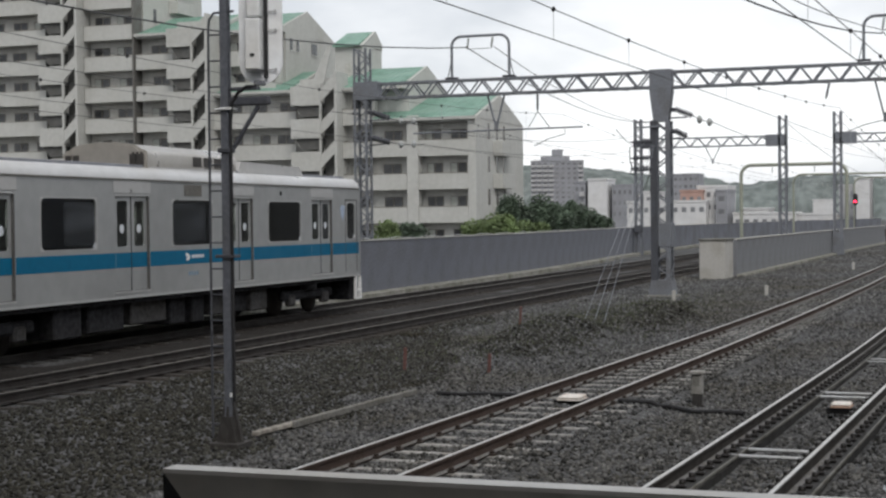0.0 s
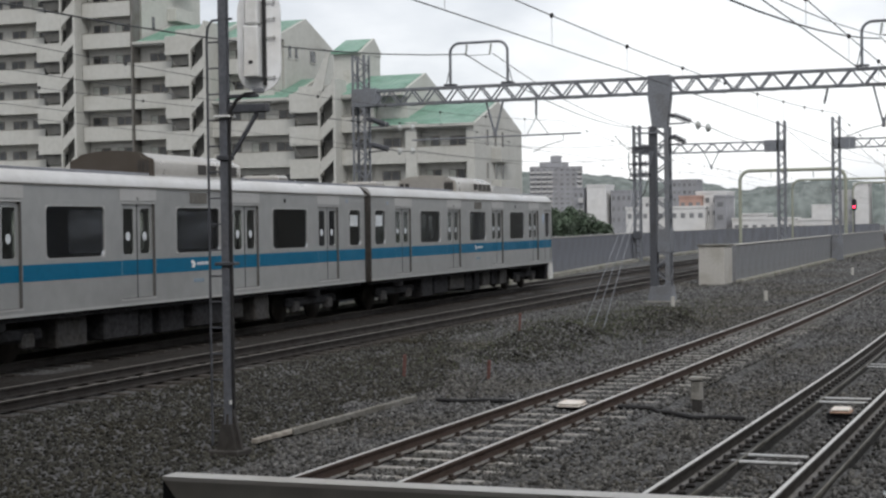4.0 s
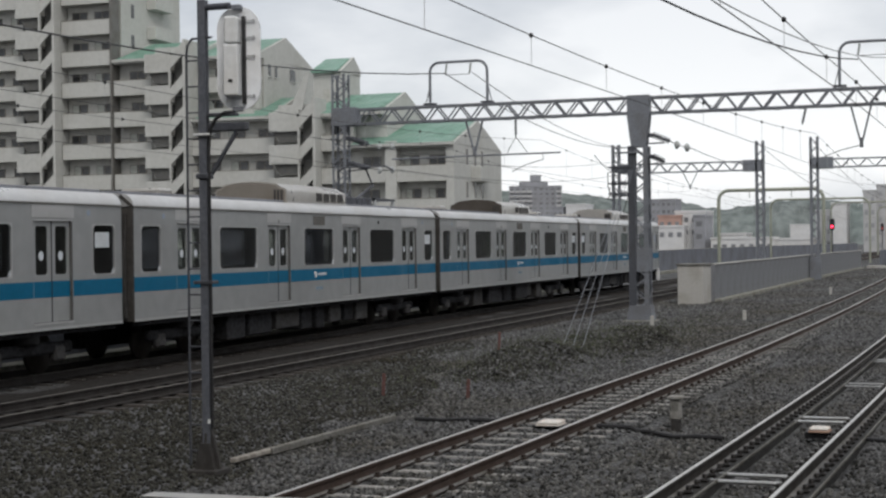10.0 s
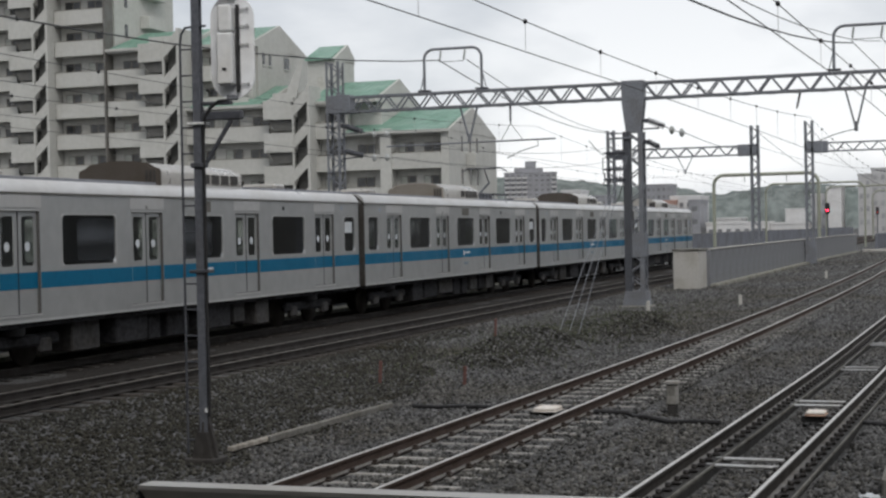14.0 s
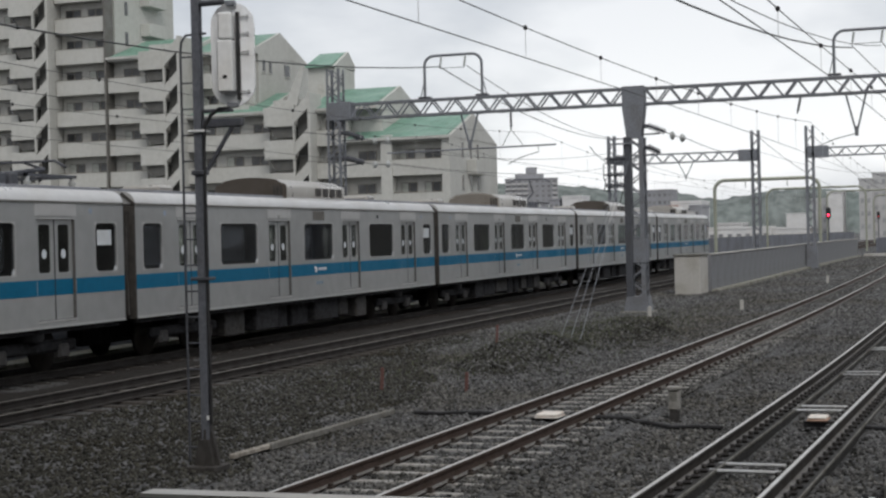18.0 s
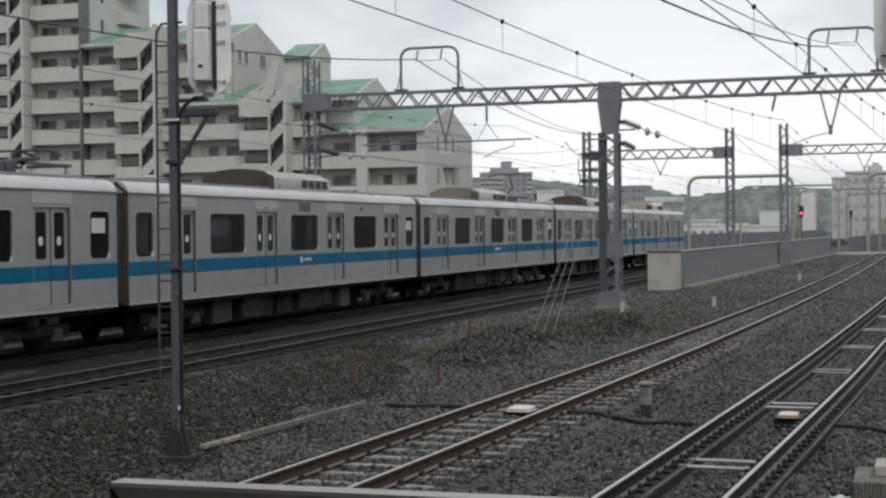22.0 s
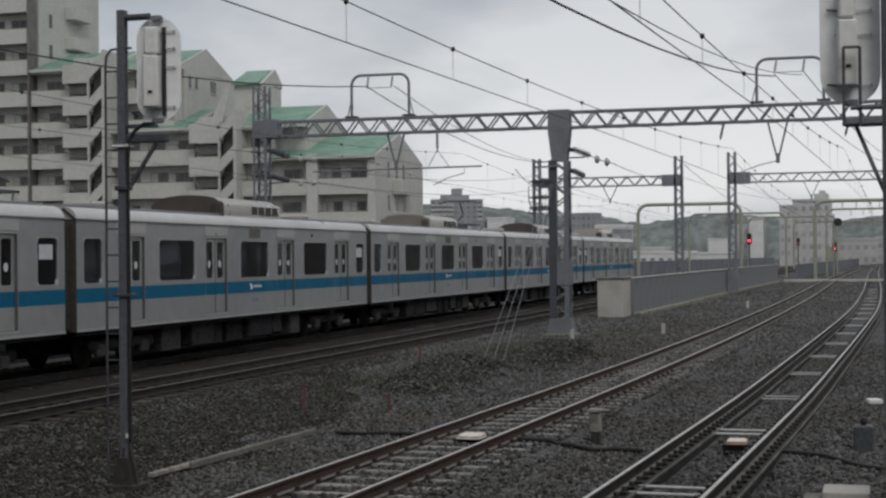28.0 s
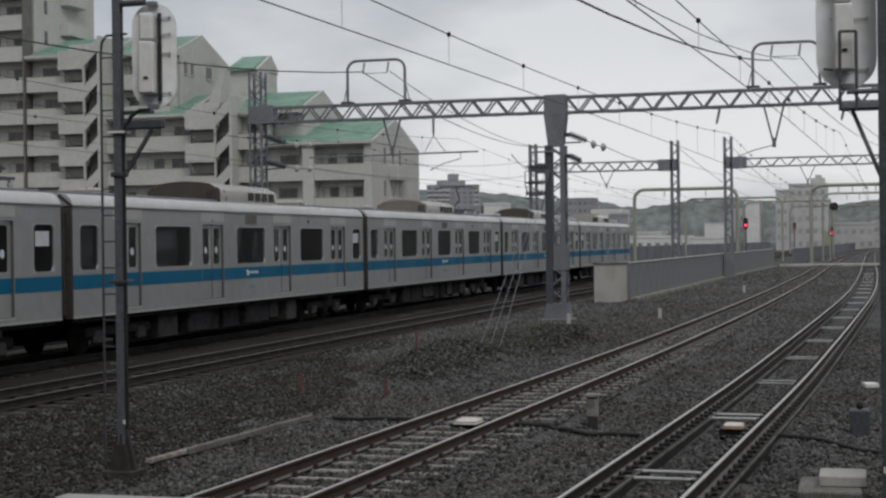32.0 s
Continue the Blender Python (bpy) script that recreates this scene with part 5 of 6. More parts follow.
def railway_car(index, front=False, panto=False, kind=0):
    label = "stainless rail car with blue waist band" + (" and driver's cab" if front else "") + (" and roof pantograph" if panto else "")
    car = thing("railway_car", label, "railway car", group="cars of the commuter train")
    x_lo, x_hi = -HALF + 0.12, HALF + (-0.10 if front else 0.08)
    wins, doors = (CAB_WINDOWS, CAB_DOORS) if front else (MIDDLE_WINDOWS, MIDDLE_DOORS)
    holes = [(a, c, ZW0, ZW1) for a, c in wins] + [(d - DOOR_HALF, d + DOOR_HALF, 1.06, ZD1) for d in doors]
    for s in (-1, 1):
        y0, y1 = sorted((s * SIDE, s * (SIDE - 0.06)))
        w = holed(Build(), x_lo, x_hi, Z0, ZG, y0, y1, holes)
        for a, c in wins:
            rounded_frame(w, a, c, ZW0, ZW1, y0, y1, 0.12)
        wall = part("side_wall", w, M["stainless"], car, "brushed stainless side wall")
        part("sill_line", Build().box(x_lo, x_hi, *sorted((s * SIDE, s * (SIDE + 0.012))), Z0, Z0 + 0.045), M["roofsheet"], wall)
        part("gutter", Build().box(x_lo, x_hi, *sorted((s * SIDE, s * (SIDE + 0.025))), ZG - 0.02, ZG + 0.012), M["endwall"], wall, "dark rain gutter line")
        edges = [x_lo] + [e for d in doors for e in (d - DOOR_HALF - 0.02, d + DOOR_HALF + 0.02)] + [x_hi]
        for a, c in zip(edges[::2], edges[1::2]):
            part("blue_band", Build().box(a, c, *sorted((s * (SIDE - 0.001), s * (SIDE + 0.004))), 1.545, 1.855), M["band"], wall, "broad blue stripe")
        for a, c in wins:
            g = part("window", Build().box(a, c, *sorted((s * (SIDE - 0.035), s * (SIDE - 0.025))), ZW0, ZW1), M["glass"], wall, "dark tinted window")
            g.visible_shadow = False
            fr = holed(Build(), a - 0.02, c + 0.02, ZW0 - 0.02, ZW1 + 0.02, *sorted((s * (SIDE - 0.002), s * (SIDE + 0.006))), [(a, c, ZW0, ZW1)])
            rounded_frame(fr, a, c, ZW0, ZW1, *sorted((s * (SIDE - 0.002), s * (SIDE + 0.006))), 0.12)
            part("window_trim", fr, M["roofsheet"], g)
            if s < 0:
                part("corner_sticker", Build().prism([(c - 0.09, ZW0 + 0.03), (c - 0.03, ZW0 + 0.03), (c - 0.025, ZW0 + 0.13), (c - 0.06, ZW0 + 0.08)], -SIDE + 0.012, -SIDE + 0.02, "y"), M["paper"], g, "small white corner label")
            if s < 0 and (a > 8 and not front or a < -8 and front):
                part("notice", Build().box(a + 0.1, c - 0.17, *sorted((s * (SIDE - 0.024), s * (SIDE - 0.02))), 2.49, 2.80), M["paper"], g, "pale notice inside the window")
        for d in doors:
            dr = part("door", Build().box(d - DOOR_HALF - 0.02, d + DOOR_HALF + 0.02, *sorted((s * SIDE, s * (SIDE + 0.01))), 1.03, 1.07), M["roofsheet"], wall, "double sliding door with tall narrow windows")
            part("door_rail", Build().box(d - DOOR_HALF, d + DOOR_HALF, *sorted((s * (SIDE - 0.055), s * (SIDE + 0.004))), ZD1 - 0.03, ZD1), M["roofsheet"], dr)
            part("door_header", Build().box(d - DOOR_HALF - 0.06, d + DOOR_HALF + 0.06, *sorted((s * (SIDE - 0.002), s * (SIDE + 0.01))), ZD1 + 0.03, ZG - 0.03, 0.004), M["roofsheet"], dr, "pale plate over the door")
            for k in (-1, 1):
                lx0, lx1 = sorted((d + k * 0.004, d + k * (DOOR_HALF - 0.005)))
                mid = (lx0 + lx1) / 2
                leaf = holed(Build(), lx0, lx1, 1.075, ZD1 - 0.035, *sorted((s * (SIDE - 0.075), s * (SIDE - 0.045))), [(mid - 0.2, mid + 0.2, 1.98, 2.91)])
                rounded_frame(leaf, mid - 0.2, mid + 0.2, 1.98, 2.91, *sorted((s * (SIDE - 0.075), s * (SIDE - 0.045))), 0.06)
                lf = part("door_leaf", leaf, M["stainless"], dr)
                part("door_band", Build().box(lx0, lx1, *sorted((s * (SIDE - 0.046), s * (SIDE - 0.041))), 1.545, 1.855), M["band"], dr)
                g = part("door_window", Build().box(mid - 0.2, mid + 0.2, *sorted((s * (SIDE - 0.068), s * (SIDE - 0.06))), 1.98, 2.91), M["door_glass"], dr)
                g.visible_shadow = False
                part("sticker", Build().prism([(mid + 0.085 * math.cos(q), 2.34 + 0.095 * math.sin(q)) for q in np.linspace(0, 2 * math.pi, 10, endpoint=False)], *sorted((s * (SIDE - 0.059), s * (SIDE - 0.056))), "y"), M["paper"], dr, "round white door sticker")
                part("rubber", Build().box(*sorted((d + k * 0.001, d + k * 0.016)), *sorted((s * (SIDE - 0.047), s * (SIDE - 0.04))), 1.08, ZD1 - 0.04), M["black"], dr)
            # dark strip paints the recess shadow, on the right jamb only
            for e in (d + DOOR_HALF - 0.05,):
                part("door_post", Build().box(e + 0.012, e + 0.05, *sorted((s * (SIDE - 0.05), s * (SIDE + 0.002))), 1.075, ZD1 - 0.03), M["doorgap"], dr)
        if s < 0:
            part("destination_panel", Build().box(-0.22, 0.56, -SIDE - 0.006, -SIDE + 0.002, 3.03, 3.28), M["endwall"], wall, "dark destination display")
            part("vent", Build().box(-0.05 + 4.6, 0.05 + 4.6, -SIDE - 0.02, -SIDE, 3.1, 3.2, 0.01), M["black"], wall)
            if kind != 2:
                part("emblem", Build().prism([(-0.18, 1.63), (-0.06, 1.62), (0.0, 1.70), (-0.06, 1.76), (-0.17, 1.80), (-0.21, 1.74), (-0.13, 1.70)], -SIDE - 0.008, -SIDE - 0.004, "y"), M["white"], wall, "white emblem on the band")
                for i in range(5):
                    part("lettering_bar", Build().box(0.07 + 0.115 * i, 0.165 + 0.115 * i, -SIDE - 0.008, -SIDE - 0.004, 1.675, 1.745), M["paper"], wall, "small unreadable lettering as plain bars")
            for x, z in ((-8.33, 3.16),) + (() if front else ((8.55, 3.18),)):
                part("car_sticker", Build().turned([(0.06, 0.0), (0.06, 0.004)], 14, pose(x, -SIDE - 0.001, z, 90, 0, 0)), M["pale_blue"], wall, "small round pale blue sign")
            for i in range(4):
                part("number_bar", Build().box(-0.08 + 0.12 * i, 0.01 + 0.12 * i, -SIDE - 0.004, -SIDE + 0.002, 1.29, 1.38), M["number"], wall, "small pale blue lettering as plain bars")
    # roof: rounded shoulders and a flat crown
    prof = [(-SIDE, ZG)] + [(-SIDE + 0.30 * (1 - math.cos(q)), ZG + 0.27 * math.sin(q)) for q in np.linspace(0.15, math.pi / 2, 7)]
    prof += [(-0.6, ZG + 0.31), (0.0, ZG + 0.325)]
    prof = prof + [(-y, z) for y, z in prof[-2::-1]]
    shell = Build()
    n = len(prof)
    vs = [(x, y, z) for x in (x_lo, x_hi) for y, z in prof]
    shell.add(vs, [(i, n + i, n + i + 1, i + 1) for i in range(n - 1)], True)
    shell.add(vs, [tuple(range(n)), tuple(range(n, 2 * n))[::-1]])
    shell.box(x_lo, x_hi, -SIDE + 0.06, SIDE - 0.06, ZG - 0.03, ZG - 0.001)
    roof = part("roof", shell, M["roofsheet"], car, "pale ribbed metal roof")
    part("roof_walkway", Build().box(x_lo + 0.12, x_hi - 0.12, -0.97, 0.97, ZG + 0.24, ZG + 0.338, 0.01), M["roofdeck"], roof, "blue-grey rubber-coated roof deck")
    part("ceiling_panel", Build().box(x_lo + 0.1, x_hi - 0.1, -1.3, 1.3, ZG - 0.12, ZG - 0.05), M["interior"], car)
    part("floor", Build().box(x_lo + 0.02, x_hi - 0.02, -1.33, 1.33, 0.9, 1.08), M["under"], car)
    for a, c in ((-6.3, -3.1), (-1.6, 1.65), (3.15, 6.35)):
        for s in (-1, 1):
            part("bench", Build().box(a, c, *sorted((s * 0.82, s * 1.30)), 1.08, 1.5, 0.05).box(a, c, *sorted((s * 1.2, s * 1.31)), 1.5, 1.93, 0.04), M["interior"], car)
    # end walls and gangway
    for s in (-1, 1):
        x = x_lo if s < 0 else x_hi
        if front and s > 0:
            f = part("cab_front", Build().prism([(-SIDE, Z0), (SIDE, Z0), (SIDE, ZG), (1.1, ZG + 0.26), (-1.1, ZG + 0.26), (-SIDE, ZG)], x, x + 0.08, "x"), M["stainless"], car, "flat stainless cab front")
            part("windscreen", Build().box(x + 0.081, x + 0.09, -1.2, 1.2, 2.0, 3.0), M["black"], f)
            part("front_band", Build().box(x + 0.081, x + 0.088, -SIDE + 0.01, SIDE - 0.01, 1.545, 1.855), M["band"], f)
            part("skirt", Build().box(x - 0.25, x + 0.06, -1.2, 1.2, 0.25, 0.92, 0.03), M["under"], f)
            for q in (-0.75, 0.75):
                part("step_irons", Build().bar((x + 0.02, q * 1.84, 0.3), (x + 0.02, q * 1.84, 0.92), 0.07, 0.08).box(x - 0.14, x + 0.1, q * 1.84 - 0.03, q * 1.84 + 0.03, 0.5, 0.56).box(x - 0.3, x + 0.1, q * 1.84 - 0.03, q * 1.84 + 0.03, 0.28, 0.33).bar((x - 0.28, q * 1.84, 0.3), (x - 0.28, q * 1.84, 0.92), 0.07, 0.07), M["white"], f, "pale steel step irons")
                part("lamp", Build().turned([(0.1, 0.0), (0.1, 0.03), (0.05, 0.045)], 12, pose(x + 0.081, q, 1.25, 0, 90, 0)), M["white"], f)
            for sx in (8.64, 9.42):
                part("cab_door_seam", Build().box(sx, sx + 0.03, -SIDE - 0.006, -SIDE + 0.002, 1.05, 3.04), M["doorgap"], f)
            part("cab_door_seam", Build().box(8.67, 9.42, -SIDE - 0.006, -SIDE + 0.002, 3.01, 3.04), M["doorgap"], f)
            part("handrail", Build().tube([(9.5, -SIDE - 0.05, 1.1), (9.5, -SIDE - 0.05, 2.1)], 0.014, 6), M["stainless"], f)
            part("cab_emblem", Build().prism([(8.36, 2.6), (8.48, 2.45), (8.56, 2.62), (8.62, 2.85), (8.4, 2.88), (8.28, 2.78)], -SIDE - 0.007, -SIDE - 0.002, "y"), M["pale_blue"], f, "blue emblem beside the cab door")
        else:
            e = part("end_wall", Build().box(*sorted((x, x - s * 0.05)), -SIDE + 0.06, SIDE - 0.06, Z0, ZG), M["car_end"], car)
            part("end_rim", Build().prism([(-SIDE, Z0), (-SIDE + 0.07, Z0), (-SIDE + 0.07, ZG), (-1.05, ZG + 0.2), (-1.1, ZG + 0.26), (-SIDE, ZG + 0.02)], *sorted((x, x + s * 0.03)), "x"), M["car_end"], e)
            for k in range(3):
                part("bellows_fold", Build().box(*sorted((x + s * (0.02 + 0.05 * k), x + s * (0.055 + 0.05 * k))), -0.62, 0.62, 1.0, 3.05, 0.02), M["gap"], e, "dark gangway bellows")
            part("coupler", Build().box(*sorted((x, x + s * 0.17)), -0.15, 0.15, 0.75, 0.95, 0.02), M["under"], e)
            part("jumper_cable", Build().tube([(x + s * 0.05, -1.2, 1.0), (x + s * 0.1, -1.2, 2.0), (x + s * 0.05, -1.2, 3.2)], 0.05, 6), M["gap"], e)
    # roof gear
    L = 2.95
    def hump(b, x0, x1, w, h, z):
        pr = [(-w, z)] + [(-w + 0.22 * (1 - math.cos(q)), z + h - 0.22 + 0.22 * math.sin(q)) for q in np.linspace(0.0, math.pi / 2, 5)]
        pr = pr + [(-y, zz) for y, zz in pr[::-1]]
        return b.prism(pr[::-1], x0, x1, "x", False)
    def arched(b, x0, x1, w, side, crown):
        """A hood with upright sides, rounded shoulders and an arched crown."""
        pr = [(-w, 0.0), (-w, side - 0.1)] + [(-w + 0.14 * (1 - math.cos(q)), side - 0.1 + 0.1 * math.sin(q)) for q in np.linspace(0.4, math.pi / 2, 4)]
        pr += [(-w * k, side + (crown - side) * (1 - k * k) ** 0.8) for k in (0.72, 0.5, 0.25, 0.0)]
        pr = pr + [(-y, z) for y, z in pr[-2::-1]]
        n = len(pr)
        vs = [(x, y, ZG + 0.27 + z) for x in (x0, x1) for y, z in pr]
        b.add(vs, [(i, n + i, n + i + 1, i + 1) for i in range(n - 1)], True)
        return b.add(vs, [tuple(range(n)), tuple(range(n, 2 * n))[::-1]])
    ac = part("air_conditioner", arched(Build(), -1.15, 2.95, 1.03, 0.40, 0.57), M["acunit"], roof, "long arched metal air conditioner")
    part("grille", arched(Build(), -1.2, -1.152, 1.0, 0.38, 0.54), M["mesh_brown"] if kind == 0 else M["acunit"] if front else M["mesh_pale"], ac, "plain metal end" if front else "brown mesh end")
    part("end_frame", arched(Build(), -1.153, -1.1, 1.045, 0.415, 0.585), M["mesh_brown"] if kind == 0 else M["acunit"], ac)
    for i in range(3):
        part("grille_slat", Build().box(-1.215, -1.2, -0.96 + 0.1 * i, -0.90 + 0.1 * i, ZG + 0.33, ZG + 0.62), M["gap"], ac)
    for i in range(4):
        part("louvre", Build().box(0.85 + 0.5 * i, 1.22 + 0.5 * i, -1.045, -1.02, ZG + 0.36, ZG + 0.58), M["gap"], ac)
    part("drip_edge", Build().box(-1.1, 2.9, -1.06, -1.02, ZG + 0.275, ZG + 0.31), M["roofsheet"], ac)
    if front:
        for y in (-0.98, 0.62):
            for i in range(2):
                part("end_louvre", Build().box(-1.23, -1.2, y + 0.19 * i, y + 0.14 + 0.19 * i, ZG + 0.33, ZG + 0.58), M["gap"], ac)
        part("roof_box", Build().prism([(3.15, ZG + 0.29), (6.85, ZG + 0.29), (6.6, ZG + 0.52), (3.3, ZG + 0.56)], -0.98, 0.98, "y"), M["roofsheet"], roof, "low pale equipment box on the roof")
    for x in (-6.6,) if front else (-6.6, 6.4):
        part("roof_vent", Build().box(x - 0.35, x + 0.35, -0.5, 0.5, ZG + 0.3, ZG + 0.5, 0.06), M["acunit"], roof)
    if panto:
        raised = index == 2
        px = 6.9 if raised else 8.2
        knee, top = (1.05, 1.6) if raised else (0.74, 0.84)
        p = part("pantograph", Build().box(px - 0.9, px + 0.9, -0.75, -0.68, ZG + 0.52, ZG + 0.58).box(px - 0.9, px + 0.9, 0.68, 0.75, ZG + 0.52, ZG + 0.58).box(px - 0.9, px - 0.83, -0.75, 0.75, ZG + 0.52, ZG + 0.58).box(px + 0.83, px + 0.9, -0.75, 0.75, ZG + 0.52, ZG + 0.58), M["darksteel"], roof, "raised dark pantograph" if raised else "folded dark pantograph")
        for qx in (-0.8, 0.8):
            for qy in (-0.7, 0.7):
                part("insulator", Build().turned([(0.04, 0.0), (0.09, 0.04), (0.05, 0.08), (0.09, 0.12), (0.05, 0.16), (0.06, 0.24)], 10, pose(px + qx, qy, ZG + 0.29)), M["ceramic"], p)
        part("lower_arm", Build().tube([(px - 0.5, 0, ZG + 0.6), (px + 0.85, 0, ZG + knee)], 0.045, 8), M["darksteel"], p)
        part("upper_arm", Build().tube([(px + 0.85, 0, ZG + knee), (px + 0.2, 0, ZG + top)], 0.03, 8), M["darksteel"], p)
        part("collector", Build().tube([(px + 0.2, -0.95, ZG + top - 0.12), (px + 0.2, -0.7, ZG + top + 0.02), (px + 0.2, 0.7, ZG + top + 0.02), (px + 0.2, 0.95, ZG + top - 0.12)], 0.03, 6).tube([(px - 0.05, -0.6, ZG + top), (px - 0.05, 0.6, ZG + top)], 0.025, 6), M["darksteel"], p)
        for k in range(4):
            part("roof_box", Build().box(px - 2.6 + 0.42 * k, px - 2.3 + 0.42 * k, -0.7, -0.35, ZG + 0.3, ZG + 0.58, 0.03), M["darksteel"], p)
    # running gear
    for bx in (-6.9, 6.9):
        bg = part("bogie", Build().box(bx - 1.55, bx + 1.55, -1.08, -0.92, 0.42, 0.66, 0.05).box(bx - 1.55, bx + 1.55, 0.92, 1.08, 0.42, 0.66, 0.05).box(bx - 0.3, bx + 0.3, -1.0, 1.0, 0.45, 0.75, 0.04), M["under"], car, "dark two-axle bogie")
        part("air_spring", Build().turned([(0.25, 0.66), (0.28, 0.72), (0.28, 0.84), (0.24, 0.9)], 14, pose(bx, -1.0, 0)), M["black"], bg)
        for ax in (-1.05, 1.05):
            for s in (-1, 1):
                piece("wheel", bogie_wheel, bg, pose(bx + ax, s * 0.56, 0.43, 90, 0, 0))
            part("axle_box", Build().box(bx + ax - 0.19, bx + ax + 0.19, -1.12, -0.94, 0.27, 0.58, 0.05), M["under2"], bg)
    rng = random.Random(40 + kind)
    x = -4.9
    while x < 4.6:
        w = rng.uniform(0.5, 1.7)
        if x + w > 4.9:
            break
        y = rng.uniform(-1.22, -1.05)
        part("equipment_case", Build().box(x, x + w, y, 1.15, rng.uniform(0.2, 0.36), 0.9, 0.03), M["under2"] if rng.random() < 0.45 else M["under"], car, "underfloor equipment case")
        x += w + rng.uniform(0.12, 0.45)
    part("centre_sill", Build().box(x_lo + 0.4, x_hi - 0.4, 0.2, 0.6, 0.3, 0.92), M["under"], car)
    part("side_beam", Build().box(x_lo + 0.1, x_hi - 0.1, -1.3, -1.2, 0.82, 0.93), M["under"], car)
    return car


cars = [railway_car(0, front=True, kind=1), railway_car(1, kind=0), railway_car(2, kind=1, panto=True), railway_car(3, kind=0), railway_car(4, kind=2, panto=True), railway_car(5, kind=0)]

# ---- the stepped apartment house ----
STOREY, PARAPET0 = 2.92, 3.6
apt = thing("apartment_house", "cream stepped apartment house with balconies and green roofs", "apartment building", pose(124.2, 41.7, 0, 0, 0, -90))
APT_DEPTH = 13.2
win_cache = {}


def window_unit(parent, u, v, z, w, h, panes=2, curtain=False):
    """A recessed aluminium window: frame and separate panes."""
    key = (round(w, 2), round(h, 2), panes)
    if key not in win_cache:
        f = Build()
        f.box(-w / 2, w / 2, -0.05, 0.0, 0, 0.06).box(-w / 2, w / 2, -0.05, 0.0, h - 0.06, h).box(-w / 2, -w / 2 + 0.06, -0.05, 0.0, 0.06, h - 0.06).box(w / 2 - 0.06, w / 2, -0.05, 0.0, 0.06, h - 0.06)
        for k in range(1, panes):
            x = -w / 2 + w * k / panes
            f.box(x - 0.03, x + 0.03, -0.045, 0.0, 0.06, h - 0.06)
        win_cache[key] = (f.mesh("window", M["frame"]), [Build().box(-w / 2 + w * k / panes + 0.03, -w / 2 + w * (k + 1) / panes - 0.03, -0.02, -0.005, 0.05, h - 0.05).mesh("pane", M["darkglass"]) for k in range(panes)],
                          Build().box(-w / 2 + 0.05, -w / 2 + w * 0.42, -0.028, -0.021, 0.07, h - 0.07).mesh("curtain", M["curtain"]))
    fm, pm, cm = win_cache[key]
    w_ob = piece("window", fm, parent, pose(u, v, z))
    for p in pm:
        piece("pane", p, w_ob, Matrix())
    if curtain:
        piece("curtain", cm, w_ob, Matrix())


rng_b = random.Random(11)


def balcony_bay(parent, u0, u1, k0, k1, v=0.0):
    """Storeys k0 to k1 of open balconies: solid parapets, slabs, recessed wall with windows."""
    part("back_wall", Build().box(u0, u1, v + 1.15, v + 1.7, PARAPET0 + STOREY * k0 - 1.4, PARAPET0 + STOREY * (k1 + 1) - 1.15), M["facade_in"], parent)
    for k in range(k0, k1 + 1):
        z = PARAPET0 + STOREY * k
        p = part("parapet", Build().box(u0, u1, v, v + 0.14, z - 1.42, z, 0.02), M["facade"], parent, "cream balcony parapet")
        part("balcony_floor", Build().box(u0, u1, v + 0.14, v + 1.15, z - 1.38, z - 1.2), M["facade_in"], p)
        part("rail_cap", Build().box(u0, u1, v - 0.02, v + 0.16, z, z + 0.05), M["frame"], p)
        if k < k1 + 1:
            n = max(1, int((u1 - u0) / 2.2))
            for i in range(n):
                c = u0 + (u1 - u0) * (i + 0.5) / n + rng_b.uniform(-0.15, 0.15)
                window_unit(parent, c, v + 1.15, z - 1.15 + 0.25, min(1.75, (u1 - u0) / n * 0.66), 1.85, 2, rng_b.random() < 0.5)
    part("top_slab", Build().box(u0, u1, v, v + 1.7, PARAPET0 + STOREY * (k1 + 1) - 1.38, PARAPET0 + STOREY * (k1 + 1) - 1.1, 0.02), M["facade"], parent)


def block(parent, u0, u1, k1, v=0.0, depth=APT_DEPTH, roof=True, z_base=-5.0, wins=()):
    """The solid body behind the balconies, with a gabled green roof; k1 is the top storey."""
    z1 = PARAPET0 + STOREY * (k1 + 1) - 1.1
    part("body_wall", Build().box(u0, u1, v + 1.7, v + depth, z_base, z1), M["facade"], parent, "plain cream end wall")
    if not roof:
        return z1
    vr, zr = v + depth / 2, z1 + 2.35
    for ua, ub in ((u1 - 0.25, u1), (u0, u0 + 0.25)):
        part("gable", Build().prism([(v - 0.3, z1 - 0.05), (v + depth + 0.25, z1 - 0.05), (vr, zr + 0.1)], ua, ub, "x"), M["facade"], parent, "cream gable wall")
    r = part("roof", Build().prism([(v - 0.35, z1 - 0.02), (vr, zr - 0.1), (v + depth + 0.3, z1 - 0.02), (v + depth + 0.3, z1 + 0.12), (vr, zr + 0.06), (v - 0.35, z1 + 0.12)], u0 + 0.25, u1 - 0.25, "x"), M["greenroof"], parent, "green sheet-metal roof")
    n = int((u1 - u0) / 0.5)
    for i in range(1, n):
        u = u0 + (u1 - u0) * i / n
        part("seam", Build().bar((u, v - 0.33, z1 + 0.14), (u, vr, zr + 0.075), 0.04, 0.05), M["greenroof"], r)
    part("fascia", Build().box(u0 - 0.1, u1 + 0.2, v - 0.42, v - 0.35, z1 - 0.12, z1 + 0.13), M["facade"], r)
    return z1


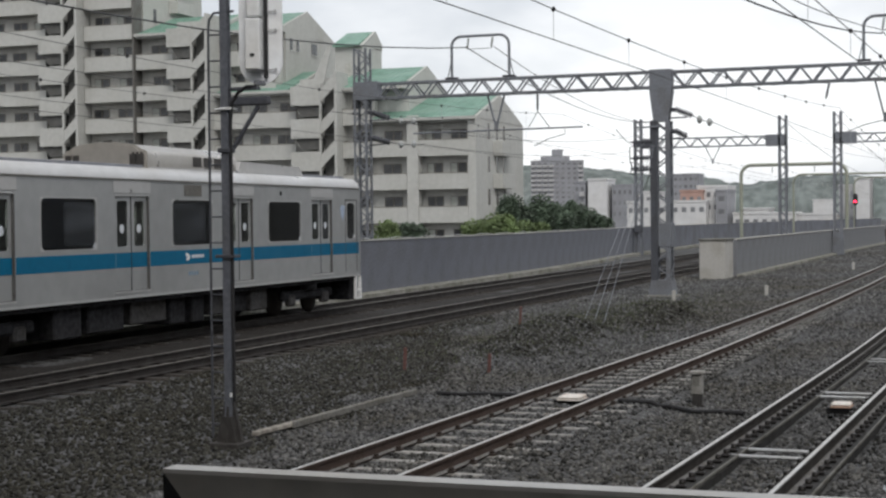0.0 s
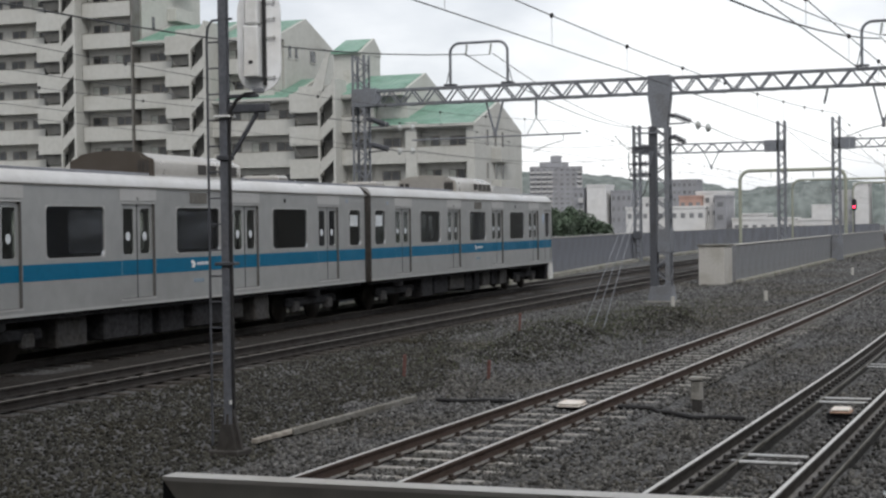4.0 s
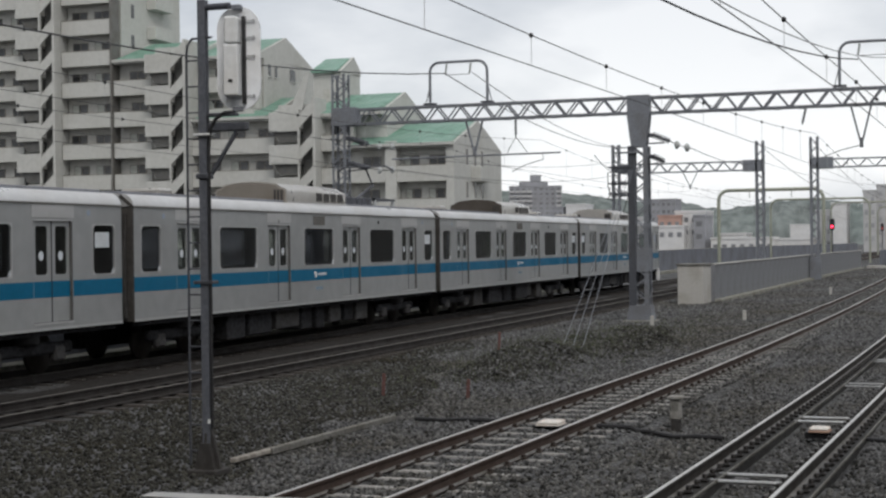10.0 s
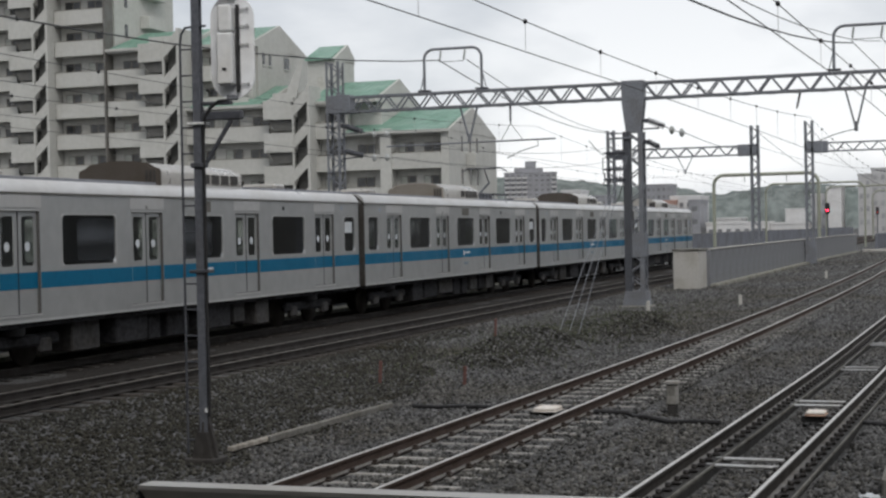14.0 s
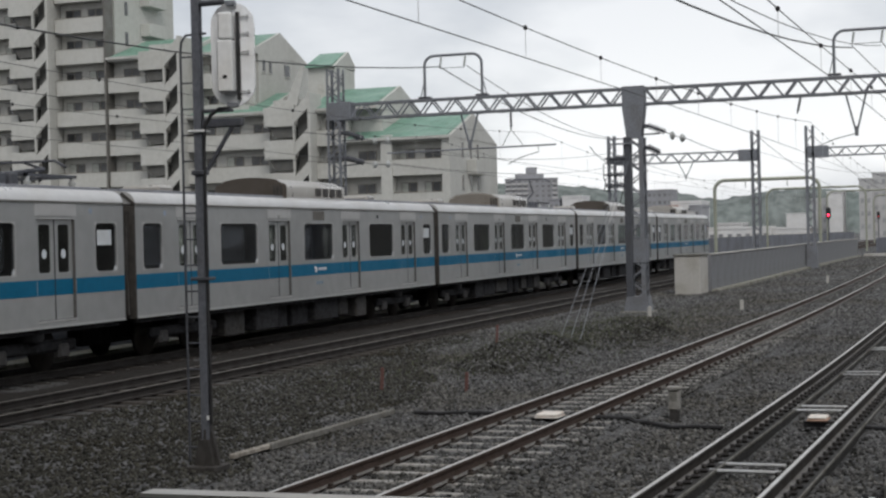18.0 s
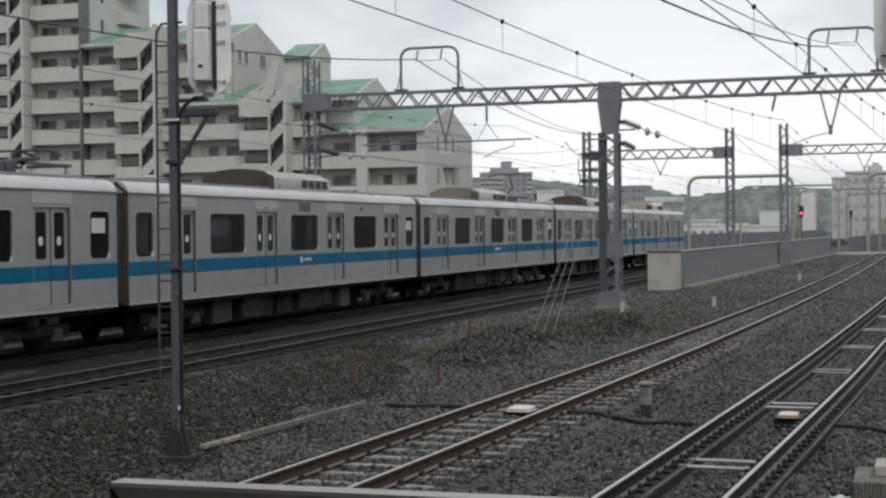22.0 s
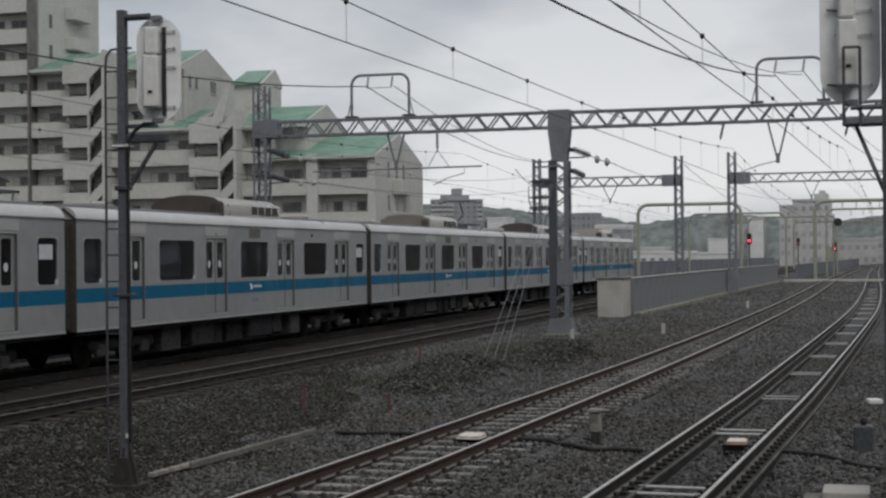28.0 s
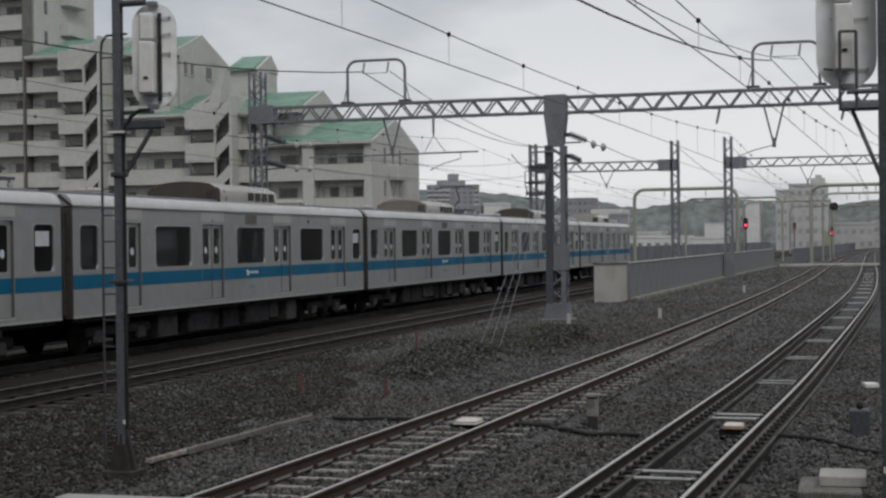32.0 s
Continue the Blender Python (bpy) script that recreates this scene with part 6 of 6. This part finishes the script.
def stair_tower(parent, u0, u1, k0, k1, v=-1.1):
    """An open stair: stacked solid landings in front, slanted soffits under them painted dark for shade, a side wall
    with slanted openings.
    """
    side = 1.45
    top = PARAPET0 + STOREY * (k1 + 1)
    for k in range(k0, k1 + 1):
        z = PARAPET0 + STOREY * k + 0.6
        b = part("landing", Build().box(u0, u1, v, v + 0.14, z - 0.22, z + 1.5, 0.02).box(u0, u0 + 0.14, v + 0.14, v + 1.3, z - 0.22, z + 1.5), M["facade"], parent, "pale stair landing parapet")
        part("landing_floor", Build().box(u0, u1, v + 0.14, v + 1.9, z - 0.1, z + 0.08), M["facade_in"], b)
        part("soffit", Build().prism([(u0 + 0.35, z - 0.22), (u0 + 0.95, z - 1.2), (u1 - 0.2, z - 1.2), (u1 - 0.02, z - 0.22)], v + 0.3, v + 1.25, "y"), M["stair_shade"], b, "underside of the flight, its shade painted dark")
    part("stair_core", Build().box(u0 + 0.1, u1 + side, v + 1.9, v + 2.6, PARAPET0 + STOREY * k0 - 2, top), M["facade_in"], parent)
    part("corner_post", Build().box(u1, u1 + 0.16, v - 0.02, v + 0.3, PARAPET0 + STOREY * k0 - 2, top - 0.6, 0.01), M["facade"], parent)
    z_lo = PARAPET0 + STOREY * k0 - 2
    for k in range(k0 - 1, k1 + 1):
        z = PARAPET0 + STOREY * k + 0.32
        part("stair_wall", Build().prism([(u1 + 0.16, z + 0.35), (u1 + 0.16, z + 1.5), (u1 + side, z + 2.75), (u1 + side, z + 1.6)][::-1], v + 0.02, v + 0.16, "y"), M["facade"], parent, "slanted stair parapet wall")
    part("end_pier", Build().box(u1 + side, u1 + side + 0.25, v + 0.0, v + 2.6, z_lo, top + 0.4, 0.01), M["facade"], parent)
    # wall behind the slots, painted dark for the shade inside the stair
    part("stair_shadow_wall", Build().box(u1 + 0.1, u1 + side, v + 1.0, v + 1.15, z_lo, top - 0.5), M["stair_shade"], parent)


# right wing, four storeys
balcony_bay(apt, -9.2, -5.75, -2, 2)
balcony_bay(apt, -4.7, -0.15, -2, 2)
part("pier", Build().box(-5.75, -4.7, -0.12, 1.7, -5, PARAPET0 + STOREY * 3 - 0.75, 0.03), M["facade"], apt, "cream pier")
part("pier", Build().box(-0.15, 0.6, 0.0, 1.7, -5, PARAPET0 + STOREY * 3 - 1.1, 0.03), M["facade"], apt)
block(apt, -9.2, 0.6, 2, depth=14.3)
for k in range(-1, 3):
    z = PARAPET0 + STOREY * k
    bal = part("end_balcony", Build().box(0.6, 1.5, 4.9, 8.8, z - 1.2, z, 0.02), M["facade"], apt, "small projecting end balcony")
    part("balcony_shadow_gap", Build().box(0.6, 1.52, 4.88, 8.82, z - 1.3, z - 1.2), M["facade_in"], bal)
    for v in (3.6, 6.0, 8.1):
        wv = part("slit_window", Build().box(0.59, 0.62, v - 0.22, v + 0.22, z + 0.15, z + 1.5), M["darkglass"], apt)
        part("slit_frame", Build().box(0.6, 0.64, v - 0.27, v - 0.22, z + 0.1, z + 1.55).box(0.6, 0.64, v + 0.22, v + 0.27, z + 0.1, z + 1.55), M["frame"], wv)
# second wing, one storey higher
balcony_bay(apt, -12.2, -9.3, -1, 3, 0.3)
block(apt, -13.3, -6.4, 3, 0.6)
# stair tower head between wings
part("tower_wall", Build().box(-14.7, -11.9, 5.0, 9.6, 8, 18.6), M["facade"], apt, "plain cream tower wall")
part("tower_roof", Build().prism([(4.6, 18.5), (8.2, 20.0), (9.9, 18.9), (9.9, 19.1), (8.2, 20.2), (4.6, 18.7)], -14.8, -12.2, "x"), M["greenroof"], apt, "small green gabled roof")
part("tower_gable", Build().prism([(4.7, 18.5), (9.8, 18.5), (9.8, 19.05), (8.2, 20.22)], -12.2, -11.9, "x"), M["facade"], apt)
part("tower_door", Build().box(-13.7, -13.1, 4.96, 5.02, 15.2, 17.0), M["facade_in"], apt)
stair_tower(apt, -16.45, -13.65, 0, 3)
part("stair_screen", Build().prism([(-14.6, 14.6), (-13.4, 14.6), (-12.6, 18.0), (-13.0, 18.0)], -0.6, -0.45, "y"), M["facade"], apt, "slanted stair parapet")
# third wing
balcony_bay(apt, -24.8, -16.5, 0, 3, 0.2)
block(apt, -24.8, -17.2, 3, 0.4)
# fourth wing: tall gable behind
block(apt, -31.0, -18.9, 5, 1.6)
for v, w in ((4.2, 0.5), (5.6, 0.5), (9.0, 1.2)):
    wv = part("gable_window", Build().box(-18.92, -18.86, v, v + w, 18.4, 19.5), M["darkglass"], apt)
    part("gable_window_sill", Build().box(-18.9, -18.8, v - 0.1, v + w + 0.1, 18.3, 18.4), M["facade"], wv)
balcony_bay(apt, -24.8, -19.0, 4, 5, 1.2)
stair_tower(apt, -28.95, -26.45, 0, 5)
# fifth wing and the tall house at the end
balcony_bay(apt, -32.95, -28.95, 0, 5, 0.2)
block(apt, -33.0, -25.0, 5, 0.4)
part("drainpipe", Build().box(-33.18, -33.0, -0.06, 1.5, -5, PARAPET0 + STOREY * 9, 0.03), M["endwall"], apt, "dark drainpipe between balconies")
balcony_bay(apt, -38.4, -33.22, 0, 8)
stair_tower(apt, -42.75, -40.2, 0, 8)
balcony_bay(apt, -55.0, -42.8, 0, 8, 0.2)
block(apt, -56.0, -33.2, 9, 0.4, roof=False)
for k in (5, 6, 7, 8):
    wv = part("gable_window", Build().box(-33.22, -33.16, 4.0, 4.5, PARAPET0 + STOREY * k + 0.6, PARAPET0 + STOREY * k + 1.9), M["darkglass"], apt)
    part("end_balcony", Build().box(-33.2, -32.2, 7.0, 10.5, PARAPET0 + STOREY * k - 1.1, PARAPET0 + STOREY * k + 0.1, 0.02), M["facade"], apt)

# ---- far buildings ----
def far_building(x, y, w, d, z1, mat, label, rows=0, cols=0, z0=-6.0, steps=(), balconies=False, turn=0.0):
    """A distant block that faces the line: body, roof parapet, rows of windows."""
    b = thing("distant_building", label, "building", pose(x, y, 0, 0, 0, turn), group="distant buildings")
    part("wall", Build().box(0, d, -w / 2, w / 2, z0, z1, 0.0), M[mat], b)
    part("parapet", Build().box(-0.15, d, -w / 2 - 0.15, w / 2 + 0.15, z1, z1 + 0.5), M[mat], b)
    for u0, u1, za, zb in steps:
        part("roof_block", Build().box(d * 0.2, d * 0.8, u0, u1, za, zb), M[mat], b)
    if rows:
        me = Build().box(-0.06, 0.02, -w / cols * 0.25, w / cols * 0.25, 0, 1.1).mesh("window", M["farglass_haze" if mat == "plaster_haze" else "farglass"])
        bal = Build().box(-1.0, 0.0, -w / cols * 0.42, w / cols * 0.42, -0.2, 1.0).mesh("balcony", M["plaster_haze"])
        zz = z1 - 2.2
        for r in range(rows):
            for c in range(cols):
                yy = -w / 2 + w * (c + 0.5) / cols
                piece("window", me, b, pose(0, yy, zz - 2.9 * r))
                if balconies and (c >= 0.55 * cols or c == 0):
                    piece("balcony", bal, b, pose(0, yy, zz - 2.9 * r - 1.2))
    return b


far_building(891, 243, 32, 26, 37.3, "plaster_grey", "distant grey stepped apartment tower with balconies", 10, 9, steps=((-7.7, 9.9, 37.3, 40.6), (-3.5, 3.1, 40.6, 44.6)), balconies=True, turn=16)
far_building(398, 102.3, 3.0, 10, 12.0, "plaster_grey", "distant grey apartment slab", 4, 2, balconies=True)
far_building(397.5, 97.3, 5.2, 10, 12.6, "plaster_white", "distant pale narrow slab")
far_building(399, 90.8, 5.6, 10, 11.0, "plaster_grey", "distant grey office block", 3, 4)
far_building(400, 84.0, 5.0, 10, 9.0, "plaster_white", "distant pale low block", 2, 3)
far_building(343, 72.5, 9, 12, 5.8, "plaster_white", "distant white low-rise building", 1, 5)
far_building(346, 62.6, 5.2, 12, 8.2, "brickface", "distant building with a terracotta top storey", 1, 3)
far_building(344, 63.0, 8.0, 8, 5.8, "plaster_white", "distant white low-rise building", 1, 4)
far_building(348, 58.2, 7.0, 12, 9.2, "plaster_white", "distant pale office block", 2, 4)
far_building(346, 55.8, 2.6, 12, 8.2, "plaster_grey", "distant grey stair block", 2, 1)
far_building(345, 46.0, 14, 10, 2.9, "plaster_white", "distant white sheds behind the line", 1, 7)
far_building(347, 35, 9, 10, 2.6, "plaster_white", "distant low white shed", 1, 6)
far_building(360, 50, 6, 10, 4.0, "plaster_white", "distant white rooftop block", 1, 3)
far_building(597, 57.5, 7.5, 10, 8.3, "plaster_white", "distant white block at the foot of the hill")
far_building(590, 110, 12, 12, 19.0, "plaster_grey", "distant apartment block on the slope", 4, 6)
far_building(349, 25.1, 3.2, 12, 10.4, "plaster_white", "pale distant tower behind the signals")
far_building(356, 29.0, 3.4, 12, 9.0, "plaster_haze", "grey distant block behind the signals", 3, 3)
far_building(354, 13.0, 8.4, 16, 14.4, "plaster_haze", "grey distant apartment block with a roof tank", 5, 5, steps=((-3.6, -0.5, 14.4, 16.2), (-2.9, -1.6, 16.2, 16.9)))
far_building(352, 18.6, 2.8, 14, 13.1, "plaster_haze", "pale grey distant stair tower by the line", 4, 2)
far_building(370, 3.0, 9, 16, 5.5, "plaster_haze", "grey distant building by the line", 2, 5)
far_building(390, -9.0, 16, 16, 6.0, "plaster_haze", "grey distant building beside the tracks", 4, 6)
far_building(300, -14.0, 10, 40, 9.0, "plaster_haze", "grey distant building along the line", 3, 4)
shed = thing("station_canopy", "pale structures crowding the distant end of the line", "canopy", pose(265, 7.0, 0))
for i in range(7):
    part("canopy_post", Build().box(i * 7.0, i * 7.0 + 0.3, -0.15, 0.15, -0.3, 3.6), M["palegreen"], shed)
part("canopy_wall", Build().box(0, 48, 0.2, 0.4, -0.3, 2.4), M["plaster_white"], shed)

# ---- wooded hills ----
ridge = smooth_line((-900, -300, -4, 45, 157, 247, 316, 375, 462, 500, 603, 650, 935, 1600), (58, 62, 65, 59, 66, 73, 66, 59, 75, 75, 87, 92, 96, 92))


def hill_point(y, u):
    """A point of the slope: u runs from the foot to the ridge, with tree crowns as small bumps."""
    crowns = 3.6 * noise.noise(Vector((y * 0.05, u * 6.0, 3.0))) + 2.6 * noise.noise(Vector((y * 0.11, u * 13.0, 8.0)))
    x = 2450 + 120 * u + 30 * noise.noise(Vector((y * 0.012, u * 2.5, 0.0)))
    return (x, y, -6 + (ridge(y) + 4) * math.sin(u * math.pi / 2) + crowns * (0.3 + 0.7 * u))


hv, hf, HILL_ROWS = [], [], 40
hy = list(np.arange(-700, 1500, 4.5))
for y in hy:
    hv += [hill_point(y, k / (HILL_ROWS - 1)) for k in range(HILL_ROWS)]
for i in range(len(hy) - 1):
    hf += [(i * HILL_ROWS + k, i * HILL_ROWS + k + 1, (i + 1) * HILL_ROWS + k + 1, (i + 1) * HILL_ROWS + k) for k in range(HILL_ROWS - 1)]
hill_me = bpy.data.meshes.new("hazed_wooded_hill")
hill_me.from_pydata(hv, [], [f[::-1] for f in hf])
hill_me.polygons.foreach_set("use_smooth", [True] * len(hf))
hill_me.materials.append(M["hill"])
tagged(new("backdrop", hill_me), "wooded hills along the horizon, haze painted into their grey", "hills", kind="structure")

# ---- trees behind the wall ----
def leaf_cloud(name, clumps, per, size, mat, parent, seed):
    rng = np.random.default_rng(seed)
    vs, fs = [], []
    for c, r in clumps:
        d = rng.normal(size=(per, 3))
        d /= np.linalg.norm(d, axis=1)[:, None]
        p = np.array(c) + d * (np.array(r) * (0.35 + 1.0 * rng.random((per, 1)) ** 1.2))
        a = rng.normal(size=(per, 3))
        a /= np.linalg.norm(a, axis=1)[:, None]
        b = np.cross(a, rng.normal(size=(per, 3)))
        b /= np.linalg.norm(b, axis=1)[:, None]
        s = size * rng.uniform(0.6, 1.3, (per, 1))
        n0 = len(vs)
        q = np.stack([p - a * s, p + b * s * 0.5, p + a * s, p - b * s * 0.5], 1).reshape(-1, 3)
        vs += [tuple(v) for v in q]
        fs += [(n0 + 4 * i, n0 + 4 * i + 1, n0 + 4 * i + 2, n0 + 4 * i + 3) for i in range(per)]
    me = bpy.data.meshes.new(name)
    me.from_pydata(vs, [], fs)
    me.materials.append(M[mat])
    return part(name, me, None, parent)


def tree(x, y, z0, z1, w, mat, seed, label, low=0.45):
    t = thing("tree", label, "tree", pose(x, y, 0), group="trees behind the wall")
    rng = random.Random(seed)
    h = z1 - z0
    trunk = part("trunk", Build().tube([(0, 0, z0), (0.1, 0.05, z0 + h * 0.35), (0.0, 0.1, z0 + h * 0.75)], 0.22, 8, 0.08), M["bark"], t)
    clumps = []
    for i in range(30):
        a, rr = rng.uniform(0, 2 * math.pi), rng.uniform(0.1, 1.0)
        c = (math.cos(a) * w * 0.36 * rr, math.sin(a) * w * 0.36 * rr, z0 + h * (low + (0.87 - low) * rng.random() * (1.15 - 0.5 * rr)))
        clumps.append((c, (w * rng.uniform(0.08, 0.17), w * rng.uniform(0.08, 0.17), h * rng.uniform(0.04, 0.09))))
        part("limb", Build().tube([(0.05, 0.05, z0 + h * rng.uniform(0.25, 0.5)), tuple(Vector(c) * 0.6 + Vector((0, 0, c[2] * 0.35))), c], 0.08, 6, 0.02), M["bark"], trunk)
    leaf_cloud("crown", clumps, 900, 0.115, mat, t, seed)


tree(97, 27.5, -4.5, 4.5, 4.6, "leaf_dark", 3, "dark green broad-leaved tree behind the wall", 0.6)
tree(104, 27.3, -4.5, 4.35, 4.4, "leaf_dark", 4, "dark green broad-leaved tree behind the wall", 0.6)
tree(108, 26.4, -4.5, 3.3, 3.8, "leaf_dark", 6, "dark green broad-leaved tree behind the wall")
tree(97, 29.7, -4.5, 4.2, 4.2, "leaf_dark", 5, "dark green broad-leaved tree behind the wall")
tree(86, 26.4, -4.5, 3.3, 4.0, "leaf_light", 7, "light green bushy tree behind the wall", 0.68)
tree(87, 28.2, -4.5, 2.9, 3.8, "leaf_light", 8, "light green bushy tree behind the wall", 0.68)
tree(86, 24.7, -4.5, 2.7, 3.2, "leaf_light", 13, "light green bushy tree behind the wall", 0.68)
tree(84, 32.2, -4.5, 3.0, 4.0, "leaf_dark", 9, "dark green shrub behind the wall")
tree(80, 32.0, -4.5, 2.7, 3.5, "leaf_light", 10, "green shrub behind the wall")
tree(74, 31.5, -4.5, 2.6, 3.5, "leaf_light", 12, "green shrub behind the wall")
tree(68, 30.5, -4.5, 2.3, 3.0, "leaf_dark", 14, "green shrub behind the wall")

# weeds on the mound
rng_w = np.random.default_rng(21)
wv_, wf_ = [], []
for i in range(6500):
    x, y = rng_w.normal(40, 7.5), rng_w.normal(9.4, 1.4)
    if not (24 < x < 62 and 6.8 < y < 12.2):
        continue
    z = ground_height(x, y)
    a, h, lean = rng_w.uniform(0, 6.28), rng_w.uniform(0.03, 0.14), rng_w.normal(0, 0.08, 2)
    dx, dy = math.cos(a) * 0.012, math.sin(a) * 0.012
    n0 = len(wv_)
    wv_ += [(x - dx, y - dy, z - 0.01), (x + dx, y + dy, z - 0.01), (x + lean[0], y + lean[1], z + h)]
    wf_.append((n0, n0 + 1, n0 + 2))
weed_me = bpy.data.meshes.new("weeds")
weed_me.from_pydata(wv_, [], wf_)
weed_me.materials.append(M["weed"])
tagged(new("weeds", weed_me), "sparse dry weeds on the dirt mound", "weeds", kind="stuff")


# ---- what moves: the train slows and stops ----
def motions():
    last_gap = [(0.0, 19.2), (0.5, 21.73), (1.0, 24.25), (1.5, 26.75), (2.0, 29.25), (2.5, 31.75), (3.0, 34.2), (3.5, 36.62), (4.0, 39.02), (4.5, 41.45), (5.5, 46.3), (6.5, 51.05), (7.0, 53.4), (7.5, 55.75), (8.0, 57.95), (8.5, 60.18),
                (9.0, 62.35), (9.5, 64.4), (10.0, 66.3), (10.5, 68.2), (11.0, 70.05), (11.5, 71.9), (12.0, 73.65), (12.5, 75.27), (13.0, 76.75), (13.5, 78.17), (14.0, 79.5), (14.5, 80.8), (15.5, 83.0), (16.5, 84.5), (17.0, 85.12),
                (17.5, 85.62), (18.0, 86.05), (18.5, 86.35), (19.0, 86.62), (19.5, 86.8), (20.0, 86.87), (21.0, 86.87), (32.0, 86.87)]
    for i, car in enumerate(cars):
        rows = []
        for t, g in last_gap:
            x = 88.48 + (g - 86.87) * 1.0186 + CAR * (0.5 - i)
            rows.append((t, pose(x, 17.803, 0)))
        walk(car, rows)


motions()
